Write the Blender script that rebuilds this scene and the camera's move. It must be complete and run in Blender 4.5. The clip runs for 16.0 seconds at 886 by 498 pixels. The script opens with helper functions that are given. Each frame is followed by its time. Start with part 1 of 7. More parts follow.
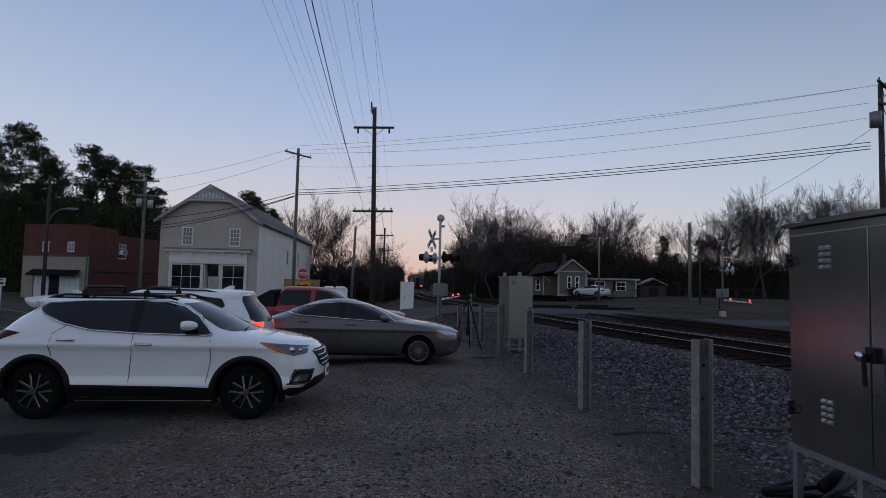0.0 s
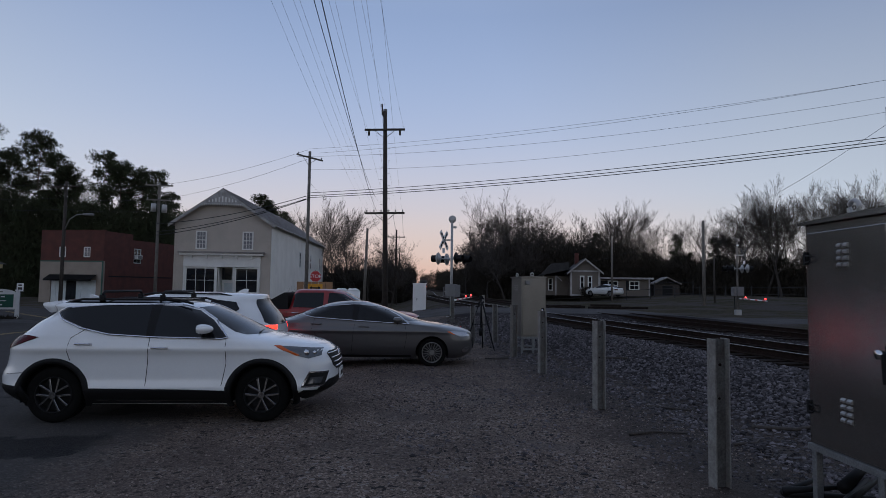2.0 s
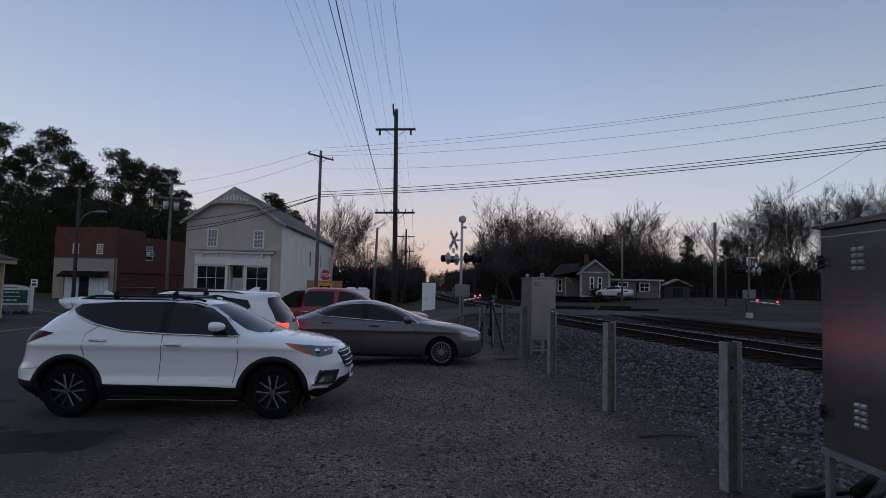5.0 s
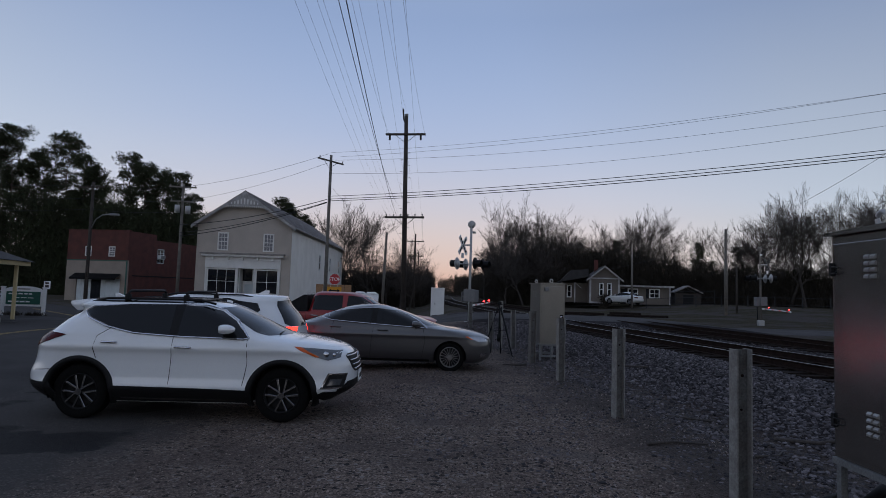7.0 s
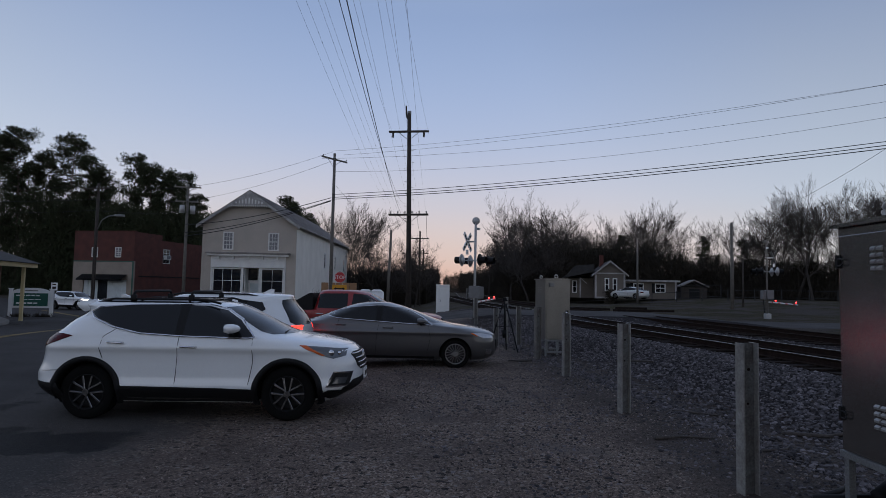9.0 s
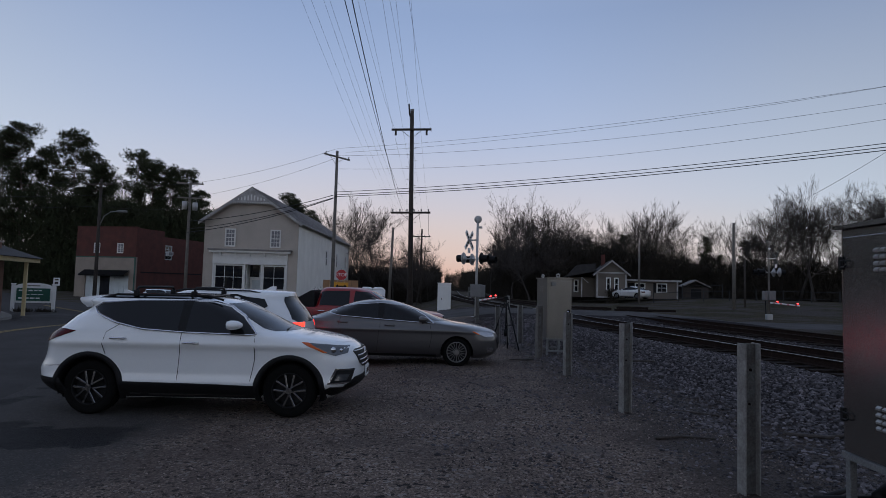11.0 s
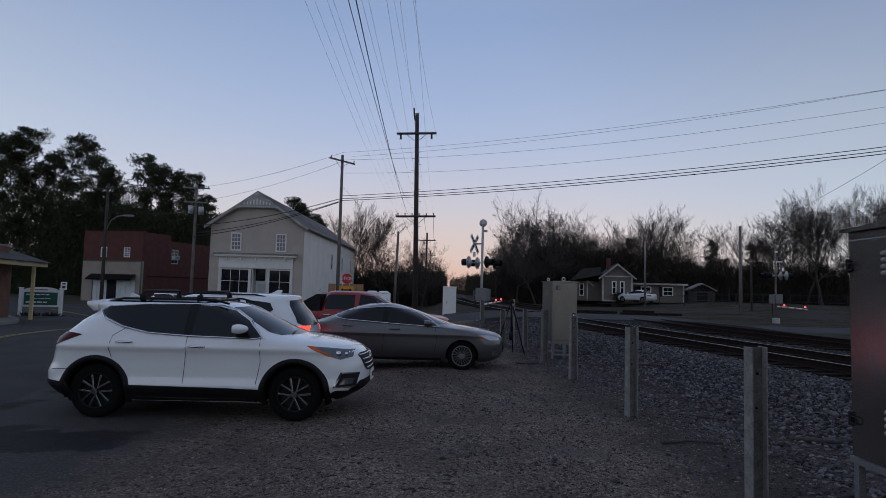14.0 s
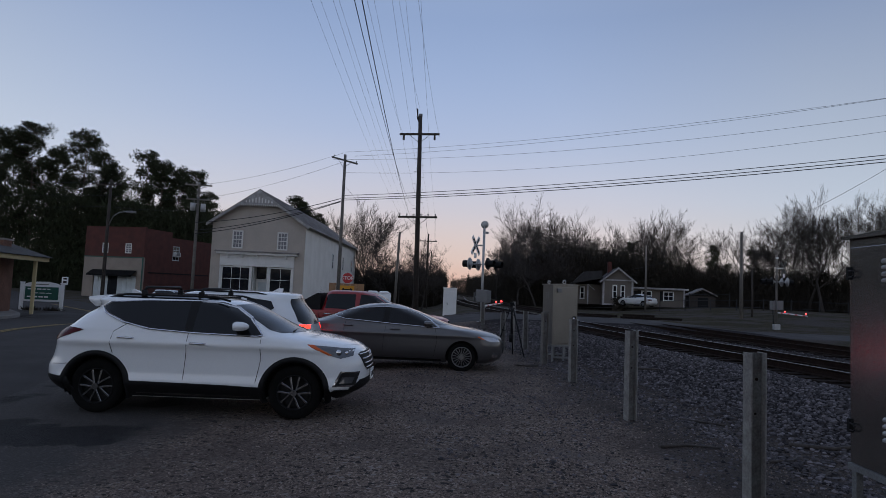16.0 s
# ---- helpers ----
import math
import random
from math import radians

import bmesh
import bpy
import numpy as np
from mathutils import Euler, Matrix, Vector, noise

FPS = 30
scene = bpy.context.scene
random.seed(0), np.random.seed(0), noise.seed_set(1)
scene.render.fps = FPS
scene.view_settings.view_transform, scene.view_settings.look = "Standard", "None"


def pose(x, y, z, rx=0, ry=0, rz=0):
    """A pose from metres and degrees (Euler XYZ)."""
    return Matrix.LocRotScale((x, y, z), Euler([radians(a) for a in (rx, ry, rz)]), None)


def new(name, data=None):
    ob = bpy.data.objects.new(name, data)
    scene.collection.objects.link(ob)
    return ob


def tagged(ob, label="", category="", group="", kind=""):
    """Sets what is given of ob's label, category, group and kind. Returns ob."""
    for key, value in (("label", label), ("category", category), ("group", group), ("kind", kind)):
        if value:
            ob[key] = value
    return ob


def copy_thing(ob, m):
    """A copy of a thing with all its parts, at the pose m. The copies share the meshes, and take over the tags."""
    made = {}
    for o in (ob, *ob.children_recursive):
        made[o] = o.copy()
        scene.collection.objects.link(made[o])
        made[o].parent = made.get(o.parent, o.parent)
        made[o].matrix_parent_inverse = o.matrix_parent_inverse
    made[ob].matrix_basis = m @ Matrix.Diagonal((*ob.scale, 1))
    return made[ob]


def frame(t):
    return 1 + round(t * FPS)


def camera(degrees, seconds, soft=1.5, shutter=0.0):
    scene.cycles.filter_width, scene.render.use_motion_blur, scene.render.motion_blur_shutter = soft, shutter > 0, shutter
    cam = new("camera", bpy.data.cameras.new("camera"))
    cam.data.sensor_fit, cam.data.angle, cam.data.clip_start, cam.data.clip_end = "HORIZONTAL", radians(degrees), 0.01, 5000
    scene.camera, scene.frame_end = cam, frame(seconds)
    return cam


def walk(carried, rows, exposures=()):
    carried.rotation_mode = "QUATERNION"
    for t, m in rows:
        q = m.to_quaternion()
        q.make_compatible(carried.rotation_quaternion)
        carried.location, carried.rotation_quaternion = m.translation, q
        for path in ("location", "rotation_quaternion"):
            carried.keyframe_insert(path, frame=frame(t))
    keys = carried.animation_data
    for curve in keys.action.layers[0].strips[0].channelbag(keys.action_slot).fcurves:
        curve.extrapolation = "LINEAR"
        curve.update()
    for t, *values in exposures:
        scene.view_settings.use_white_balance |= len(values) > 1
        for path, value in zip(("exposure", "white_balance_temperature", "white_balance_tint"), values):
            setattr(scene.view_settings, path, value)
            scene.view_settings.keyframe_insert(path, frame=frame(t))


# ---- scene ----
cam = camera(73.0, 16.0, soft=0.8)
PATH = [
    (0.0, pose(0.023, 0.029, 1.796, 93.57, -1.36, -0.07)),
    (0.5, pose(0.017, 0.017, 1.801, 93.57, -1.33, -0.09)),
    (1.0, pose(0.021, 0.027, 1.799, 93.73, -0.71, 0.27)),
    (1.5, pose(0.020, 0.020, 1.798, 93.76, -1.02, 0.71)),
    (2.0, pose(0.013, 0.023, 1.801, 93.64, -0.79, 1.09)),
    (2.5, pose(-0.001, 0.010, 1.800, 93.68, -1.02, 1.46)),
    (3.0, pose(0.003, 0.011, 1.803, 93.77, -0.93, 1.61)),
    (3.5, pose(0.005, 0.007, 1.799, 93.66, -1.14, 1.43)),
    (4.0, pose(-0.001, 0.008, 1.801, 93.65, -1.10, 1.52)),
    (6.5, pose(-0.011, -0.005, 1.804, 93.55, -1.80, 2.70)),
    (7.0, pose(-0.008, -0.006, 1.801, 94.06, -1.78, 2.80)),
    (7.5, pose(-0.007, -0.007, 1.797, 94.03, -1.80, 2.75)),
    (8.0, pose(-0.009, -0.006, 1.801, 94.10, -1.60, 2.99)),
    (8.5, pose(-0.003, -0.003, 1.801, 93.76, -1.04, 3.24)),
    (9.0, pose(0.006, 0.006, 1.802, 93.75, -1.12, 3.31)),
    (11.5, pose(-0.008, -0.008, 1.802, 93.55, -1.80, 3.51)),
    (12.0, pose(-0.005, -0.011, 1.800, 93.69, -2.02, 3.59)),
    (12.5, pose(0.000, -0.004, 1.798, 93.79, -1.84, 3.76)),
    (13.0, pose(-0.004, -0.012, 1.799, 93.90, -1.49, 3.95)),
    (13.5, pose(-0.004, -0.011, 1.800, 93.96, -1.36, 4.02)),
    (14.0, pose(-0.003, -0.003, 1.800, 93.92, -1.51, 3.94)),
    (14.5, pose(-0.007, -0.017, 1.801, 93.90, -1.65, 4.19)),
    (15.0, pose(-0.012, -0.019, 1.801, 93.79, -1.80, 4.23)),
    (15.5, pose(-0.014, -0.025, 1.800, 94.10, -2.03, 4.26)),
    (16.0, pose(-0.009, -0.021, 1.797, 94.02, -2.42, 3.98)),
]
walk(cam, PATH)

# ---- dusk sky: the sun is just below the horizon, ahead of the camera ----
world = bpy.data.worlds.new("dusk_sky")
scene.world = world
world.use_nodes = True
wn, wl = world.node_tree.nodes, world.node_tree.links
wn.clear()
w_co = wn.new("ShaderNodeTexCoord")
w_sep = wn.new("ShaderNodeSeparateXYZ")
wl.new(w_co.outputs["Generated"], w_sep.inputs[0])
w_ramp = wn.new("ShaderNodeValToRGB")
w_ramp.color_ramp.interpolation = "B_SPLINE"
SKY = [(0.0, (0.72, 0.42, 0.33)), (0.05, (0.745, 0.575, 0.50)), (0.13, (0.635, 0.605, 0.655)),
       (0.25, (0.40, 0.50, 0.73)), (0.42, (0.25, 0.368, 0.635)), (1.0, (0.265, 0.325, 0.47))]
while len(w_ramp.color_ramp.elements) < len(SKY):
    w_ramp.color_ramp.elements.new(0.5)
for e, (p, c) in zip(w_ramp.color_ramp.elements, SKY):
    e.position, e.color = p, (*c, 1)
wl.new(w_sep.outputs["Z"], w_ramp.inputs[0])
# away from the sunset the low sky is bluer
w_away = wn.new("ShaderNodeValToRGB")
AWAY = [(0.0, (0.66, 0.63, 0.62)), (0.07, (0.67, 0.67, 0.69)), (0.15, (0.565, 0.64, 0.755)), (0.42, (0.285, 0.375, 0.575)), (1.0, (0.265, 0.325, 0.47))]
while len(w_away.color_ramp.elements) < len(AWAY):
    w_away.color_ramp.elements.new(0.5)
for e, (p, c) in zip(w_away.color_ramp.elements, AWAY):
    e.position, e.color = p, (*c, 1)
wl.new(w_sep.outputs["Z"], w_away.inputs[0])
w_dot = wn.new("ShaderNodeVectorMath")
w_dot.operation = "DOT_PRODUCT"
w_dot.inputs[1].default_value = (-0.12, 0.99, 0.0)
wl.new(w_co.outputs["Generated"], w_dot.inputs[0])
w_map = wn.new("ShaderNodeMapRange")
w_map.inputs["From Min"].default_value, w_map.inputs["From Max"].default_value = 0.78, 1.0
wl.new(w_dot.outputs["Value"], w_map.inputs["Value"])
w_mix = wn.new("ShaderNodeMix")
w_mix.data_type = "RGBA"
wl.new(w_map.outputs[0], w_mix.inputs["Factor"])
wl.new(w_away.outputs[0], w_mix.inputs["A"])
wl.new(w_ramp.outputs[0], w_mix.inputs["B"])
# the sky deepens towards the east, at the right
w_east = wn.new("ShaderNodeVectorMath")
w_east.operation = "DOT_PRODUCT"
w_east.inputs[1].default_value = (0.87, 0.0, 0.5)
wl.new(w_co.outputs["Generated"], w_east.inputs[0])
w_deep = wn.new("ShaderNodeMapRange")
for key, v in zip(("From Min", "From Max", "To Min", "To Max"), (0.24, 0.70, 1.0, 0.82)):
    w_deep.inputs[key].default_value = v
wl.new(w_east.outputs["Value"], w_deep.inputs["Value"])
w_mul = wn.new("ShaderNodeVectorMath")
w_mul.operation = "SCALE"
wl.new(w_mix.outputs["Result"], w_mul.inputs[0])
wl.new(w_deep.outputs[0], w_mul.inputs["Scale"])
# opposite the sunset the sky is a broad pale pink
w_anti = wn.new("ShaderNodeSeparateXYZ")
wl.new(w_co.outputs["Generated"], w_anti.inputs[0])
w_glow = wn.new("ShaderNodeMapRange")
w_glow.interpolation_type = "SMOOTHSTEP"
for key, v in zip(("From Min", "From Max", "To Min", "To Max"), (0.1, -0.8, 0.0, 1.0)):
    w_glow.inputs[key].default_value = v
wl.new(w_anti.outputs["Y"], w_glow.inputs["Value"])
w_pink = wn.new("ShaderNodeMix")
w_pink.data_type = "RGBA"
w_pink.blend_type = "MULTIPLY"
w_pink.inputs["B"].default_value = (1.12, 1.07, 1.02, 1)
wl.new(w_glow.outputs[0], w_pink.inputs["Factor"])
wl.new(w_mul.outputs[0], w_pink.inputs["A"])
w_bg = wn.new("ShaderNodeBackground")
w_bg.inputs["Strength"].default_value = 1.0
wl.new(w_pink.outputs["Result"], w_bg.inputs[0])
w_out = wn.new("ShaderNodeOutputWorld")
wl.new(w_bg.outputs[0], w_out.inputs[0])
scene.view_settings.exposure = 0.0

# ---- materials ----
def mat(name, color, rough=0.7, metal=0.0, var=0.15, scale=8.0, bump=0.0, bscale=60.0, emit=None, coat=0.0, color2=None, dist=0.01, spec=None):
    """Principled material with two scales of variation; color2 is the second tone of the larger scale."""
    m = bpy.data.materials.new(name)
    m.use_nodes = True
    nt = m.node_tree
    n, l = nt.nodes, nt.links
    b = n["Principled BSDF"]
    b.inputs["Roughness"].default_value = rough
    b.inputs["Metallic"].default_value = metal
    b.inputs["Coat Weight"].default_value = coat
    b.inputs["Coat Roughness"].default_value = 0.06
    if spec is not None:
        b.inputs["Specular IOR Level"].default_value = spec
    co = n.new("ShaderNodeTexCoord")
    big = n.new("ShaderNodeTexNoise")
    big.inputs["Scale"].default_value, big.inputs["Detail"].default_value = scale, 4.0
    l.new(co.outputs["Object"], big.inputs["Vector"])
    fine = n.new("ShaderNodeTexNoise")
    fine.inputs["Scale"].default_value, fine.inputs["Detail"].default_value = bscale, 3.0
    l.new(co.outputs["Object"], fine.inputs["Vector"])
    c2 = color2 or tuple(c * (1 - var) for c in color)
    mix = n.new("ShaderNodeMix")
    mix.data_type = "RGBA"
    mix.inputs["A"].default_value, mix.inputs["B"].default_value = (*color, 1), (*c2, 1)
    ramp = n.new("ShaderNodeMapRange")
    ramp.inputs["From Min"].default_value, ramp.inputs["From Max"].default_value = 0.35, 0.65
    l.new(big.outputs["Fac"], ramp.inputs["Value"])
    l.new(ramp.outputs[0], mix.inputs["Factor"])
    hsv = n.new("ShaderNodeHueSaturation")
    l.new(mix.outputs["Result"], hsv.inputs["Color"])
    val = n.new("ShaderNodeMapRange")
    val.inputs["From Min"].default_value, val.inputs["From Max"].default_value = 0.3, 0.7
    val.inputs["To Min"].default_value, val.inputs["To Max"].default_value = 1 - var, 1 + var
    l.new(fine.outputs["Fac"], val.inputs["Value"])
    l.new(val.outputs[0], hsv.inputs["Value"])
    l.new(hsv.outputs[0], b.inputs["Base Color"])
    if bump:
        bp = n.new("ShaderNodeBump")
        bp.inputs["Strength"].default_value, bp.inputs["Distance"].default_value = bump, dist
        l.new(fine.outputs["Fac"], bp.inputs["Height"])
        l.new(bp.outputs[0], b.inputs["Normal"])
    if emit:
        b.inputs["Emission Color"].default_value = (*emit[:3], 1)
        b.inputs["Emission Strength"].default_value = emit[3]
    return m


M_WHITE = mat("white_car_paint", (0.74, 0.75, 0.76), 0.22, 0.0, 0.02, 2.0, coat=1.0)
M_GREY = mat("grey_metallic_paint", (0.080, 0.077, 0.079), 0.36, 0.5, 0.04, 2.0, coat=0.8)
M_RED = mat("dark_red_paint", (0.24, 0.009, 0.011), 0.35, 0.1, 0.05, 2.0, coat=0.3)
M_GLASS = mat("tinted_car_glass", (0.006, 0.007, 0.009), 0.03, 0.0, 0.0, 2.0, spec=0.28)
M_BLACK = mat("black_plastic", (0.008, 0.008, 0.009), 0.6, 0.0, 0.15, 20.0, bump=0.1, bscale=400.0, spec=0.22)
M_TYRE = mat("tyre_rubber", (0.006, 0.006, 0.006), 0.9, 0.0, 0.25, 20.0, bump=0.2, bscale=200.0, spec=0.12)
M_CHROME = mat("chrome_trim", (0.62, 0.62, 0.64), 0.12, 1.0, 0.03, 5.0)
M_ALLOY = mat("alloy_rim", (0.36, 0.36, 0.37), 0.28, 1.0, 0.08, 8.0)
M_DARKALLOY = mat("dark_alloy_rim", (0.30, 0.30, 0.31), 0.22, 1.0, 0.1, 8.0)
M_LAMP = mat("clear_lamp_glass", (0.13, 0.135, 0.145), 0.05, 0.5, 0.1, 25.0)
M_AMBER = mat("amber_lens", (0.55, 0.09, 0.01), 0.1, 0.0, 0.1, 30.0)
M_TAILDARK = mat("dark_red_tail_lens", (0.06, 0.002, 0.003), 0.12, 0.0, 0.1, 30.0, spec=0.12)
M_TAILLIT = mat("lit_tail_lens", (0.5, 0.02, 0.01), 0.2, 0.0, 0.1, 30.0, emit=(1.0, 0.022, 0.010, 4.2))
M_REDLAMP = mat("lit_red_lamp", (0.5, 0.01, 0.01), 0.2, 0.0, 0.1, 30.0, emit=(1.0, 0.03, 0.03, 8.0))
M_HEADLIT = mat("lit_headlamp", (0.8, 0.8, 0.75), 0.2, 0.0, 0.05, 30.0, emit=(1.0, 0.95, 0.8, 3.0))
M_STEEL = mat("dull_aluminium", (0.27, 0.26, 0.25), 0.21, 0.9, 0.14, 2.6, bump=0.05, bscale=60.0)
M_STEEL2 = mat("pale_sheet_metal", (0.25, 0.24, 0.225), 0.33, 0.85, 0.12, 1.6)
M_GALV = mat("galvanised_steel", (0.21, 0.215, 0.22), 0.55, 0.5, 0.2, 9.0, bump=0.1, bscale=70.0)
M_POST = mat("painted_rusty_post", (0.265, 0.26, 0.243), 0.7, 0.15, 0.2, 6.0, bump=0.3, bscale=45.0, color2=(0.17, 0.155, 0.145))
M_RUST = mat("rail_rust", (0.026, 0.017, 0.014), 0.9, 0.0, 0.3, 6.0, bump=0.2, bscale=50.0, spec=0.08)
M_RAILTOP = mat("polished_rail_head", (0.22, 0.215, 0.22), 0.42, 1.0, 0.1, 4.0)
M_TIE = mat("creosote_tie", (0.026, 0.020, 0.017), 0.95, 0.0, 0.35, 5.0, bump=0.5, bscale=30.0, spec=0.06)
M_POLE = mat("creosote_pole_wood", (0.05, 0.040, 0.034), 0.9, 0.0, 0.3, 3.0, bump=0.5, bscale=25.0)
M_POLEGREY = mat("weathered_pole_wood", (0.16, 0.145, 0.13), 0.9, 0.0, 0.25, 3.0, bump=0.5, bscale=25.0)
M_WIRE = mat("dark_wire", (0.02, 0.02, 0.022), 0.7, 0.0, 0.05, 3.0)
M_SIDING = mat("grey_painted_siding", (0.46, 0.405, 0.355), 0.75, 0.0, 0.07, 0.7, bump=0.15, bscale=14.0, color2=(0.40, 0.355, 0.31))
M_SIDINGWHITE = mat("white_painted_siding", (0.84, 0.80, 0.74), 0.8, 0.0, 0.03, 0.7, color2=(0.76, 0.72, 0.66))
M_TRIM = mat("white_wood_trim", (0.70, 0.69, 0.67), 0.6, 0.0, 0.08, 2.0, bump=0.1, bscale=30.0)
M_ROOFTIN = mat("weathered_tin_roof", (0.27, 0.26, 0.26), 0.55, 0.5, 0.2, 1.2, bump=0.1, bscale=20.0, color2=(0.18, 0.16, 0.15))
M_ROOFDARK = mat("dark_shingles", (0.045, 0.042, 0.042), 0.9, 0.0, 0.3, 2.0, bump=0.5, bscale=14.0)
M_BRICK = mat("red_brick", (0.105, 0.033, 0.026), 0.9, 0.0, 0.25, 1.2, bump=0.3, bscale=12.0, color2=(0.075, 0.026, 0.021))
M_BRICKTAN = mat("tan_brick", (0.20, 0.10, 0.07), 0.9, 0.0, 0.25, 1.2, bump=0.3, bscale=12.0)
M_STUCCO = mat("stained_stucco", (0.30, 0.25, 0.21), 0.85, 0.0, 0.15, 0.8, bump=0.2, bscale=20.0)
M_PALE = mat("pale_panel", (0.55, 0.60, 0.62), 0.6, 0.0, 0.12, 1.5)
M_GREEN = mat("green_trim_paint", (0.03, 0.10, 0.075), 0.6, 0.0, 0.15, 3.0)
M_SIGNGREEN = mat("green_sign_board", (0.012, 0.085, 0.06), 0.5, 0.0, 0.08, 3.0)
M_CREAM = mat("cream_paint", (0.58, 0.48, 0.27), 0.6, 0.0, 0.1, 3.0)
M_WINGLASS = mat("window_glass_dark", (0.012, 0.014, 0.018), 0.05, 0.0, 0.0, 2.0, spec=0.6)
M_WINPALE = mat("curtained_window", (0.20, 0.20, 0.22), 0.25, 0.0, 0.15, 3.0)
M_PAINTWHITE = mat("white_metal_paint", (0.72, 0.72, 0.71), 0.5, 0.0, 0.06, 2.0)
M_SIGNRED = mat("red_sign_face", (0.42, 0.012, 0.018), 0.4, 0.0, 0.05, 3.0)
M_SIGNYEL = mat("yellow_sign_face", (0.62, 0.28, 0.01), 0.4, 0.0, 0.05, 3.0)
M_SIGNWHITE = mat("white_sign_face", (0.75, 0.75, 0.75), 0.4, 0.0, 0.03, 3.0)
M_PLYWOOD = mat("tan_plywood", (0.34, 0.19, 0.10), 0.8, 0.0, 0.15, 3.0)
M_BARK = mat("grey_brown_bark", (0.062, 0.052, 0.047), 0.95, 0.0, 0.3, 4.0, bump=0.5, bscale=30.0)
M_TWIG = mat("winter_twigs", (0.062, 0.051, 0.045), 0.95, 0.0, 0.25, 0.6)
M_PINEBARK = mat("pine_bark", (0.075, 0.052, 0.042), 0.95, 0.0, 0.3, 4.0, bump=0.5, bscale=20.0)
M_NEEDLE = mat("pine_needles", (0.046, 0.056, 0.030), 0.9, 0.0, 0.4, 0.5, color2=(0.036, 0.038, 0.023), spec=0.1)
M_SCRUB = mat("dark_scrub", (0.052, 0.045, 0.036), 0.95, 0.0, 0.4, 0.4, spec=0.08)
M_DRYGRASS = mat("dry_shrub", (0.13, 0.095, 0.065), 0.95, 0.0, 0.3, 1.0)
M_HOUSE = mat("tan_house_siding", (0.14, 0.118, 0.10), 0.8, 0.0, 0.1, 1.0)
M_STONE = mat("ballast_stone", (0.155, 0.15, 0.155), 0.9, 0.0, 0.35, 6.0, bump=0.4, bscale=60.0)

# ---- mesh helpers ----
def link(name, bm, material, parent=None, label="", smooth=False):
    me = bpy.data.meshes.new(name)
    bm.to_mesh(me)
    bm.free()
    for m in material if isinstance(material, (list, tuple)) else [material]:
        me.materials.append(m)
    if smooth:
        me.polygons.foreach_set("use_smooth", [True] * len(me.polygons))
    ob = new(name, me)
    if parent is not None:
        ob.parent = parent
    if label:
        ob["label"] = label
    return ob


def part(name, bm, material, parent, label="", smooth=False):
    """Links a bmesh as one mesh object under a thing or a part."""
    return link(name, bm, material, parent, label, smooth)


def empty(name, m, label, category, group="", kind=""):
    ob = new(name)
    ob.matrix_basis = m
    return tagged(ob, label, category, group, kind)


def sheet(name, verts, faces, material, parent=None, smooth=False):
    me = bpy.data.meshes.new(name)
    me.from_pydata([tuple(v) for v in verts], [], [tuple(f) for f in faces])
    me.materials.append(material)
    if smooth:
        me.polygons.foreach_set("use_smooth", [True] * len(me.polygons))
    ob = new(name, me)
    if parent is not None:
        ob.parent = parent
    return ob


def box(x0, x1, y0, y1, z0, z1, bevel=0.0, bm=None):
    """A bevelled block."""
    out = bm or bmesh.new()
    b = bmesh.new()
    bmesh.ops.create_cube(b, size=1)
    for v in b.verts:
        v.co = Vector((x0 if v.co.x < 0 else x1, y0 if v.co.y < 0 else y1, z0 if v.co.z < 0 else z1))
    if bevel:
        bmesh.ops.bevel(b, geom=b.edges[:], offset=bevel, segments=2, affect="EDGES", profile=0.6)
    if bm is None:
        out.free()
        return b
    return merge(out, b)


def merge(out, b, m=None):
    """Adds b to out, moved by m."""
    me = bpy.data.meshes.new("tmp")
    if m is not None:
        b.transform(m)
    b.to_mesh(me)
    b.free()
    out.from_mesh(me)
    bpy.data.meshes.remove(me)
    return out


def cyl(r0, r1, z0, z1, n=16, m=None, bm=None, caps=True):
    """A tapered round along z, moved by m."""
    b = bmesh.new()
    bmesh.ops.create_cone(b, cap_ends=caps, segments=n, radius1=r0, radius2=r1, depth=z1 - z0)
    b.transform(Matrix.Translation((0, 0, (z0 + z1) / 2)))
    if m is not None:
        b.transform(m)
    return b if bm is None else merge(bm, b)


def tube(points, r, n=6, bm=None, r1=None):
    """A round bar along a line of points."""
    b = bm or bmesh.new()
    pts = [Vector(p) for p in points]
    rings = []
    for i, p in enumerate(pts):
        d = (pts[min(i + 1, len(pts) - 1)] - pts[max(i - 1, 0)]).normalized()
        u = d.cross(Vector((0, 0, 1)) if abs(d.z) < 0.95 else Vector((1, 0, 0))).normalized()
        w = d.cross(u)
        rr = r if r1 is None else r + (r1 - r) * i / (len(pts) - 1)
        rings.append([b.verts.new(p + rr * (math.cos(2 * math.pi * k / n) * u + math.sin(2 * math.pi * k / n) * w)) for k in range(n)])
    for a, c in zip(rings, rings[1:]):
        for k in range(n):
            b.faces.new((a[k], a[(k + 1) % n], c[(k + 1) % n], c[k]))
    b.faces.new(rings[0][::-1])
    b.faces.new(rings[-1])
    return b


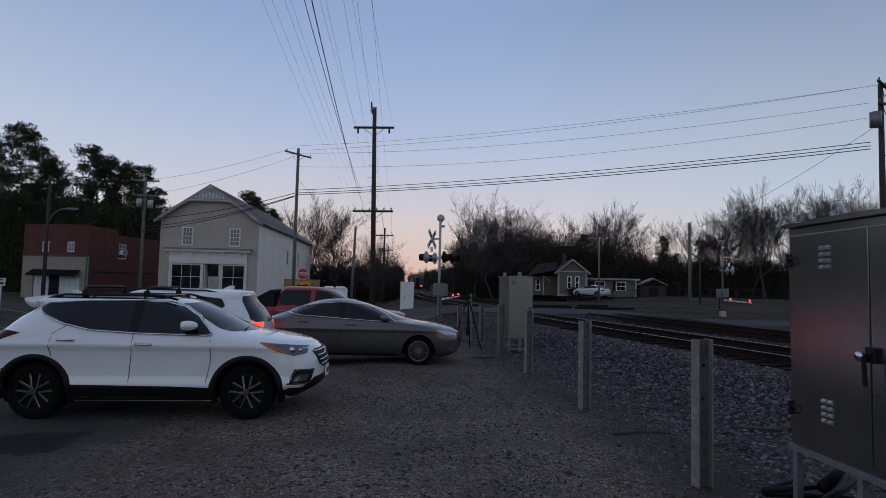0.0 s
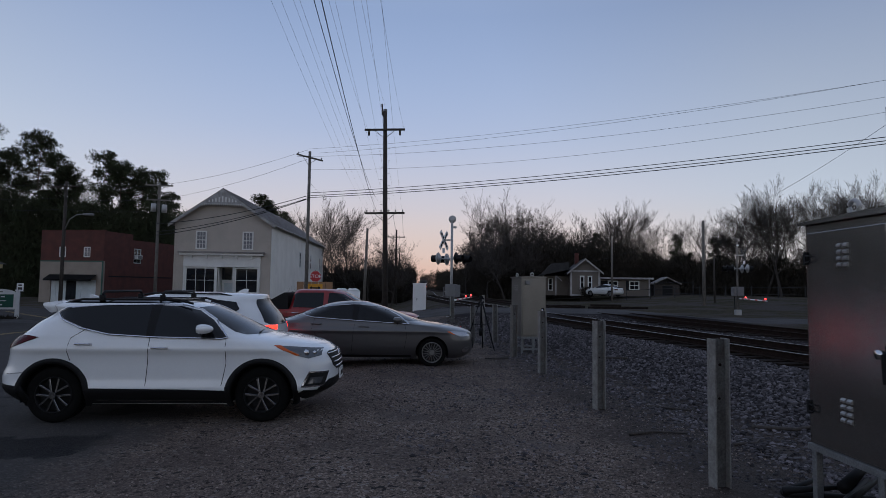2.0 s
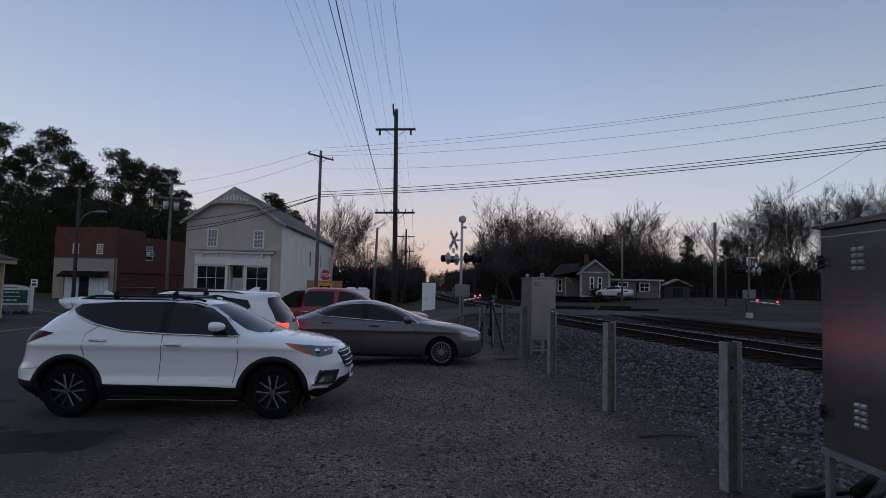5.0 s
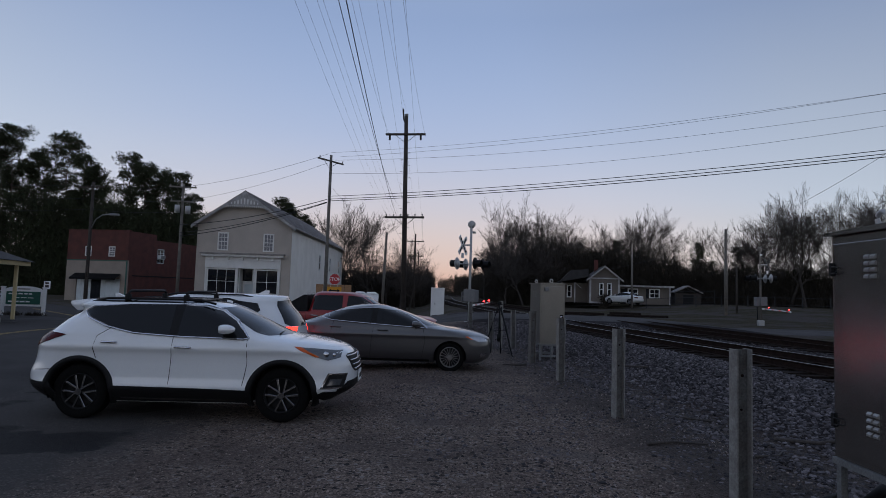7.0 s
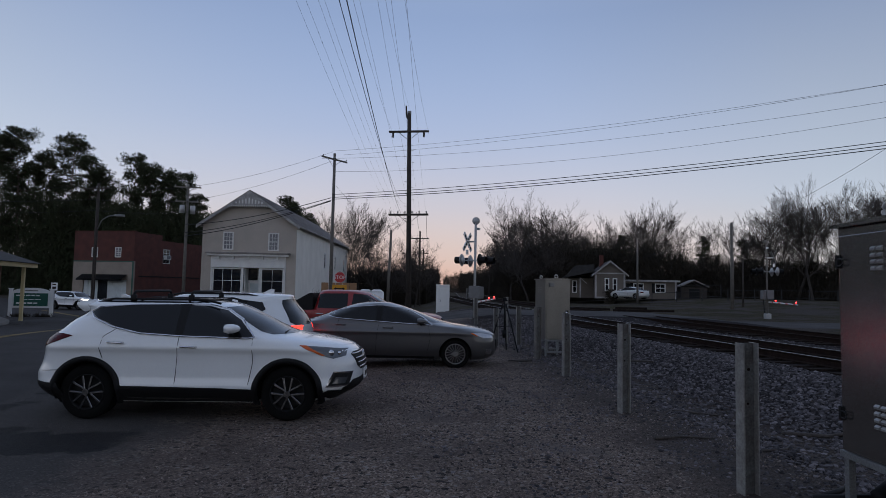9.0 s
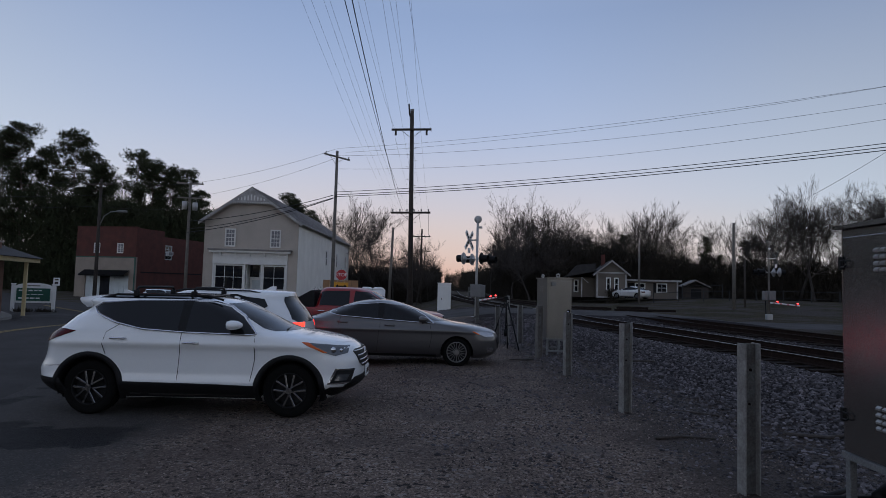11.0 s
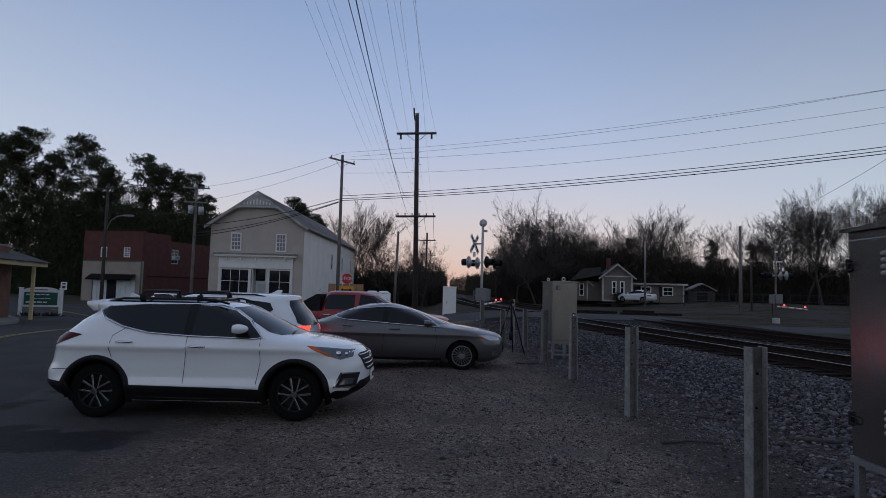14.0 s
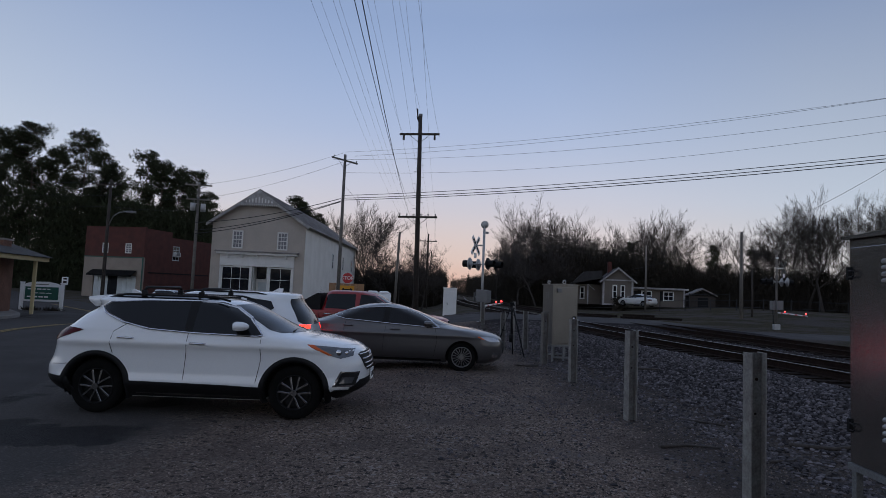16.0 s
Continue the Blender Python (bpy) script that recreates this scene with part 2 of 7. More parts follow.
def prism(poly, y0, y1, bm=None):
    """A polygon in x and z, drawn out along y."""
    b = bm or bmesh.new()
    a = [b.verts.new((x, y0, z)) for x, z in poly]
    c = [b.verts.new((x, y1, z)) for x, z in poly]
    b.faces.new(a)
    b.faces.new(c[::-1])
    for i in range(len(poly)):
        j = (i + 1) % len(poly)
        b.faces.new((a[j], a[i], c[i], c[j]))
    bmesh.ops.recalc_face_normals(b, faces=b.faces[:])
    return b


def ease(v, lo=0.0, hi=1.0):
    t = min(1.0, max(0.0, (v - lo) / (hi - lo)))
    return t * t * (3 - 2 * t)


def text_mesh(body, size, depth=0.003):
    cu = bpy.data.curves.new("lettering", "FONT")
    cu.body, cu.size, cu.extrude, cu.align_x, cu.align_y = body, size, depth, "CENTER", "CENTER"
    ob = new("lettering", cu)
    me = bpy.data.meshes.new_from_object(ob.evaluated_get(bpy.context.evaluated_depsgraph_get()))
    b = bmesh.new()
    b.from_mesh(me)
    bpy.data.objects.remove(ob)
    bpy.data.curves.remove(cu)
    bpy.data.meshes.remove(me)
    return b

# ---- ground, roads, tracks ----
def track_x(y):
    """The near track's centre line: it bends to the right as it goes away."""
    if y < 22:
        return 7.40 - 0.2 * (y - 11.85)
    if y < 95:
        u = y - 22
        return 5.37 - 0.2 * u + 0.15 / 146 * u * u
    return -3.76 - 0.043 * (y - 95) if y < 160 else -6.56 - 0.075 * (y - 160)


def across(x, y):
    return (x - track_x(y)) * 0.98


def ground_z(x, y):
    d = across(x, y)
    z = 0.42 * ease(d, -4.6, -1.7) - 0.25 * ease(d, 6.4, 10.0)
    z += 0.95 * ease(d, 13, 34) * ease(y, 40, 62)
    z -= 0.80 * ease(-0.5 * x + 0.85 * y, 16, 46) * ease(-x, 1, 9)
    z -= 0.09 * ease(-x, 1.0, 3.0) * (1 - ease(y, 14, 20))
    k = (1 - ease(abs(y - 33.5), 4.0, 8.0)) * ease(d, -16.0, -8.0)
    z = max(z, z * (1 - k) + k * 0.575 * ease(d, -8.0, -1.5) * (1 - ease(d, 6.0, 14.0)))
    z += 0.012 * noise.noise((x * 0.6, y * 0.6, 0)) + 0.02 * noise.noise((x * 0.17, y * 0.17, 3))
    return z


def spread(near, step, far, grow):
    out, v, s = [], 0.0, step
    while v < far:
        out.append(v)
        if v > near:
            s *= grow
        v += s
    return out + [far]


def ground_material():
    m = bpy.data.materials.new("gravel_lot_and_grass")
    m.use_nodes = True
    n, l = m.node_tree.nodes, m.node_tree.links
    b = n["Principled BSDF"]
    b.inputs["Roughness"].default_value = 0.74
    co = n.new("ShaderNodeTexCoord")
    sep = n.new("ShaderNodeSeparateXYZ")
    l.new(co.outputs["Object"], sep.inputs[0])

    def nz(scale, detail=4.0, rough=0.6):
        t = n.new("ShaderNodeTexNoise")
        t.inputs["Scale"].default_value, t.inputs["Detail"].default_value, t.inputs["Roughness"].default_value = scale, detail, rough
        l.new(co.outputs["Object"], t.inputs["Vector"])
        return t.outputs["Fac"]

    def rng(v, a, c, lo=0.0, hi=1.0):
        t = n.new("ShaderNodeMapRange")
        t.interpolation_type = "SMOOTHSTEP"
        for k, x in zip(("From Min", "From Max", "To Min", "To Max"), (a, c, lo, hi)):
            t.inputs[k].default_value = x
        l.new(v, t.inputs["Value"])
        return t.outputs[0]

    def mix(f, a, c):
        t = n.new("ShaderNodeMix")
        t.data_type = "RGBA"
        l.new(f, t.inputs["Factor"])
        for k, x in (("A", a), ("B", c)):
            if isinstance(x, tuple):
                t.inputs[k].default_value = (*x, 1)
            else:
                l.new(x, t.inputs[k])
        return t.outputs["Result"]

    def calc(op, a, c):
        t = n.new("ShaderNodeMath")
        t.operation = op
        for k, x in enumerate((a, c)):
            if isinstance(x, (int, float)):
                t.inputs[k].default_value = x
            else:
                l.new(x, t.inputs[k])
        return t.outputs[0]

    cells = n.new("ShaderNodeTexVoronoi")
    cells.inputs["Scale"].default_value = 55.0
    l.new(co.outputs["Object"], cells.inputs["Vector"])
    speck = n.new("ShaderNodeSeparateColor")
    l.new(cells.outputs["Color"], speck.inputs[0])
    gravel = mix(speck.outputs[0], (0.052, 0.039, 0.032), (0.25, 0.188, 0.155))
    gravel = mix(rng(speck.outputs[1], 0.86, 0.95), gravel, (0.36, 0.29, 0.245))
    coarse = n.new("ShaderNodeTexVoronoi")
    coarse.inputs["Scale"].default_value = 24.0
    l.new(co.outputs["Object"], coarse.inputs["Vector"])
    chip = n.new("ShaderNodeSeparateColor")
    l.new(coarse.outputs["Color"], chip.inputs[0])
    gravel = mix(rng(chip.outputs[0], 0.90, 0.93), gravel, (0.014, 0.011, 0.010))
    gravel = mix(rng(chip.outputs[1], 0.93, 0.95), gravel, (0.27, 0.235, 0.215))
    # packed pale dust between darker, loose stretches
    gravel = mix(rng(nz(0.8, 3.0, 0.45), 0.55, 0.66, 0, 0.6), gravel, (0.14, 0.116, 0.105))
    # worn, dirtier stretches and the old asphalt towards the street
    gravel = mix(rng(nz(0.55, 5.0), 0.42, 0.62, 0, 0.6), gravel, (0.085, 0.064, 0.055))
    asphalt = mix(nz(60.0, 3.0), (0.036, 0.033, 0.032), (0.085, 0.077, 0.074))
    asphalt = mix(rng(speck.outputs[1], 0.80, 0.92, 0, 0.55), asphalt, (0.13, 0.115, 0.105))
    wobble = calc("MULTIPLY", nz(0.7, 4.0), 2.4)
    street = calc("SUBTRACT", calc("MULTIPLY", sep.outputs["X"], -1.0), calc("MULTIPLY", sep.outputs["Y"], 0.10))
    col = mix(rng(calc("ADD", street, wobble), 3.7, 4.9), gravel, asphalt)
    # oil stains on the asphalt
    col = mix(calc("MULTIPLY", rng(nz(0.9, 3.0, 0.4), 0.54, 0.62, 0, 0.8), rng(calc("ADD", street, wobble), 4.0, 5.0)), col, (0.012, 0.011, 0.012))
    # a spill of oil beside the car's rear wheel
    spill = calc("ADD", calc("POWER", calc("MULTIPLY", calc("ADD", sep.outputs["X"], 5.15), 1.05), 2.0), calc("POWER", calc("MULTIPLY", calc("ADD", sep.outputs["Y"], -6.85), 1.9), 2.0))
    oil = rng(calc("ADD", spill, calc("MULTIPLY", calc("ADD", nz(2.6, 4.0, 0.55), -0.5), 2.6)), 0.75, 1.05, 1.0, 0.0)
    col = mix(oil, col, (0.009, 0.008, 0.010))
    # dirt trodden into the foot of the bank
    foot = calc("ADD", calc("ADD", sep.outputs["X"], calc("MULTIPLY", sep.outputs["Y"], 0.12)), calc("MULTIPLY", nz(1.7, 5.0), 1.6))
    col = mix(rng(foot, 3.1, 4.3, 0, 0.78), col, (0.036, 0.029, 0.027))
    # dark fines under the ballast
    bank = calc("ADD", calc("ADD", sep.outputs["X"], calc("MULTIPLY", sep.outputs["Y"], 0.2)), calc("MULTIPLY", nz(3.0), 0.8))
    col = mix(rng(bank, 5.9, 6.9), col, (0.034, 0.031, 0.033))
    # dirt and dead grass beyond the tracks and the street
    grass = mix(rng(nz(1.6, 6.0), 0.35, 0.65), (0.080, 0.065, 0.047), (0.048, 0.047, 0.028))
    grass = mix(rng(nz(0.25, 4.0), 0.45, 0.6), grass, (0.085, 0.075, 0.069))
    right = calc("ADD", calc("ADD", sep.outputs["X"], calc("MULTIPLY", sep.outputs["Y"], 0.17)), wobble)
    far = calc("ADD", sep.outputs["Y"], calc("MULTIPLY", wobble, 2.0))
    wild = calc("MAXIMUM", rng(right, 19.0, 21.0), rng(far, 42.0, 46.0))
    col = mix(wild, col, grass)
    dull = calc("MAXIMUM", wild, rng(bank, 5.4, 6.6))
    l.new(rng(dull, 0.0, 1.0, 0.22, 0.04), b.inputs["Specular IOR Level"])
    l.new(calc("SUBTRACT", rng(dull, 0.0, 1.0, 0.82, 1.0), calc("MULTIPLY", oil, 0.12)), b.inputs["Roughness"])
    l.new(col, b.inputs["Base Color"])
    bump = n.new("ShaderNodeBump")
    bump.inputs["Strength"].default_value, bump.inputs["Distance"].default_value = 1.0, 0.03
    l.new(calc("ADD", cells.outputs["Distance"], calc("MULTIPLY", nz(6.0), 1.5)), bump.inputs["Height"])
    l.new(bump.outputs[0], b.inputs["Normal"])
    return m


def build_ground():
    right = spread(30, 0.6, 2500, 1.16)
    xs = [-v for v in right[:0:-1]] + right
    ahead = spread(60, 0.6, 2500, 1.14)
    behind = spread(4, 0.8, 400, 1.3)
    ys = [-v for v in behind[:0:-1]] + ahead
    verts = [(x, y, ground_z(x, y)) for y in ys for x in xs]
    w = len(xs)
    faces = [(j * w + i, j * w + i + 1, (j + 1) * w + i + 1, (j + 1) * w + i) for j in range(len(ys) - 1) for i in range(w - 1)]
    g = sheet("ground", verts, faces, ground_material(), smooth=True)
    return tagged(g, "dark gravel lot with worn asphalt and dead grass", "ground", kind="structure")


def ribbon(name, line, half, material, lift, label, category, crown=0.0, z_of=None):
    """A road along a line of points, laid on the ground."""
    verts, faces = [], []
    k = 8
    for i, (x, y) in enumerate(line):
        a, b = line[max(i - 1, 0)], line[min(i + 1, len(line) - 1)]
        t = Vector((b[0] - a[0], b[1] - a[1])).normalized()
        for j in range(k + 1):
            s = (2 * j / k - 1)
            px, py = x - t.y * half * s, y + t.x * half * s
            z = (z_of or ground_z)(px, py) + lift + crown * (1 - s * s)
            if half > 1 and (j in (0, k) or i == 0):
                z -= 0.05  # the worn edge runs out into the ground
            verts.append((px, py, z))
    for i in range(len(line) - 1):
        for j in range(k):
            o = i * (k + 1) + j
            faces.append((o, o + k + 1, o + k + 2, o + 1))
    r = sheet(name, verts, faces, material, smooth=True)
    return tagged(r, label, category, kind="structure")


M_ROAD = mat("grey_worn_asphalt", (0.075, 0.071, 0.071), 0.95, 0.0, 0.2, 0.7, bump=0.4, bscale=60.0, color2=(0.052, 0.049, 0.049), spec=0.12)
M_STREET = mat("dark_street_asphalt", (0.050, 0.046, 0.045), 0.9, 0.0, 0.25, 0.9, bump=0.8, bscale=50.0, color2=(0.036, 0.033, 0.032), spec=0.15)
M_YELLOW = mat("worn_yellow_line", (0.30, 0.20, 0.05), 0.8, 0.0, 0.35, 6.0)
M_KERB = mat("kerb_concrete", (0.23, 0.215, 0.20), 0.9, 0.0, 0.2, 2.0, bump=0.2, bscale=40.0)


def crossing_z(x, y):
    d, g = across(x, y), ground_z(x, y)
    k = ease(d, -14.0, -7.0)
    return g * (1 - k) + k * max(g, 0.60 * ease(d, -8.0, -1.5) * (1 - ease(d, 6.0, 14.0)))


def street_line():
    """The street runs beside the lot and bends away to the left."""
    x, y, out = -4.4, -9.0, []
    while y < 120:
        a = 0.384 + 0.46 * ease(y, 30, 42)
        out.append((x, y))
        x, y = x - math.sin(a), y + math.cos(a)
    return out


def build_roads():
    ribbon("road", [(-30 + i, 33.0 + 5.5 * ease(-(-30 + i), 4, 26) + 0.02 * i) for i in range(0, 130)], 3.6, M_ROAD, 0.012, "worn grey asphalt road over the level crossing", "road", 0.02, crossing_z)
    line = street_line()
    ribbon("street", line[8:], 4.8, M_STREET, 0.012, "dark asphalt street with a faded yellow line", "street", 0.02)
    for off in (-0.09, 0.09):
        ln = []
        for i, (x, y) in enumerate(line[:70]):
            x2, y2 = line[i + 1]
            ln.append((x + (y2 - y) * off, y - (x2 - x) * off))
        ribbon("lane_line", ln, 0.05, M_YELLOW, 0.05, "faded yellow centre line on the street", "road marking")
    # kerb and pavement along the far side
    verts, faces = [], []
    prof = ((4.8, -0.05), (4.8, 0.15), (4.97, 0.16), (7.0, 0.18), (7.0, -0.1))
    for i, (x, y) in enumerate(line[15:75]):
        x2, y2 = line[i + 16]
        nx, ny = -(y2 - y), (x2 - x)
        for o, z in prof:
            px, py = x + nx * o, y + ny * o
            verts.append((px, py, ground_z(px, py) + z))
    n = len(prof)
    for i in range(59):
        for j in range(n - 1):
            o = i * n + j
            faces.append((o, o + 1, o + n + 1, o + n))
    tagged(sheet("pavement", verts, faces, M_KERB), "stained concrete kerb and pavement beside the street", "pavement", kind="structure")


def build_tracks():
    ys = [-14 + 2 * i for i in range(70)] + [126 + 6 * i for i in range(70)]
    for k, off in enumerate((0.0, 4.4)):
        tr = empty("railway_track", pose(0, 0, 0), "railway track with rusty rails on dark timber ties", "railway track", "railway tracks")
        for side in (-0.7535, 0.7535):
            bm = bmesh.new()
            prof = [(-0.075, 0.0), (0.075, 0.0), (0.075, 0.012), (0.012, 0.03), (0.012, 0.12), (0.036, 0.135), (0.036, 0.16), (-0.036, 0.16), (-0.036, 0.135), (-0.012, 0.12), (-0.012, 0.03), (-0.075, 0.012)]
            rings = []
            for y in ys:
                x = track_x(y) + (off + side) / 0.98
                rings.append([bm.verts.new((x + px, y, 0.46 + pz)) for px, pz in prof])
            for a, b in zip(rings, rings[1:]):
                for i in range(len(prof)):
                    j = (i + 1) % len(prof)
                    f = bm.faces.new((a[i], a[j], b[j], b[i]))
                    f.material_index = 1 if i == 6 and k == 0 else 0
            bmesh.ops.recalc_face_normals(bm, faces=bm.faces[:])
            part("rail", bm, [M_RUST, M_RAILTOP], tr)
        tie = None
        y = -2.0
        count = 0
        rnd = random.Random(7 + k)
        while y < 105:
            slope = (track_x(y + 0.5) - track_x(y - 0.5))
            m = pose(track_x(y) + off / 0.98 + rnd.uniform(-0.04, 0.04), y, 0.375 + rnd.uniform(-0.012, 0.012), 0, 0, -math.degrees(math.atan(slope)) + rnd.uniform(-1, 1))
            if not 29.2 < y < 36.8:
                if tie is None:
                    tie = part("tie", box(-1.3, 1.3, -0.115, 0.115, -0.09, 0.085, 0.012), M_TIE, tr)
                    tie.matrix_basis = m
                else:
                    o = new("tie", tie.data)
                    o.parent, o.matrix_basis = tr, m
            y += 0.53
            count += 1


build_ground()
build_roads()
build_tracks()

# ---- vehicles: bodies lofted from level outlines, panes and lamps laid onto the skin ----
def lathe(profile, n=40, bm=None):
    """Turns a profile of (radius, y) round the y axis."""
    b = bm or bmesh.new()
    rings = [[b.verts.new((r * math.cos(2 * math.pi * k / n), y, r * math.sin(2 * math.pi * k / n))) for k in range(n)] for r, y in profile]
    for a, c in zip(rings, rings[1:]):
        for k in range(n):
            b.faces.new((a[k], a[(k + 1) % n], c[(k + 1) % n], c[k]))
    bmesh.ops.recalc_face_normals(b, faces=b.faces[:])
    return b


class Skin:
    """Level outlines: rows of z, rear x, front x, half width, front corner length and power, rear corner length and power."""

    def __init__(self, rows, steps=5):
        a = np.array(rows, float)
        n = len(a)
        t = np.linspace(0, n - 1, (n - 1) * steps + 1)
        i = np.minimum(t.astype(int), n - 2)
        u = (t - i)[:, None]
        d = np.diff(a, axis=0)
        s = np.zeros_like(a)
        p, q = d[:-1], d[1:]
        ok = p * q > 0
        s[1:-1] = np.where(ok, 2 * p * q / np.where(ok, p + q, 1), 0)
        s[0], s[-1] = d[0], d[-1]
        h = 3 * u * u - 2 * u ** 3
        self.a = a[i] * (1 - h) + a[i + 1] * h + s[i] * (u ** 3 - 2 * u * u + u) + s[i + 1] * (u ** 3 - u * u)

    def row(self, z):
        return [np.interp(z, self.a[:, 0], self.a[:, k]) for k in range(8)]

    @staticmethod
    def half(r, x):
        _, xr, xf, w, af, nf, ar, nr = r
        y = w
        if x > xf - af:
            y = w * max(0.0, 1 - min(1.0, (x - xf + af) / af) ** nf) ** (1 / nf)
        if x < xr + ar:
            y = min(y, w * max(0.0, 1 - min(1.0, (xr + ar - x) / ar) ** nr) ** (1 / nr))
        return y

    def side(self, x, z):
        return self.half(self.row(z), x)

    def front(self, y, z):
        _, xr, xf, w, af, nf, ar, nr = self.row(z)
        return xf - af + af * max(0.0, 1 - min(1.0, abs(y) / w) ** nf) ** (1 / nf)

    def rear(self, y, z):
        _, xr, xf, w, af, nf, ar, nr = self.row(z)
        return xr + ar - ar * max(0.0, 1 - min(1.0, abs(y) / w) ** nr) ** (1 / nr)

    def mesh(self):
        b = bmesh.new()
        rings = []
        for r in self.a:
            _, xr, xf, w, af, nf, ar, nr = r
            pts = []
            for k in range(11):
                th = math.pi / 2 * k / 10
                pts.append((xf - af + af * math.cos(th) ** (2 / nf), w * math.sin(th) ** (2 / nf)))
            for k in range(1, 16):
                pts.append((xf - af + (xr + ar - xf + af) * k / 16, w))
            for k in range(11):
                th = math.pi / 2 * (1 - k / 10)
                pts.append((xr + ar - ar * math.cos(th) ** (2 / nr), w * math.sin(th) ** (2 / nr)))
            loop = pts + [(x, -y) for x, y in pts[-2:0:-1]]
            rings.append([b.verts.new((x, y, r[0])) for x, y in loop])
        n = len(rings[0])
        for a, c in zip(rings, rings[1:]):
            for k in range(n):
                b.faces.new((a[k], a[(k + 1) % n], c[(k + 1) % n], c[k]))
        half = n // 2
        for ring, flip in ((rings[0], True), (rings[-1], False)):
            for k in range(half):
                q = [ring[k], ring[k + 1], ring[(n - k - 1) % n], ring[(n - k) % n]]
                q = list(dict.fromkeys(q))
                if len(q) > 2:
                    b.faces.new(q[::-1] if flip else q)
        bmesh.ops.recalc_face_normals(b, faces=b.faces[:])
        return b


def smooth_poly(poly, n=4):
    out = []
    m = len(poly)
    for i in range(m):
        p0, p1, p2, p3 = (Vector(poly[(i + k) % m]) for k in (-1, 0, 1, 2))
        for j in range(n):
            t = j / n
            out.append(0.5 * (2 * p1 + (p2 - p0) * t + (2 * p0 - 5 * p1 + 4 * p2 - p3) * t * t + (3 * p1 - p0 - 3 * p2 + p3) * t ** 3))
    return [(v.x, v.y) for v in out]


def panel(skin, poly, kind, off, thick=0.012, sgn=-1, cut=0.05):
    """A piece of the skin, outlined in (x, z) from the side or (y, z) from the ends, standing off by a little."""
    b = bmesh.new()
    f = b.faces.new([b.verts.new((u, 0, v)) for u, v in poly])
    us, vs = [p[0] for p in poly], [p[1] for p in poly]
    bmesh.ops.triangulate(b, faces=[f])
    for lo, hi, no in ((min(us), max(us), (1, 0, 0)), (min(vs), max(vs), (0, 0, 1))):
        k = max(1, int((hi - lo) / cut))
        for i in range(1, k):
            c = lo + (hi - lo) * i / k
            bmesh.ops.bisect_plane(b, geom=b.verts[:] + b.edges[:] + b.faces[:], plane_co=(c * no[0], 0, c * no[2]), plane_no=no)
    for v in b.verts:
        u, z = v.co.x, v.co.z
        if kind == "side":
            v.co = Vector((u, sgn * (skin.side(u, z) + off), z))
        elif kind == "front":
            v.co = Vector((skin.front(u, z) + off, u, z))
        else:
            v.co = Vector((skin.rear(u, z) - off, u, z))
    bmesh.ops.recalc_face_normals(b, faces=b.faces[:])
    want = {"side": Vector((0, sgn, 0)), "front": Vector((1, 0, 0)), "rear": Vector((-1, 0, 0))}[kind]
    if sum((f.normal.dot(want) * f.calc_area() for f in b.faces)) < 0:
        bmesh.ops.reverse_faces(b, faces=b.faces[:])
    bmesh.ops.solidify(b, geom=b.faces[:], thickness=thick)
    return b


def trim_line(skin, line, r, off=0.004, sgn=-1, bm=None):
    pts = []
    for (x0, z0), (x1, z1) in zip(line, line[1:]):
        k = max(1, int(math.hypot(x1 - x0, z1 - z0) / 0.08))
        pts += [(x0 + (x1 - x0) * i / k, z0 + (z1 - z0) * i / k) for i in range(k)]
    pts.append(line[-1])
    return tube([(x, sgn * (skin.side(x, z) + off), z) for x, z in pts], r, 6, bm)


def rim_mesh(rad, spokes, twin, width=0.05):
    b = bmesh.new()
    cyl(0.055, 0.045, 0, 0.03, 20, pose(0, -0.004, 0, 90), b)
    for k in range(spokes):
        for o in ((-1, 1) if twin else (0,)):
            s = bmesh.new()
            bmesh.ops.create_cube(s, size=1)
            for v in s.verts:
                out = v.co.z > 0
                hw = width * (0.42 if twin else 0.5) * (0.8 if out else 0.6)
                v.co = Vector(((v.co.x * 2 * hw * (0.56 if twin else 0.5)) + o * width * (0.78 if out else 0.32), v.co.y * 0.028 + (0.012 if out else 0.006), (rad - 0.02) if out else 0.03))
            bmesh.ops.bevel(s, geom=s.edges[:], offset=0.004, segments=1, affect="EDGES")
            merge(b, s, pose(0, 0, 0, 0, 360 / spokes * k, 0))
    for k in range(5):
        cyl(0.009, 0.009, 0, 0.02, 8, pose(0, 0, 0, 0, 72 * k, 0) @ pose(0, -0.01, 0.036, 90), b)
    return b


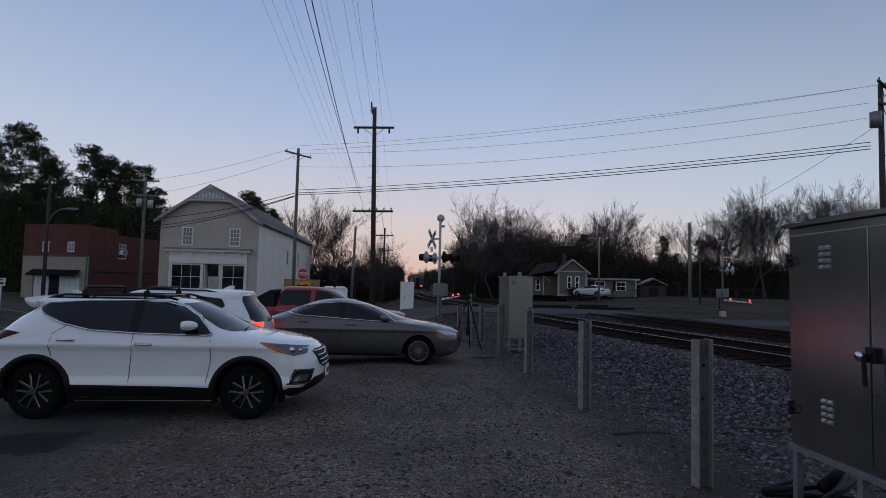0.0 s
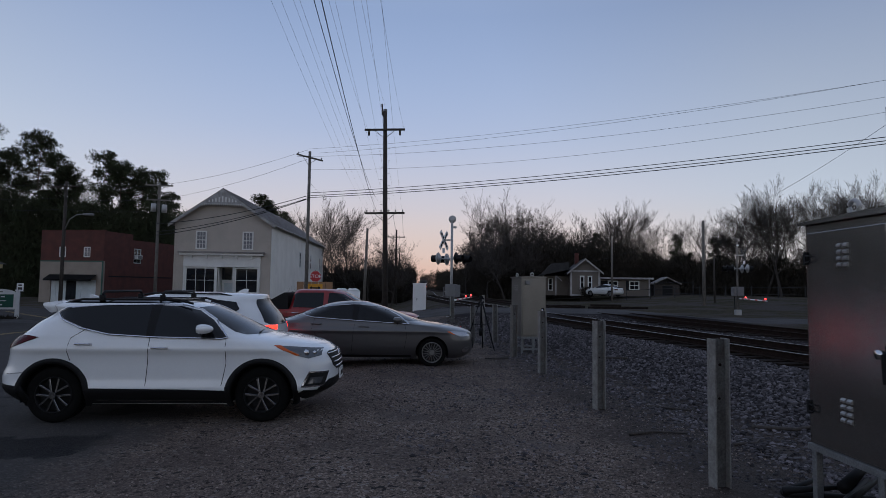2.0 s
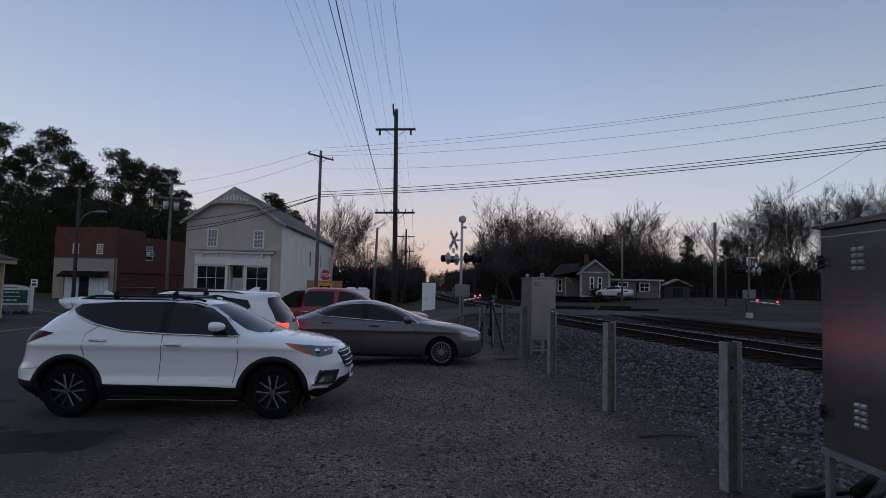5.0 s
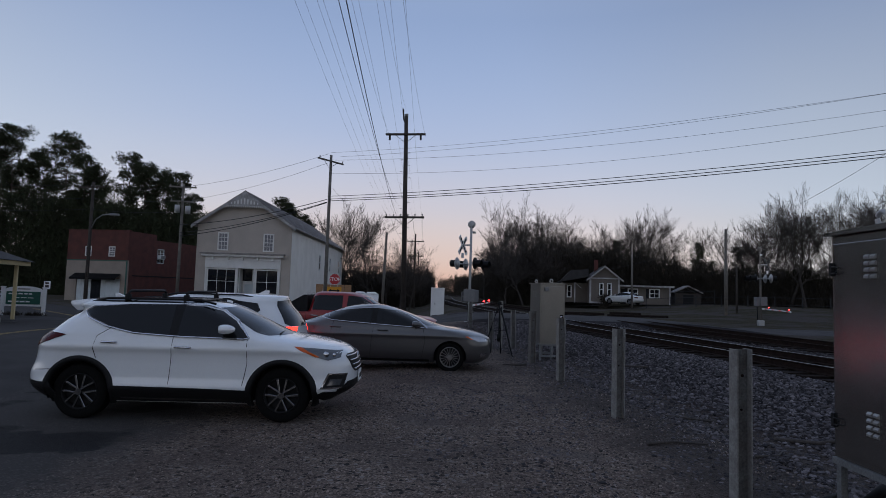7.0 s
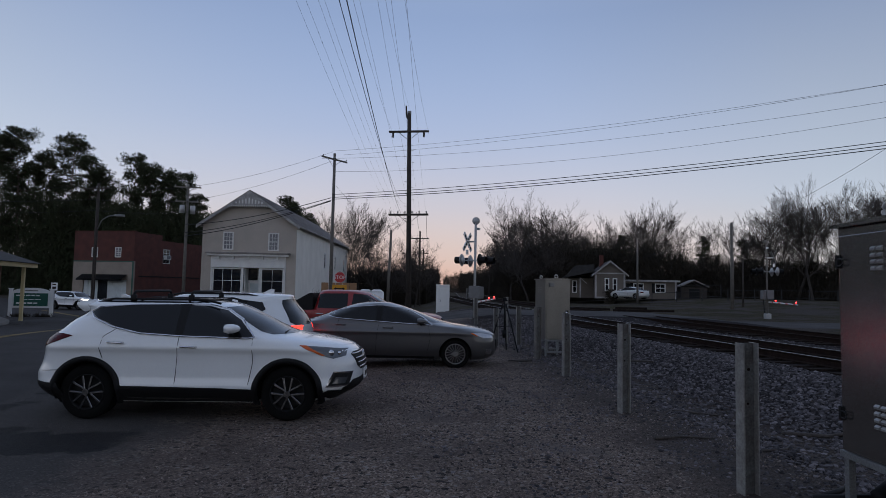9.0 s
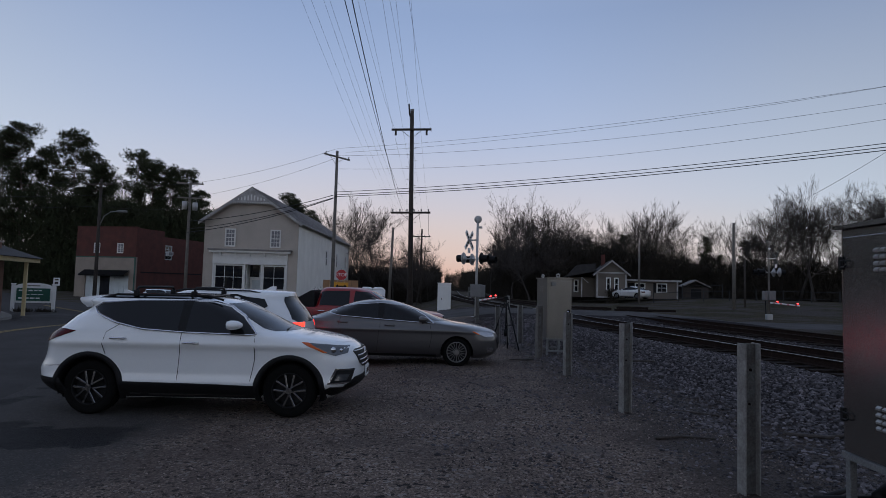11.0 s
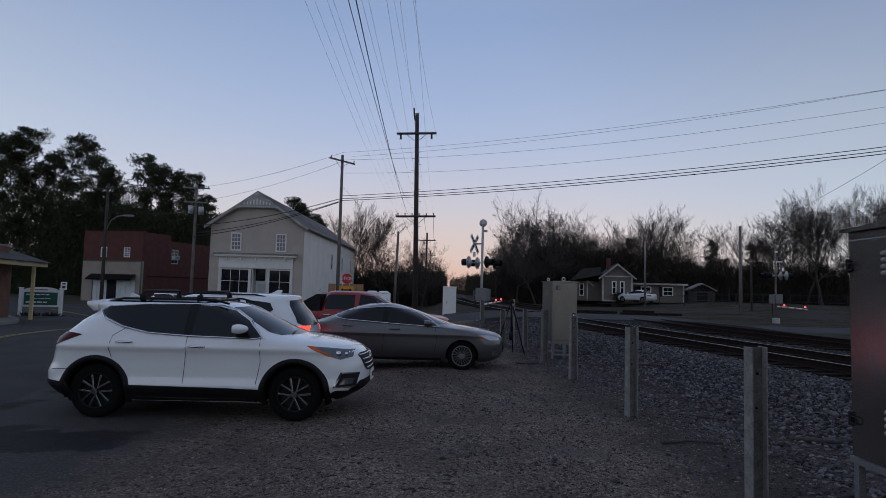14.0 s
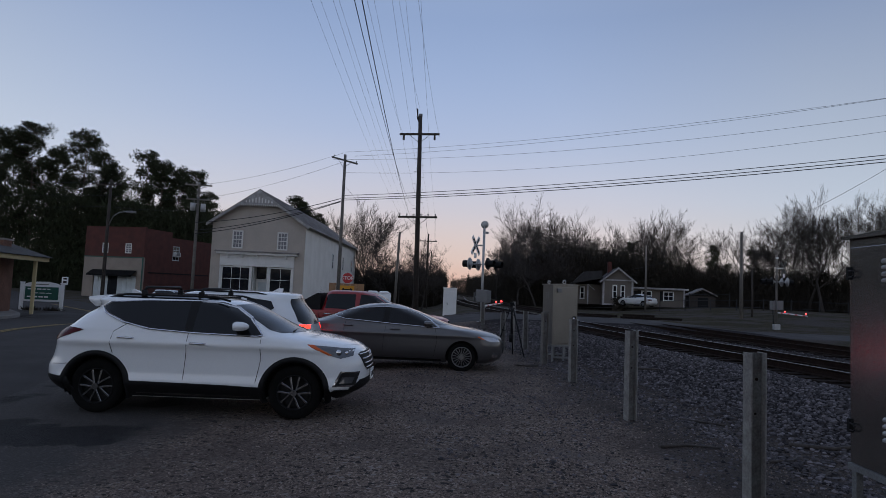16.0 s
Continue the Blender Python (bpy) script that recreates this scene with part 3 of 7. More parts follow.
def add_wheel(car, x, y, rad, rimrad, spokes, twin, rim_mat, width=0.05):
    w = part("wheel", lathe([(rimrad + 0.01, 0.20), (rimrad - 0.01, 0.19), (rimrad - 0.015, 0.05), (rimrad - 0.06, 0.07), (0.001, 0.07)], 40), M_BLACK, car, "", True)
    m = pose(x, y, rad, 0, 0, 0 if y < 0 else 180)
    w.matrix_basis = m
    t = 0.012
    prof = [(rimrad + 0.002, 0.0), (rimrad + 0.03, -0.012), (rad - 0.035, -0.016), (rad - 0.008, 0.008)]
    for k in range(5):
        prof += [(rad, 0.02 + 0.04 * k), (rad, 0.047 + 0.04 * k), (rad - t, 0.05 + 0.04 * k), (rad - t, 0.057 + 0.04 * k)]
    prof += [(rad - 0.02, 0.225), (rimrad, 0.215)]
    part("tyre", lathe(prof, 48), M_TYRE, w, "", True)
    part("rim_lip", lathe([(rimrad, 0.10), (rimrad, -0.005), (rimrad - 0.008, -0.012), (rimrad - 0.016, -0.004), (rimrad - 0.024, 0.09)], 40), M_BLACK if twin else rim_mat, w, "", True)
    part("rim", rim_mesh(rimrad, spokes, twin, width), rim_mat, w)
    return w


def cut_arches(bm, axles, rad, depth, z):
    """Cuts the wheel openings out of a body."""
    me = bpy.data.meshes.new("shell")
    bm.to_mesh(me)
    bm.free()
    ob = new("shell", me)
    cb = bmesh.new()
    for x in axles:
        for s in (-1, 1):
            cyl(rad, rad, 0, 0.7, 40, pose(x, s * (depth + 0.7) if s > 0 else -depth, z, 90), cb)
    cme = bpy.data.meshes.new("cutter")
    cb.to_mesh(cme)
    cb.free()
    cut = new("cutter", cme)
    mod = ob.modifiers.new("arches", "BOOLEAN")
    mod.object, mod.operation, mod.solver = cut, "DIFFERENCE", "EXACT"
    bpy.context.view_layer.update()
    res = bpy.data.meshes.new_from_object(ob.evaluated_get(bpy.context.evaluated_depsgraph_get()))
    out = bmesh.new()
    out.from_mesh(res)
    for o in (ob, cut):
        bpy.data.objects.remove(o)
    for m in (me, cme, res):
        bpy.data.meshes.remove(m)
    return out


def shade_by_angle(ob, angle=32):
    me = ob.data
    me.polygons.foreach_set("use_smooth", [True] * len(me.polygons))
    b = bmesh.new()
    b.from_mesh(me)
    for e in b.edges:
        if len(e.link_faces) == 2 and e.calc_face_angle(0) > radians(angle):
            e.smooth = False
    b.to_mesh(me)
    b.free()


def car(name, s, m, label, category, paint):
    """A car from its description s; x is ahead, y to its left."""
    c = empty(name, m, label, category)
    k = Skin(s["rows"])
    body = part("body", cut_arches(k.mesh(), s["axles"], s["arch"], 0.56, s["wheel"] + s.get("lift", 0.0)), paint, c)
    shade_by_angle(body)
    for x in s["axles"]:
        for sg in (-1, 1):
            add_wheel(c, x, sg * s["track"], s["wheel"], s["rim"], s["spokes"], s["twin"], s["rim_mat"], s.get("spoke_w", 0.05))
            liner = lathe([(s["arch"] - 0.004, 0.0), (s["arch"] - 0.004, 0.27), (0.01, 0.27)], 40)
            bmesh.ops.bisect_plane(liner, geom=liner.verts[:] + liner.edges[:] + liner.faces[:], plane_co=(0, 0, -0.10), plane_no=(0, 0, 1), clear_inner=True)
            li = part("wheel_liner", liner, M_BLACK, c)
            li.matrix_basis = pose(x, sg * (s["track"] + 0.02) - 0.0, s["wheel"], 0, 0, 0 if sg < 0 else 180)
    for sg in (-1, 1):
        for poly in s["windows"]:
            w = part("side_window", panel(k, smooth_poly(poly, 3) if s.get("soft_glass") else poly, "side", 0.016, sgn=sg), M_GLASS, c)
            shade_by_angle(w, 40)
        if "pillar" in s:
            part("door_pillar", panel(k, s["pillar"], "side", 0.015, sgn=sg), M_BLACK, c)
        for line in s.get("chrome", []):
            part("chrome_strip", trim_line(k, line, 0.011, 0.016, sg), M_CHROME, c)
        for line in s.get("seams", []):
            part("door_seam", trim_line(k, line, 0.0045, 0.0, sg), M_BLACK, c)
        for hx, hz in s.get("handles", []):
            bm = bmesh.new()
            tube([(hx - 0.11, sg * (k.side(hx - 0.11, hz) + 0.004), hz), (hx - 0.09, sg * (k.side(hx - 0.09, hz) + 0.034), hz + 0.004), (hx + 0.09, sg * (k.side(hx + 0.09, hz) + 0.034), hz), (hx + 0.11, sg * (k.side(hx + 0.11, hz) + 0.004), hz - 0.004)], 0.015, 8, bm)
            part("door_handle", bm, s["handle_mat"] or paint, c, "", True)
        for poly, material, pname in s.get("side_panels", []):
            part(pname, panel(k, poly, "side", 0.014 if pname != "headlight" else 0.010, 0.02, sg, 0.035), material, c)
        if s.get("arch_trim"):
            for x in s["axles"]:
                b = bmesh.new()
                rings = []
                for i in range(33):
                    th = math.pi * (-0.13 + 1.26 * i / 32)
                    ring = []
                    for rr, oo in ((s["arch"] - 0.01, -0.05), (s["arch"] - 0.008, 0.018), (s["arch"] + 0.055, 0.014), (s["arch"] + 0.07, -0.01)):
                        px, pz = x + rr * math.cos(th), max(0.21, s["wheel"] + rr * math.sin(th))
                        ring.append(b.verts.new((px, sg * (k.side(px, pz) + oo), pz)))
                    rings.append(ring)
                for a, d in zip(rings, rings[1:]):
                    for i in range(3):
                        b.faces.new((a[i], a[i + 1], d[i + 1], d[i]))
                bmesh.ops.recalc_face_normals(b, faces=b.faces[:])
                part("arch_cladding", b, M_BLACK, c, "", True)
        if "mirror" in s:
            mx, mz = s["mirror"]
            b = bmesh.new()
            bmesh.ops.create_uvsphere(b, u_segments=16, v_segments=10, radius=1)
            for v in b.verts:
                q = v.co.copy()
                v.co = Vector((max(q.x, -0.5) * 0.14, q.y * 0.11, q.z * 0.066 * (1.0 - 0.12 * q.y)))
            b.transform(pose(mx, sg * (k.side(mx, mz) + 0.13), mz))
            mi = part("wing_mirror", b, s.get("mirror_mat") or paint, c, "", True)
            part("mirror_foot", tube([(mx + 0.02, sg * (k.side(mx, mz - 0.08) - 0.02), mz - 0.10), (mx, sg * (k.side(mx, mz) + 0.10), mz - 0.05)], 0.025, 8), M_BLACK, mi, "", True)
    for poly, kind, material, pname in s.get("end_panels", []):
        o = part(pname, panel(k, poly, kind, 0.008 if pname in ("windshield", "rear_window") else 0.012, 0.012, 1, 0.05), material, c)
        if pname in ("windshield", "rear_window"):
            shade_by_angle(o, 40)
    return c, k


M_LAMPBRIGHT = mat("bright_lamp_glass", (0.5, 0.5, 0.52), 0.08, 0.7, 0.15, 30.0)


def mirror_poly(half):
    """Closes an outline given for y >= 0 over the middle."""
    return half + [(-y, z) for y, z in half[::-1] if y > 1e-6]


SUV = dict(
    rows=[(0.24, -2.05, 1.98, 0.80, 0.5, 2.4, 0.4, 2.4), (0.34, -2.22, 2.16, 0.88, 0.7, 2.3, 0.5, 2.4), (0.46, -2.33, 2.29, 0.930, 0.72, 2.5, 0.55, 2.4),
          (0.60, -2.36, 2.31, 0.908, 0.75, 2.5, 0.55, 2.4), (0.76, -2.30, 2.30, 0.908, 0.78, 2.5, 0.55, 2.4), (0.90, -2.27, 2.24, 0.918, 0.8, 2.5, 0.55, 2.4),
          (0.99, -2.25, 2.13, 0.947, 0.8, 2.5, 0.55, 2.4), (1.07, -2.22, 1.86, 0.930, 0.8, 2.5, 0.55, 2.4), (1.125, -2.17, 1.54, 0.915, 0.8, 2.4, 0.55, 2.4), (1.165, -2.12, 1.28, 0.905, 0.65, 2.3, 0.55, 2.4),
          (1.22, -2.06, 1.12, 0.885, 0.6, 2.2, 0.6, 2.4), (1.35, -1.92, 0.86, 0.825, 0.55, 2.2, 0.6, 2.4), (1.48, -1.74, 0.60, 0.755, 0.5, 2.2, 0.6, 2.4), (1.57, -1.78, 0.38, 0.70, 0.5, 2.2, 0.5, 2.6),
          (1.62, -1.74, 0.18, 0.62, 0.5, 2.2, 0.5, 2.4), (1.65, -1.55, -0.05, 0.50, 0.5, 2.2, 0.5, 2.2), (1.665, -1.2, -0.3, 0.30, 0.4, 2.0, 0.4, 2.0)],
    axles=(1.35, -1.42), arch=0.435, wheel=0.37, rim=0.245, spokes=5, twin=True, rim_mat=M_DARKALLOY, track=0.86, arch_trim=True, spoke_w=0.085,
    windows=[[(-0.10, 1.165), (0.80, 1.145), (0.86, 1.16), (0.62, 1.375), (0.40, 1.505), (0.18, 1.565), (-0.08, 1.580)],
             [(-0.21, 1.170), (-0.70, 1.20), (-1.08, 1.285), (-1.36, 1.40), (-1.47, 1.475), (-1.34, 1.535), (-0.85, 1.568), (-0.21, 1.580)]],
    pillar=[(-0.21, 1.165), (-0.10, 1.165), (-0.08, 1.582), (-0.21, 1.582)],
    chrome=[[(0.88, 1.15), (0.80, 1.135), (-0.10, 1.155), (-0.70, 1.19), (-1.10, 1.275), (-1.38, 1.392), (-1.49, 1.475), (-1.35, 1.545), (-0.85, 1.578), (-0.08, 1.592), (0.19, 1.577), (0.41, 1.517), (0.64, 1.385), (0.88, 1.15)]],
    seams=[[(0.86, 1.13), (0.87, 0.80), (0.80, 0.42)], [(-0.155, 1.15), (-0.17, 0.90), (-0.20, 0.44)], [(-1.02, 1.26), (-1.20, 1.14), (-1.235, 0.98), (-1.20, 0.84)], [(-2.05, 0.66), (-1.75, 0.68), (-1.62, 0.72)]],
    handles=[(-0.01, 1.01), (-1.02, 1.06)], handle_mat=M_CHROME, mirror=(0.57, 1.27),
    side_panels=[([(-0.99, 0.25), (0.90, 0.25), (0.90, 0.43), (0.40, 0.45), (-0.99, 0.47)], M_BLACK, "sill_cladding"),
                 ([(-0.85, 0.285), (0.72, 0.270), (0.72, 0.295), (-0.85, 0.31)], M_STEEL, "sill_trim"),
                 ([(-2.18, 0.27), (-1.70, 0.27), (-1.80, 0.50), (-2.20, 0.52)], M_BLACK, "rear_bumper_cladding"),
                 ([(1.54, 1.045), (1.80, 1.020), (2.12, 0.975), (2.12, 0.885), (1.97, 0.855), (1.81, 0.905)], M_LAMP, "headlight"),
                 ([(1.51, 1.050), (1.60, 1.043), (1.86, 0.905), (1.81, 0.900)], M_AMBER, "side_marker"),
                 ([(-1.62, 1.155), (-1.76, 1.175), (-2.10, 1.18), (-2.20, 1.0), (-2.08, 0.985)], M_TAILDARK, "tail_light"),
                 ([(1.90, 0.27), (2.05, 0.27), (2.16, 0.40), (1.92, 0.42), (1.80, 0.36)], M_BLACK, "front_bumper_cladding"),
                 ([(1.88, 0.47), (2.17, 0.46), (2.22, 0.66), (1.98, 0.68)], M_CHROME, "fog_lamp_bezel")],
    end_panels=[(mirror_poly([(0.0, 1.56), (0.48, 1.55), (0.60, 1.42), (0.70, 1.22), (0.66, 1.175), (0.0, 1.165)]), "front", M_GLASS, "windshield"),
                (mirror_poly([(0.0, 1.56), (0.42, 1.55), (0.58, 1.30), (0.60, 1.22), (0.0, 1.20)]), "rear", M_GLASS, "rear_window"),
                (mirror_poly([(0.0, 0.92), (0.40, 0.925), (0.50, 0.90), (0.42, 0.72), (0.30, 0.66), (0.0, 0.66)]), "front", M_BLACK, "grille"),
                (mirror_poly([(0.0, 0.56), (0.55, 0.54), (0.72, 0.44), (0.66, 0.36), (0.0, 0.34)]), "front", M_BLACK, "lower_grille")])

SEDAN = dict(
    rows=[(0.20, -2.10, 2.18, 0.78, 0.5, 2.8, 0.4, 2.4), (0.30, -2.30, 2.36, 0.86, 0.65, 2.8, 0.5, 2.4), (0.44, -2.40, 2.41, 0.905, 0.75, 2.8, 0.55, 2.4),
          (0.58, -2.42, 2.41, 0.912, 0.75, 2.8, 0.55, 2.4), (0.72, -2.40, 2.39, 0.912, 0.78, 2.7, 0.55, 2.4), (0.80, -2.39, 2.31, 0.925, 0.8, 2.6, 0.55, 2.4),
          (0.87, -2.38, 2.12, 0.905, 0.9, 2.4, 0.55, 2.4), (0.93, -2.36, 1.80, 0.89, 0.8, 2.3, 0.55, 2.4), (0.975, -2.33, 1.40, 0.88, 0.7, 2.3, 0.55, 2.4), (1.01, -2.26, 1.20, 0.865, 0.62, 2.2, 0.55, 2.4),
          (1.05, -2.05, 1.04, 0.84, 0.6, 2.2, 0.6, 2.3), (1.15, -1.72, 0.76, 0.79, 0.55, 2.2, 0.6, 2.3), (1.27, -1.40, 0.46, 0.725, 0.5, 2.2, 0.6, 2.3), (1.36, -1.16, 0.20, 0.665, 0.5, 2.2, 0.55, 2.3),
          (1.42, -0.95, 0.0, 0.58, 0.5, 2.2, 0.5, 2.3), (1.455, -0.75, -0.15, 0.45, 0.4, 2.1, 0.4, 2.1), (1.47, -0.6, -0.3, 0.25, 0.2, 2.0, 0.2, 2.0)],
    axles=(1.425, -1.425), arch=0.375, wheel=0.33, rim=0.232, spokes=18, twin=False, rim_mat=M_ALLOY, track=0.85, spoke_w=0.034,
    windows=[[(-0.28, 1.045), (0.86, 0.985), (0.66, 1.12), (0.40, 1.245), (0.12, 1.335), (-0.25, 1.385)],
             [(-0.40, 1.05), (-1.25, 1.105), (-1.52, 1.155), (-1.50, 1.20), (-1.25, 1.275), (-0.90, 1.345), (-0.40, 1.388)]],
    pillar=[(-0.40, 1.045), (-0.28, 1.042), (-0.25, 1.388), (-0.40, 1.39)],
    chrome=[[(0.90, 0.972), (-0.28, 1.035), (-1.26, 1.095), (-1.55, 1.15), (-1.52, 1.21), (-1.26, 1.288), (-0.90, 1.357), (-0.40, 1.398), (-0.24, 1.396), (0.13, 1.347), (0.42, 1.257), (0.68, 1.13), (0.90, 0.972)]],
    seams=[[(0.80, 0.97), (0.85, 0.70), (0.78, 0.33)], [(-0.33, 1.03), (-0.37, 0.70), (-0.40, 0.30)], [(-1.25, 1.09), (-1.30, 0.85), (-1.12, 0.60)]],
    handles=[(-0.12, 0.905), (-1.20, 0.955)], handle_mat=None, mirror=(0.62, 1.06),
    side_panels=[([(1.80, 0.815), (2.02, 0.815), (2.27, 0.760), (2.29, 0.695), (2.05, 0.700)], M_LAMPBRIGHT, "headlight"),
                 ([(1.77, 0.812), (1.82, 0.815), (1.95, 0.745), (1.91, 0.745)], M_AMBER, "side_marker"),
                 ([(2.10, 0.34), (2.24, 0.34), (2.28, 0.44), (2.14, 0.45)], M_CHROME, "fog_lamp_bezel"),
                 ([(-2.0, 0.86), (-2.3, 0.90), (-2.34, 0.75), (-2.12, 0.76)], M_TAILDARK, "tail_light"),
                 ([(-0.95, 0.215), (0.95, 0.215), (0.95, 0.26), (-0.95, 0.26)], M_BLACK, "sill_cladding")],
    end_panels=[(mirror_poly([(0.0, 1.37), (0.42, 1.355), (0.58, 1.20), (0.70, 1.03), (0.0, 1.005)]), "front", M_GLASS, "windshield"),
                (mirror_poly([(0.0, 1.38), (0.42, 1.36), (0.60, 1.12), (0.60, 1.06), (0.0, 1.03)]), "rear", M_GLASS, "rear_window"),
                (mirror_poly([(0.0, 0.68), (0.45, 0.66), (0.50, 0.58), (0.36, 0.40), (0.0, 0.40)]), "front", M_BLACK, "grille")])

PICKUP = dict(
    rows=[(0.40, -2.70, 2.60, 0.86, 0.4, 2.6, 0.2, 3.5), (0.55, -2.78, 2.72, 0.94, 0.5, 2.6, 0.2, 3.5), (0.80, -2.78, 2.74, 0.965, 0.5, 2.6, 0.2, 3.5),
          (1.00, -2.78, 2.70, 0.97, 0.55, 2.6, 0.2, 3.5), (1.08, -2.78, 2.55, 0.965, 0.55, 2.6, 0.2, 3.5), (1.13, -2.77, 2.20, 0.96, 0.5, 2.6, 0.2, 3.5), (1.17, -2.74, 1.80, 0.955, 0.5, 2.6, 0.2, 3.5),
          (1.21, -1.25, 1.42, 0.945, 0.5, 2.4, 0.3, 3.0), (1.30, -1.20, 1.22, 0.92, 0.5, 2.3, 0.3, 3.0), (1.45, -1.16, 0.96, 0.87, 0.5, 2.3, 0.3, 3.0), (1.60, -1.12, 0.70, 0.81, 0.45, 2.3, 0.3, 3.0),
          (1.72, -1.08, 0.46, 0.75, 0.45, 2.3, 0.3, 2.8), (1.78, -1.02, 0.25, 0.66, 0.4, 2.3, 0.3, 2.6), (1.81, -0.9, 0.05, 0.48, 0.4, 2.1, 0.3, 2.2)],
    axles=(1.72, -1.72), arch=0.46, wheel=0.40, rim=0.24, spokes=6, twin=False, rim_mat=M_ALLOY, track=0.89, arch_trim=True, lift=0.0,
    windows=[[(-0.02, 1.26), (1.02, 1.245), (0.72, 1.50), (0.42, 1.68), (0.02, 1.71)], [(-0.14, 1.26), (-1.02, 1.27), (-1.0, 1.66), (-0.86, 1.70), (-0.14, 1.71)]],
    seams=[[(1.05, 1.22), (1.05, 0.6)], [(-0.08, 1.22), (-0.08, 0.55)], [(-1.2, 1.15), (-1.2, 0.55)]],
    handles=[(0.08, 1.10), (-0.95, 1.10)], handle_mat=M_CHROME, mirror=(0.90, 1.36), mirror_mat=M_BLACK,
    side_panels=[([(2.36, 1.01), (2.60, 1.0), (2.64, 0.78), (2.42, 0.80)], M_LAMP, "headlight"), ([(-2.74, 1.10), (-2.60, 1.10), (-2.60, 0.80), (-2.74, 0.80)], M_TAILDARK, "tail_light")],
    end_panels=[(mirror_poly([(0.0, 1.70), (0.52, 1.68), (0.70, 1.40), (0.74, 1.27), (0.0, 1.25)]), "front", M_GLASS, "windshield"),
                (mirror_poly([(0.0, 1.66), (0.58, 1.64), (0.66, 1.30), (0.0, 1.30)]), "rear", M_GLASS, "rear_window"),
                (mirror_poly([(0.0, 1.0), (0.52, 1.0), (0.52, 0.76), (0.0, 0.74)]), "front", M_CHROME, "grille")])

# a taller estate car, seen from behind over the bonnet of the first
ESTATE = dict(SUV)
ESTATE.update(
    rows=[(0.24, -2.15, 1.98, 0.80, 0.5, 2.4, 0.4, 2.4), (0.40, -2.40, 2.2, 0.92, 0.7, 2.3, 0.45, 2.6), (0.62, -2.44, 2.28, 0.94, 0.85, 2.3, 0.45, 2.6), (0.85, -2.42, 2.24, 0.95, 0.9, 2.3, 0.45, 2.6),
          (0.98, -2.40, 2.10, 0.945, 0.95, 2.3, 0.45, 2.6), (1.06, -2.38, 1.80, 0.94, 0.9, 2.4, 0.45, 2.6), (1.12, -2.36, 1.45, 0.93, 0.8, 2.4, 0.45, 2.6), (1.20, -2.32, 1.15, 0.91, 0.6, 2.2, 0.5, 2.5),
          (1.36, -2.20, 0.88, 0.85, 0.55, 2.2, 0.5, 2.5), (1.52, -2.06, 0.58, 0.78, 0.5, 2.2, 0.5, 2.5), (1.62, -2.02, 0.36, 0.73, 0.5, 2.2, 0.45, 2.5), (1.68, -2.00, 0.15, 0.65, 0.5, 2.2, 0.45, 2.4),
          (1.715, -1.8, -0.1, 0.52, 0.5, 2.2, 0.5, 2.2), (1.73, -1.4, -0.4, 0.30, 0.4, 2.0, 0.4, 2.0)],
    windows=[[(-0.10, 1.19), (0.78, 1.17), (0.62, 1.38), (0.30, 1.58), (-0.08, 1.63)], [(-0.21, 1.19), (-1.05, 1.22), (-1.02, 1.60), (-0.21, 1.63)], [(-1.16, 1.24), (-1.55, 1.32), (-1.70, 1.42), (-1.62, 1.55), (-1.14, 1.60)]],
    chrome=[], pillar=[(-0.21, 1.19), (-0.10, 1.19), (-0.08, 1.63), (-0.21, 1.63)],
    side_panels=[([(-0.88, 0.25), (0.86, 0.25), (0.86, 0.40), (-0.88, 0.40)], M_BLACK, "sill_cladding"),
                 ([(1.62, 1.005), (2.04, 0.955), (2.02, 0.87), (1.80, 0.90)], M_LAMP, "headlight"),
                 ([(-2.10, 1.09), (-2.24, 1.11), (-2.35, 1.10), (-2.36, 0.98), (-2.22, 0.99)], M_TAILLIT, "tail_light")],
    end_panels=[(mirror_poly([(0.0, 1.60), (0.48, 1.58), (0.70, 1.24), (0.66, 1.20), (0.0, 1.19)]), "front", M_GLASS, "windshield"),
                (mirror_poly([(0.0, 1.62), (0.52, 1.60), (0.66, 1.40), (0.78, 1.17), (0.70, 1.12), (0.0, 1.10)]), "rear", M_GLASS, "rear_window"),
                (mirror_poly([(0.0, 0.92), (0.40, 0.92), (0.42, 0.70), (0.0, 0.68)]), "front", M_BLACK, "grille")])


def roof_rails(c, k, x0, x1, bars):
    for sg in (-1, 1):
        part("roof_rail", tube([(x, sg * 0.60, 1.655 if 0 < i < 8 else 1.60) for i, x in enumerate(np.linspace(x0, x1, 9))], 0.016, 8), M_BLACK, c, "", True)
    for x in bars:
        bm = bmesh.new()
        tube([(x - 0.04, -0.60, 1.60), (x, -0.60, 1.73), (x, -0.55, 1.765), (x, 0.55, 1.765), (x, 0.60, 1.73), (x - 0.04, 0.60, 1.60)], 0.019, 8, bm)
        for sg in (-1, 1):
            box(x - 0.045, x + 0.03, sg * 0.60 - 0.028, sg * 0.60 + 0.028, 1.63, 1.72, 0.012, bm)
        part("roof_bar", bm, M_BLACK, c, "", True)


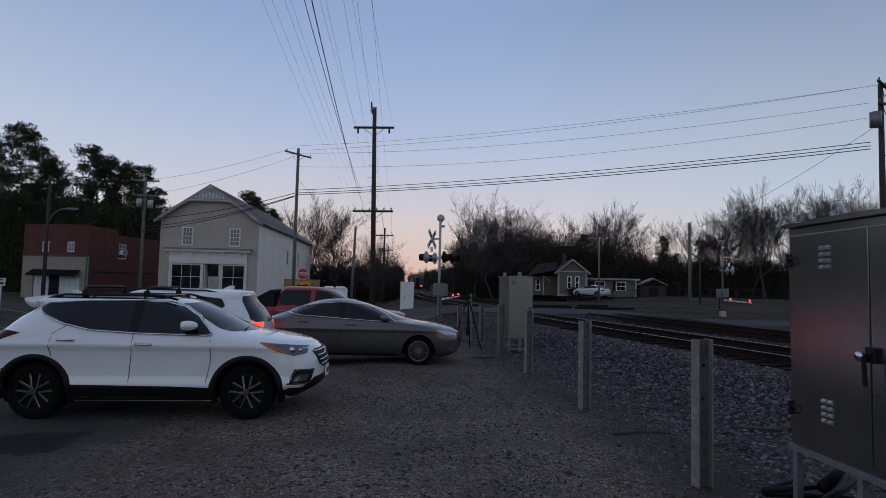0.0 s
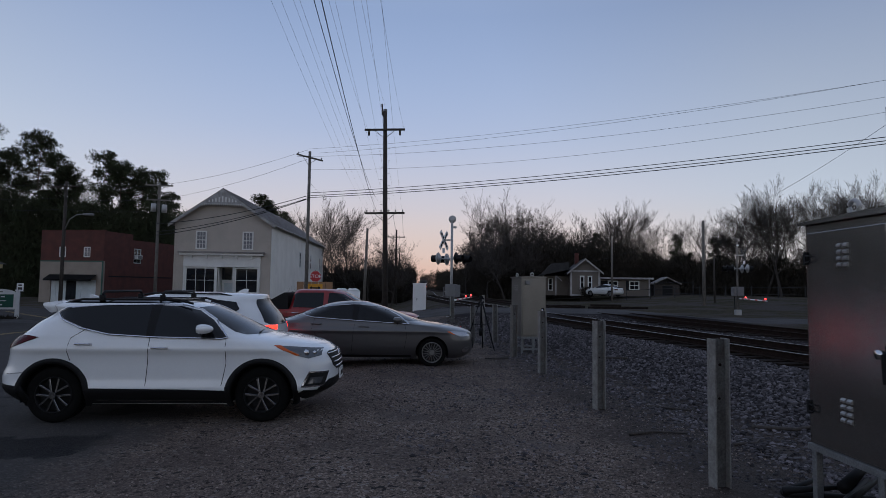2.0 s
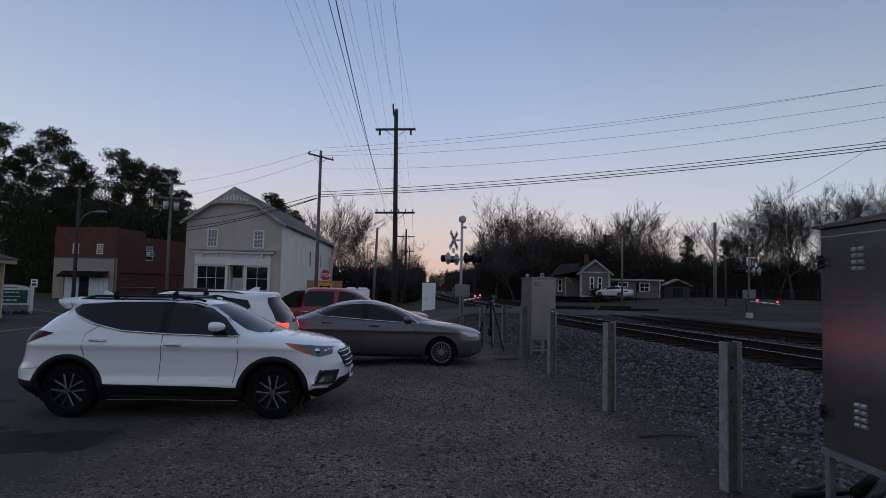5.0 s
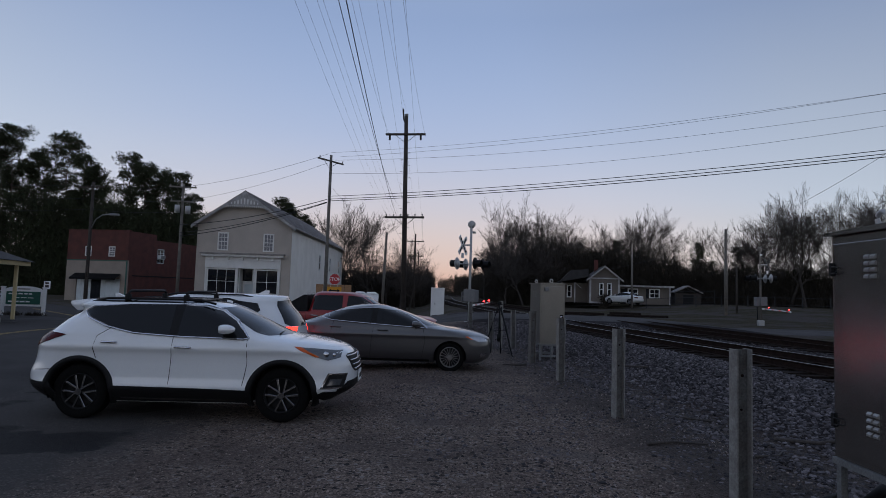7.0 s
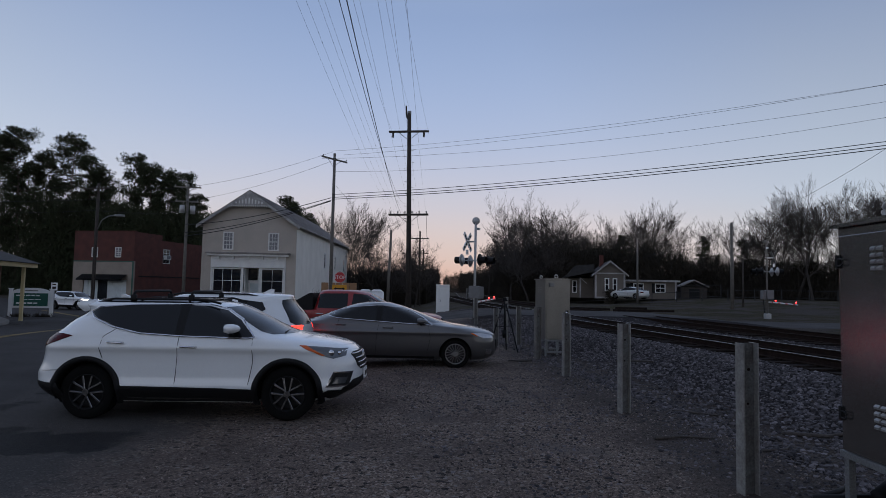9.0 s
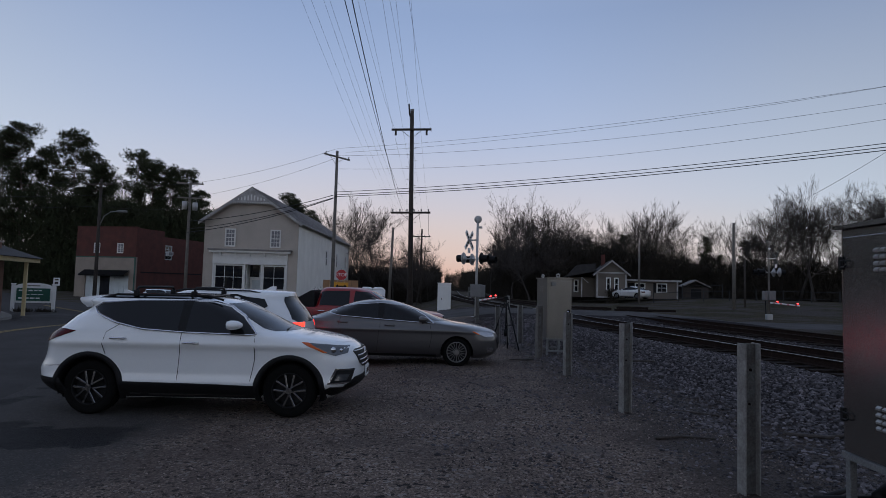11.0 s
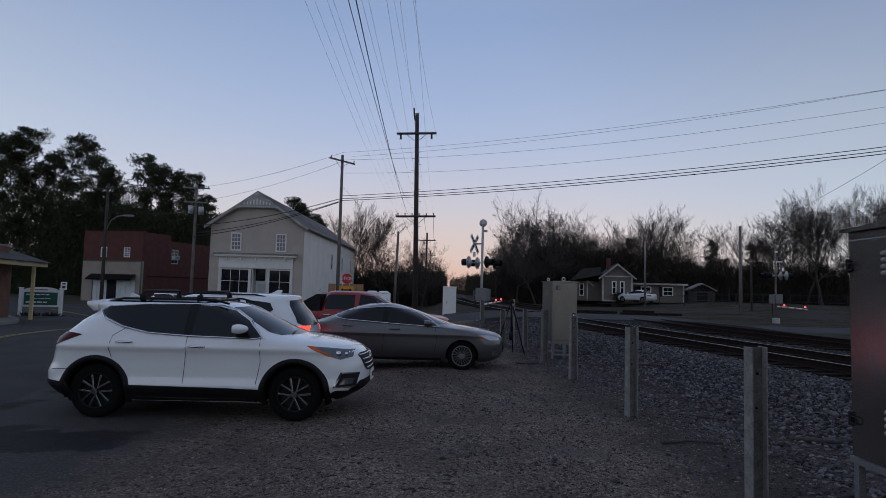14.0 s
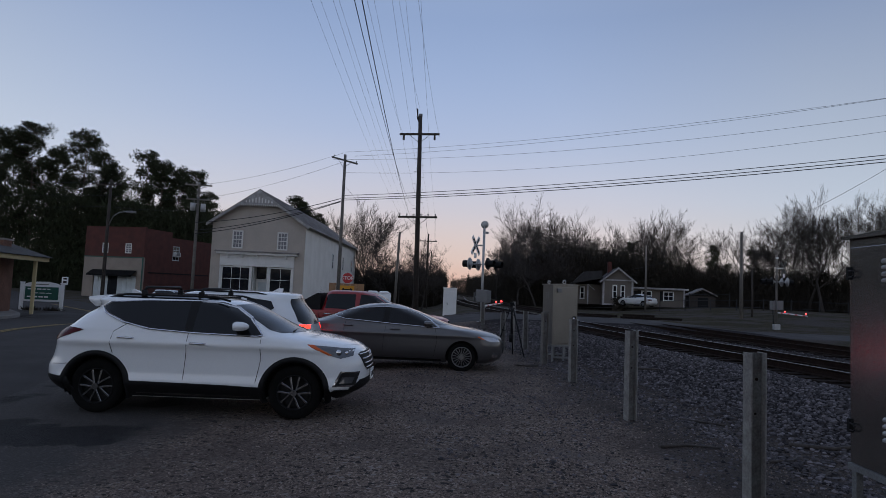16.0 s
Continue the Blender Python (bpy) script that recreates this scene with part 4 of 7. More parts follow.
def suv_extras(c, k):
    # projector lamp bowls, fog lamp, grille slats, number plate, badge, fin, spoiler
    for sg in (-1, 1):
        for x, z, r in ((1.93, 0.935, 0.045), (2.03, 0.925, 0.030)):
            b = cyl(r, r * 0.7, 0, 0.02, 18, pose(x, sg * (k.side(x, z) + 0.006), z, 90 if sg < 0 else -90, 0, 0))
            part("lamp_projector", b, M_CHROME, c, "", True)
        part("fog_lamp", panel(k, [(1.97, 0.515), (2.13, 0.51), (2.16, 0.59), (2.01, 0.60)], "side", 0.026, 0.02, sg), M_LAMP, c)
        part("fog_lamp_surround", panel(k, [(1.92, 0.49), (2.17, 0.48), (2.21, 0.645), (2.00, 0.66)], "side", 0.020, 0.01, sg), M_BLACK, c)
    for z in (0.70, 0.765, 0.83, 0.895):
        hw = 0.36 + (z - 0.70) * 0.6
        part("grille_slat", tube([(k.front(y, z) + 0.014, y, z) for y in np.linspace(-hw, hw, 13)], 0.013, 6), M_CHROME, c, "", True)
    b = cyl(0.075, 0.075, 0, 0.012, 24, pose(k.front(0, 0.85) + 0.012, 0, 0.84, 0, 90))
    part("badge", b, M_CHROME, c, "", True)
    x = k.front(0, 0.50) + 0.014
    plate = part("number_plate", box(x, x + 0.02, -0.155, 0.155, 0.49, 0.65, 0.004), M_SIGNWHITE, c)
    for i in range(5):
        part("plate_bar", box(x + 0.0195, x + 0.0225, -0.115 + 0.05 * i, -0.085 + 0.05 * i, 0.53, 0.60), M_STEEL, plate)
    fin = prism([(-0.09, 0.0), (0.10, 0.0), (-0.05, 0.06), (-0.09, 0.06)], -0.02, 0.02)
    fin.transform(pose(-1.35, 0, 1.655))
    part("roof_fin", fin, M_WHITE, c)
    sp = prism([(-1.76, 1.54), (-1.66, 1.46), (-1.48, 1.58), (-1.52, 1.635), (-1.78, 1.60)], -0.60, 0.60)
    bmesh.ops.bevel(sp, geom=sp.edges[:], offset=0.012, segments=2, affect="EDGES")
    part("rear_spoiler", sp, M_WHITE, c, "", True)
    part("sunroof", box(-1.0, 0.05, -0.42, 0.42, 1.640, 1.664, 0.01), M_GLASS, c)
    part("wiper", tube([(1.20, -0.45, 1.19), (1.16, 0.05, 1.20)], 0.009, 6), M_BLACK, c)


suv, k_suv = car("parked_suv", SUV, pose(-4.015, 9.06, -0.085, 0, -0.4, 4.0), "white crossover car with black cladding and roof bars", "car", M_WHITE)
suv_extras(suv, k_suv)
# the panoramic roof is black glass from the windshield to the tailgate
shell = [o for o in suv.children if o.name.startswith("body")][0].data
shell.materials.append(M_GLASS)
for f in shell.polygons:
    if f.center.z > 1.605 and f.center.x > -1.45:
        f.material_index = 1
roof_rails(suv, k_suv, -1.45, 0.30, (-0.95, -0.12))

sedan, k_sedan = car("parked_sedan", SEDAN, pose(-1.95, 14.55, -0.02, 0, 0, 3.0), "dark grey metallic sedan with chrome window trim", "car", M_GREY)
part("aerial_fin", tube([(-0.55, 0, 1.46), (-0.68, 0, 1.51)], 0.012, 6), M_GREY, sedan)

pickup, k_pick = car("parked_pickup_truck", PICKUP, pose(-3.80, 18.7, -0.12, 0, 0, 4.0), "dark red crew cab pickup truck beside a sedan", "pickup truck", M_RED)
part("bed_cover", prism([(-1.18, 1.20), (-1.20, 1.70), (-1.30, 1.70), (-2.1, 1.24), (-2.6, 1.20)], -0.86, 0.86), M_BLACK, pickup)

estate, k_est = car("parked_estate_car", ESTATE, pose(-5.86, 12.2, -0.09, 0, 0, 184.0), "white estate car with lit tail lights", "car", M_WHITE)
part("roof_fin", prism([(-1.62, 1.70), (-1.40, 1.72), (-1.55, 1.80), (-1.64, 1.80)], -0.03, 0.03), M_WHITE, estate)
part("rear_wiper", tube([(-2.29, 0.0, 1.22), (-2.20, 0.35, 1.30)], 0.01, 6), M_BLACK, estate)
for sg in (-1, 1):
    part("roof_rail", tube([(x, sg * 0.66, 1.70 if 0 < i < 8 else 1.66) for i, x in enumerate(np.linspace(-1.5, 0.2, 9))], 0.016, 8), M_BLACK, estate)

# ---- things beside the tracks ----
def louvre_block(parent, at, cols=2, rows=4):
    """A block of pressed louvres on a face that looks along -y of its parent."""
    for i in range(cols):
        for j in range(rows):
            b = bmesh.new()
            prof = [(0.0, 0.0), (-0.014, 0.004), (-0.016, 0.018), (0.0, 0.032)]
            a = [b.verts.new((-0.023, y, z)) for y, z in prof]
            c = [b.verts.new((0.023, y, z)) for y, z in prof]
            for k in range(3):
                b.faces.new((a[k], c[k], c[k + 1], a[k + 1]))
            b.faces.new(a)
            b.faces.new(c[::-1])
            b.transform(pose(at[0] + i * 0.062, at[1], at[2] + j * 0.045))
            bmesh.ops.recalc_face_normals(b, faces=b.faces[:])
            part("louvre", b, M_STEELPALE, parent)


M_STEELPALE = mat("bare_louvre_metal", (0.40, 0.39, 0.375), 0.45, 0.7, 0.1, 5.0)


def lifting_eye(parent, x, y, z, r=0.045):
    pts = [(x + (r * 0.95) * math.cos(a), y, z + r + r * math.sin(a)) for a in np.linspace(-0.5 * math.pi, 1.5 * math.pi, 17)]
    bm = tube(pts, 0.018, 8)
    bm = box(x - 0.03, x + 0.03, y - 0.03, y + 0.03, z - 0.03, z + 0.01, 0.004, bm)
    part("lifting_eye", bm, M_STEELPALE, parent, "", True)


def relay_cabinet(m, width, depth, z0, z1, label, metal, leg_sink=0.05):
    """A sheet metal equipment cabinet on legs; its door is on the -y face."""
    c = empty("equipment_cabinet", m, label, "equipment cabinet", "equipment cabinets by the tracks")
    part("body", box(0, width, 0, depth, z0, z1, 0.006), metal, c)
    split = 0.82 if width > 1 else width - 0.035
    door = part("door", box(0.035, split, -0.022, 0.0, z0 + 0.05, z1 - 0.06, 0.006), metal, c)
    if width > 1:
        part("door", box(split + 0.012, width - 0.035, -0.024, 0.0, z0 + 0.05, z1 - 0.06, 0.006), metal, c)
    lid = prism([(-0.03, 0.0), (width + 0.03, 0.0), (width + 0.03, 0.022), (width / 2, 0.04), (-0.03, 0.022)], -0.045, depth + 0.04)
    lid.transform(pose(0, 0, z1 + 0.002))
    part("lid", lid, metal, c)
    part("base_frame", box(-0.01, width + 0.01, -0.015, depth + 0.01, z0 - 0.05, z0 - 0.002, 0.004), M_GALV, c)
    for x in (0.03, width * 0.5, width - 0.03):
        for y in (0.03, depth - 0.03):
            part("leg", box(x - 0.025, x + 0.025, y - 0.025, y + 0.025, -leg_sink, z0 - 0.05, 0.003), M_GALV, c)
    part("leg_brace", box(0.03, width - 0.03, 0.01, 0.045, 0.08, 0.13, 0.003), M_GALV, c)
    part("leg_brace", box(0.03, width - 0.03, depth - 0.05, depth - 0.015, 0.08, 0.13, 0.003), M_GALV, c)
    for z in (z0 + 0.24, z1 - 0.28):
        bm = tube([(0.045, -0.035, z), (0.10, -0.045, z), (0.115, -0.045, z + 0.012), (0.115, -0.045, z + 0.036), (0.10, -0.045, z + 0.048), (0.045, -0.035, z + 0.048)], 0.006, 6)
        bm = box(0.02, 0.05, -0.04, -0.01, z - 0.02, z + 0.08, 0.003, bm)
        if width > 1:
            part("hinge", bm, M_BLACK, door)
    hx = 0.96 if width > 1 else width
    lock = box(hx - 0.14, hx - 0.06, -0.06, -0.022, z0 + 0.70, z0 + 0.80, 0.01)
    tube([(hx - 0.10, -0.06, z0 + 0.76), (hx - 0.10, -0.10, z0 + 0.74), (hx - 0.09, -0.10, z0 + 0.56)], 0.014, 8, lock)
    hnd = part("door_handle", lock, M_BLACK, door)
    part("padlock", cyl(0.03, 0.03, 0, 0.03, 14, pose(hx - 0.13, -0.085, z0 + 0.74, 90)), M_CHROME, hnd, "", True)
    return c, door


# the large one, door towards the lot; its far corner is at (2.70, 4.65)
big, big_door = relay_cabinet(pose(2.70, 4.65, 0.05, 0, 0, -86.5), 1.35, 0.85, 0.63, 2.255, "dull aluminium equipment cabinet on galvanised legs", M_STEEL)
louvre_block(big_door, (0.40, -0.022, 1.93))
louvre_block(big_door, (0.40, -0.022, 0.86))
lifting_eye(big, 0.36, 0.12, 2.305, 0.05)
lifting_eye(big, 1.05, 0.12, 2.305, 0.05)

small, small_door = relay_cabinet(pose(1.86, 16.6, 0.02, 0, 0, 11), 0.70, 0.95, 0.44, 2.08, "narrow grey metal equipment cabinet behind steel posts", M_STEEL2)
lifting_eye(small, 0.34, 0.10, 2.12, 0.045)
lifting_eye(small, 0.06, 0.6, 2.12, 0.035)
part("photo_cell", box(0.10, 0.22, -0.10, -0.022, 1.88, 1.99, 0.012), M_GALV, small)
for j in range(3):
    part("side_louvre", box(-0.014, 0.0, 0.35, 0.43, 1.72 + 0.06 * j, 1.745 + 0.06 * j), M_STEELPALE, small)
    part("side_louvre", box(-0.014, 0.0, 0.55, 0.63, 1.72 + 0.06 * j, 1.745 + 0.06 * j), M_STEELPALE, small)


# web tone: rust, plus the recess's shade put into a darker colour
M_POSTWEB = mat("darkened_weathered_steel", (0.13, 0.13, 0.127), 0.75, 0.1, 0.3, 7.0, bump=0.3, bscale=45.0, color2=(0.08, 0.07, 0.064))
M_BOXGREY = mat("grey_cast_box", (0.17, 0.17, 0.175), 0.55, 0.3, 0.12, 4.0)
M_SIGNAL = mat("silver_painted_steel", (0.40, 0.40, 0.40), 0.5, 0.3, 0.1, 4.0)


def beam_post(x, y, yaw, h, material, label):
    """A steel beam set upright in the ground."""
    p = empty("steel_post", pose(x, y, ground_z(x, y), 1.0, -0.6, yaw), label, "post", "steel posts along the lot")
    part("web", box(-0.062, 0.062, -0.005, 0.005, -0.15, h, 0.0), M_POSTWEB, p)
    for s in (-1, 1):
        part("flange", box(s * 0.070 - 0.007, s * 0.070 + 0.007, -0.06, 0.06, -0.15, h + (0.004 if s > 0 else 0.0), 0.003), material, p)
    part("bolt_hole", cyl(0.014, 0.014, 0, 0.012, 12, pose(0.01, -0.001, h - 0.24, 90)), M_RUST, p)
    part("bolt_hole", cyl(0.011, 0.011, 0, 0.012, 12, pose(0.0, -0.001, h - 0.55, 90)), M_RUST, p)


for x, y, yaw, h in ((2.485, 5.72, 12, 1.36), (2.21, 9.2, 20, 1.32), (1.89, 12.86, 15, 1.31), (1.36, 19.8, 10, 1.25), (0.62, 19.5, 8, 1.2), (-0.05, 27.5, 0, 1.2)):
    beam_post(x, y, yaw, h, M_POST, "weathered grey steel beam post set in gravel")
beam_post(1.59, 15.9, 24, 1.36, M_POLEGREY, "dark rusty steel beam post before a cabinet")


def marker_post(x, y, h):
    p = empty("marker_post", pose(x, y, 0), "white painted marker post with dark holes", "post")
    part("stake", box(-0.045, 0.045, -0.03, 0.03, -0.1, h, 0.008), M_POST, p)
    for i in range(4):
        part("hole_mark", box(-0.02, 0.02, -0.034, -0.031, h - 0.14 - 0.11 * i, h - 0.09 - 0.11 * i), M_BLACK, p)


marker_post(0.98, 20.0, 1.55)


def tripod(x, y):
    t = empty("tripod", pose(x, y, ground_z(x, y)), "black camera tripod standing on gravel", "tripod")
    for a in (200, 320, 80):
        dx, dy = math.cos(radians(a)), math.sin(radians(a))
        leg = part("leg", tube([(dx * 0.05, dy * 0.05, 1.38), (dx * 0.26, dy * 0.26, 0.75), (dx * 0.50, dy * 0.50, 0.0)], 0.027, 8, None, 0.016), M_BLACK, t, "", True)
        part("leg_clamp", cyl(0.026, 0.026, -0.03, 0.03, 10, pose(dx * 0.26, dy * 0.26, 0.75)), M_BLACK, leg)
        part("strut", tube([(0, 0, 0.72), (dx * 0.27, dy * 0.27, 0.73)], 0.008, 6), M_BLACK, t)
    part("column", cyl(0.018, 0.018, 0.5, 1.50, 10), M_BLACK, t, "", True)
    part("head", box(-0.06, 0.06, -0.05, 0.05, 1.46, 1.56, 0.015), M_BLACK, t)
    part("weight_bag", cyl(0.05, 0.07, 0.40, 0.62, 12), M_BLACK, t, "", True)


tripod(0.80, 17.7)


# ---- level crossing signals with their gates ----
def lamp_pair(sig, y, face, z=3.2):
    """A pair of round flasher backgrounds on a bracket across the mast; face is +1 or -1 along local y."""
    bk = tube([(-0.48, y, z), (0.48, y, z)], 0.03, 8)
    tube([(0, 0, z), (0, y, z)], 0.03, 8, bk)
    br = part("lamp_bracket", bk, M_SIGNAL, sig, "", True)
    for x in (-0.48, 0.48):
        bg = lathe([(0.001, 0.0), (0.28, 0.0), (0.30, 0.012), (0.28, 0.03), (0.001, 0.03)], 32)
        bg.transform(pose(x, y + face * 0.06, z, 0, 0, 0 if face < 0 else 180))
        back = part("lamp_background", bg, M_SIGNAL if face > 0 else M_BLACK, br, "", True)
        hood = cyl(0.17, 0.17, 0, 0.32, 24, pose(x, y + face * 0.06, z, 90 if face < 0 else -90), None, False)
        part("lamp_hood", hood, M_BLACK, br, "", True)
        can = cyl(0.20, 0.12, 0, 0.10, 20, pose(x, y + face * 0.03, z, -90 if face < 0 else 90))
        part("lamp_can", can, M_SIGNAL, br, "", True)


def crossing_signal(m, arm_to, arm_lamps, label, steel=None, blade=None):
    steel, blade = steel or M_SIGNAL, blade or M_SIGNWHITE
    s = empty("crossing_signal", m, label, "crossing signal", "crossing signals")
    part("mast", cyl(0.065, 0.06, 0.0, 5.05, 16), steel, s, "", True)
    part("base_box", box(-0.20, 0.20, -0.18, 0.18, -0.1, 0.38, 0.02), M_SIGNAL, s)
    part("junction_box", box(-0.10, 0.40, -0.14, 0.29, 1.34, 1.95, 0.02), M_BOXGREY, s)
    part("side_plate", box(-0.12, 0.10, 0.37, 0.40, 1.36, 1.82, 0.01), M_BOXGREY, s)
    part("plate_bar", box(-0.03, 0.03, 0.285, 0.372, 1.55, 1.61), M_SIGNAL, s)
    gm = part("gate_motor", box(-0.22, 0.30, -0.36, -0.143, 1.32, 1.92, 0.03), M_BOXGREY, s)
    part("motor_conduit", tube([(-0.2, -0.15, 1.30), (-0.2, -0.12, 0.35)], 0.03, 8), M_BLACK, s)
    bell = lathe([(0.001, 0.05), (0.10, 0.04), (0.17, 0.01), (0.19, -0.03), (0.19, -0.05), (0.001, -0.04)], 28)
    bell.transform(pose(0, -0.02, 5.16, 0, 0, -73))
    part("bell", bell, steel, s, "", True)
    part("camera_arm", tube([(0, 0, 4.78), (0.24, -0.05, 4.80)], 0.02, 6), M_SIGNAL, s)
    part("side_lamp", box(0.18, 0.34, -0.10, 0.02, 4.74, 4.84, 0.01), M_SIGNAL, s)
    cb = part("crossbuck_bracket", box(-0.05, 0.05, -0.05, 0.42, 4.10, 4.17), M_SIGNAL, s)
    for a in (45, -45):
        arm = box(-0.60, 0.60, -0.012, 0.012, -0.11, 0.11, 0.004)
        arm.transform(pose(0, 0.44 - (0.014 if a > 0 else -0.014), 4.13, 0, a, 0))
        bl = part("crossbuck_blade", arm, blade, cb)
        for k in range(5):
            t = box(-0.46 + 0.2 * k, -0.32 + 0.2 * k, -0.0145, -0.0125, -0.06, 0.06)
            t.transform(pose(0, 0.44 - (0.014 if a > 0 else -0.014), 4.13, 0, a, 0))
            part("blade_mark", t, M_BLACK, bl)
    part("plate", box(-0.14, 0.14, 0.44, 0.455, 3.50, 3.74), M_SIGNWHITE, cb)
    lamp_pair(s, -0.43, -1)
    lamp_pair(s, 0.45, 1)
    # the lowered arm with its lamps
    a, b = Vector((0.32, 0.0, 1.15)), Vector(arm_to)
    arm = part("gate_arm", tube([a, b], 0.05, 8, None, 0.035), M_SIGNWHITE, s, "white and red striped gate arm")
    d = b - a
    for k in range(1, 8, 2):
        part("arm_stripe", tube([a + d * (k / 8.0), a + d * (k / 8.0 + 0.06)], 0.053, 8), M_SIGNRED, arm)
    for f in arm_lamps:
        p = a + d * f
        lamp = part("arm_lamp", box(p.x - 0.05, p.x + 0.05, p.y - 0.05, p.y + 0.05, p.z + 0.04, p.z + 0.09, 0.01), M_BLACK, arm)
        b2 = bmesh.new()
        bmesh.ops.create_uvsphere(b2, u_segments=14, v_segments=10, radius=0.05, matrix=Matrix.Translation((p.x, p.y, p.z + 0.12)))
        part("lamp_lens", b2, M_REDLAMP, lamp, "lit red lens", True)
    return s


crossing_signal(pose(-0.14, 29.6, 0.0, 0, 0, 65), (6.76, 1.83, 1.22), (0.62, 0.95), "galvanised crossing signal mast with lowered gate")
crossing_signal(pose(19.5, 41.7, 0.15, 0, 0, -95), (5.4, -0.3, 1.08), (0.25, 0.95), "weathered crossing signal mast with lowered gate", M_POLEGREY, M_POSTWEB)

# white equipment cabinet by the road
wc = empty("signal_cabinet", pose(-2.45, 42.4, -0.05, 0, 0, 4), "white metal signal cabinet with a closed door", "signal cabinet")
part("body", box(-0.47, 0.47, 0, 0.9, 0, 2.05, 0.02), M_PAINTWHITE, wc)
part("roof", box(-0.50, 0.50, -0.04, 0.94, 2.052, 2.11, 0.015), M_PAINTWHITE, wc)
wd = part("door", box(-0.24, 0.34, -0.03, -0.002, 0.10, 1.85, 0.01), M_PAINTWHITE, wc)
part("door_handle", box(-0.20, -0.16, -0.06, -0.03, 0.9, 1.05, 0.005), M_BLACK, wd)

# stop sign with a double arrow plate beneath
st = empty("stop_sign", pose(-8.72, 37.5, -0.2, 0, 0, 10), "red stop sign above a yellow arrow plate", "road sign")
part("sign_post", box(-0.03, 0.03, 0.02, 0.06, 0, 2.95, 0.004), M_GALV, st)
oct8 = [(0.35 * math.cos(radians(22.5 + 45 * i)), 2.56 + 0.35 * math.sin(radians(22.5 + 45 * i))) for i in range(8)]
face = part("stop_face", prism([(x * 1.06, 2.56 + (z - 2.56) * 1.06) for x, z in oct8], 0.0, 0.012), M_SIGNWHITE, st)
part("red_octagon", prism(oct8, -0.006, 0.0), M_SIGNRED, face)
tx = text_mesh("STOP", 0.31)
tx.transform(pose(0, -0.008, 2.555, 90, 0, 0))
part("lettering", tx, M_SIGNWHITE, face)
ar = part("arrow_plate", box(-0.45, 0.45, -0.012, 0.0, 1.60, 2.08), M_SIGNYEL, st)
ab = box(-0.22, 0.22, -0.018, -0.013, 1.80, 1.88)
for sg in (-1, 1):
    prism([(sg * 0.36, 1.84), (sg * 0.20, 1.96), (sg * 0.20, 1.72)], -0.018, -0.013, ab)
part("double_arrow", ab, M_BLACK, ar)

# old ties stacked beyond the road
for x, y, z, yaw in ((12.4, 50.0, 0.10, 4), (12.9, 50.4, 0.10, -3), (12.6, 50.2, 0.29, 8), (14.9, 50.6, 0.10, 2), (9.0, 49.0, 0.10, -6), (9.4, 49.3, 0.10, 3)):
    tm = link("old_tie", box(-1.3, 1.3, -0.115, 0.115, -0.09, 0.09, 0.012), M_TIE)
    tm.matrix_basis = pose(x, y, ground_z(x, y) + z, 0, 0, yaw)
    tagged(tm, "dark old timber tie lying in the grass", "railway tie", "old ties in the grass")

# ---- litter of branches and old pipes ----
def branch(pts, r, name="fallen_branch", label="dark fallen branch lying on the gravel", material=None):
    return tagged(link(name, tube(pts, r, 7, None, r * 0.5), material or M_BARK, None, "", True), label, "branch")


def on_ground(x, y, up=0.02):
    return (x, y, ground_z(x, y) + up)


for pts, r in (([(2.2, 7.6), (2.55, 7.75), (2.95, 7.7)], 0.022), ([(3.3, 7.2), (3.6, 7.3), (3.75, 7.5)], 0.018), ([(3.9, 8.0), (4.3, 7.7), (4.7, 7.7), (5.1, 7.5)], 0.03),
               ([(1.4, 15.4), (1.1, 15.2), (0.8, 15.25)], 0.028), ([(3.3, 14.4), (3.9, 13.6)], 0.04), ([(3.0, 9.4), (3.6, 9.0)], 0.02)):
    branch([on_ground(x, y, r) for x, y in pts], r)
rp = random.Random(5)
for i in range(9):
    x, y = 2.75 + rp.uniform(0, 0.5), 4.3 + rp.uniform(0, 0.9)
    a = radians(rp.uniform(-30, 40))
    l = rp.uniform(0.5, 0.9)
    h = 0.07 + 0.05 * i
    branch([(x - l * math.cos(a) * 0.5, y - l * math.sin(a) * 0.5 - 0.1, ground_z(x, y) + h * 0.8), (x + l * math.cos(a) * 0.5, y + l * math.sin(a) * 0.5, ground_z(x, y) + h)], rp.choice((0.03, 0.05, 0.04)), "old_cable", "length of dark old cable piled under the cabinet", M_BLACK)


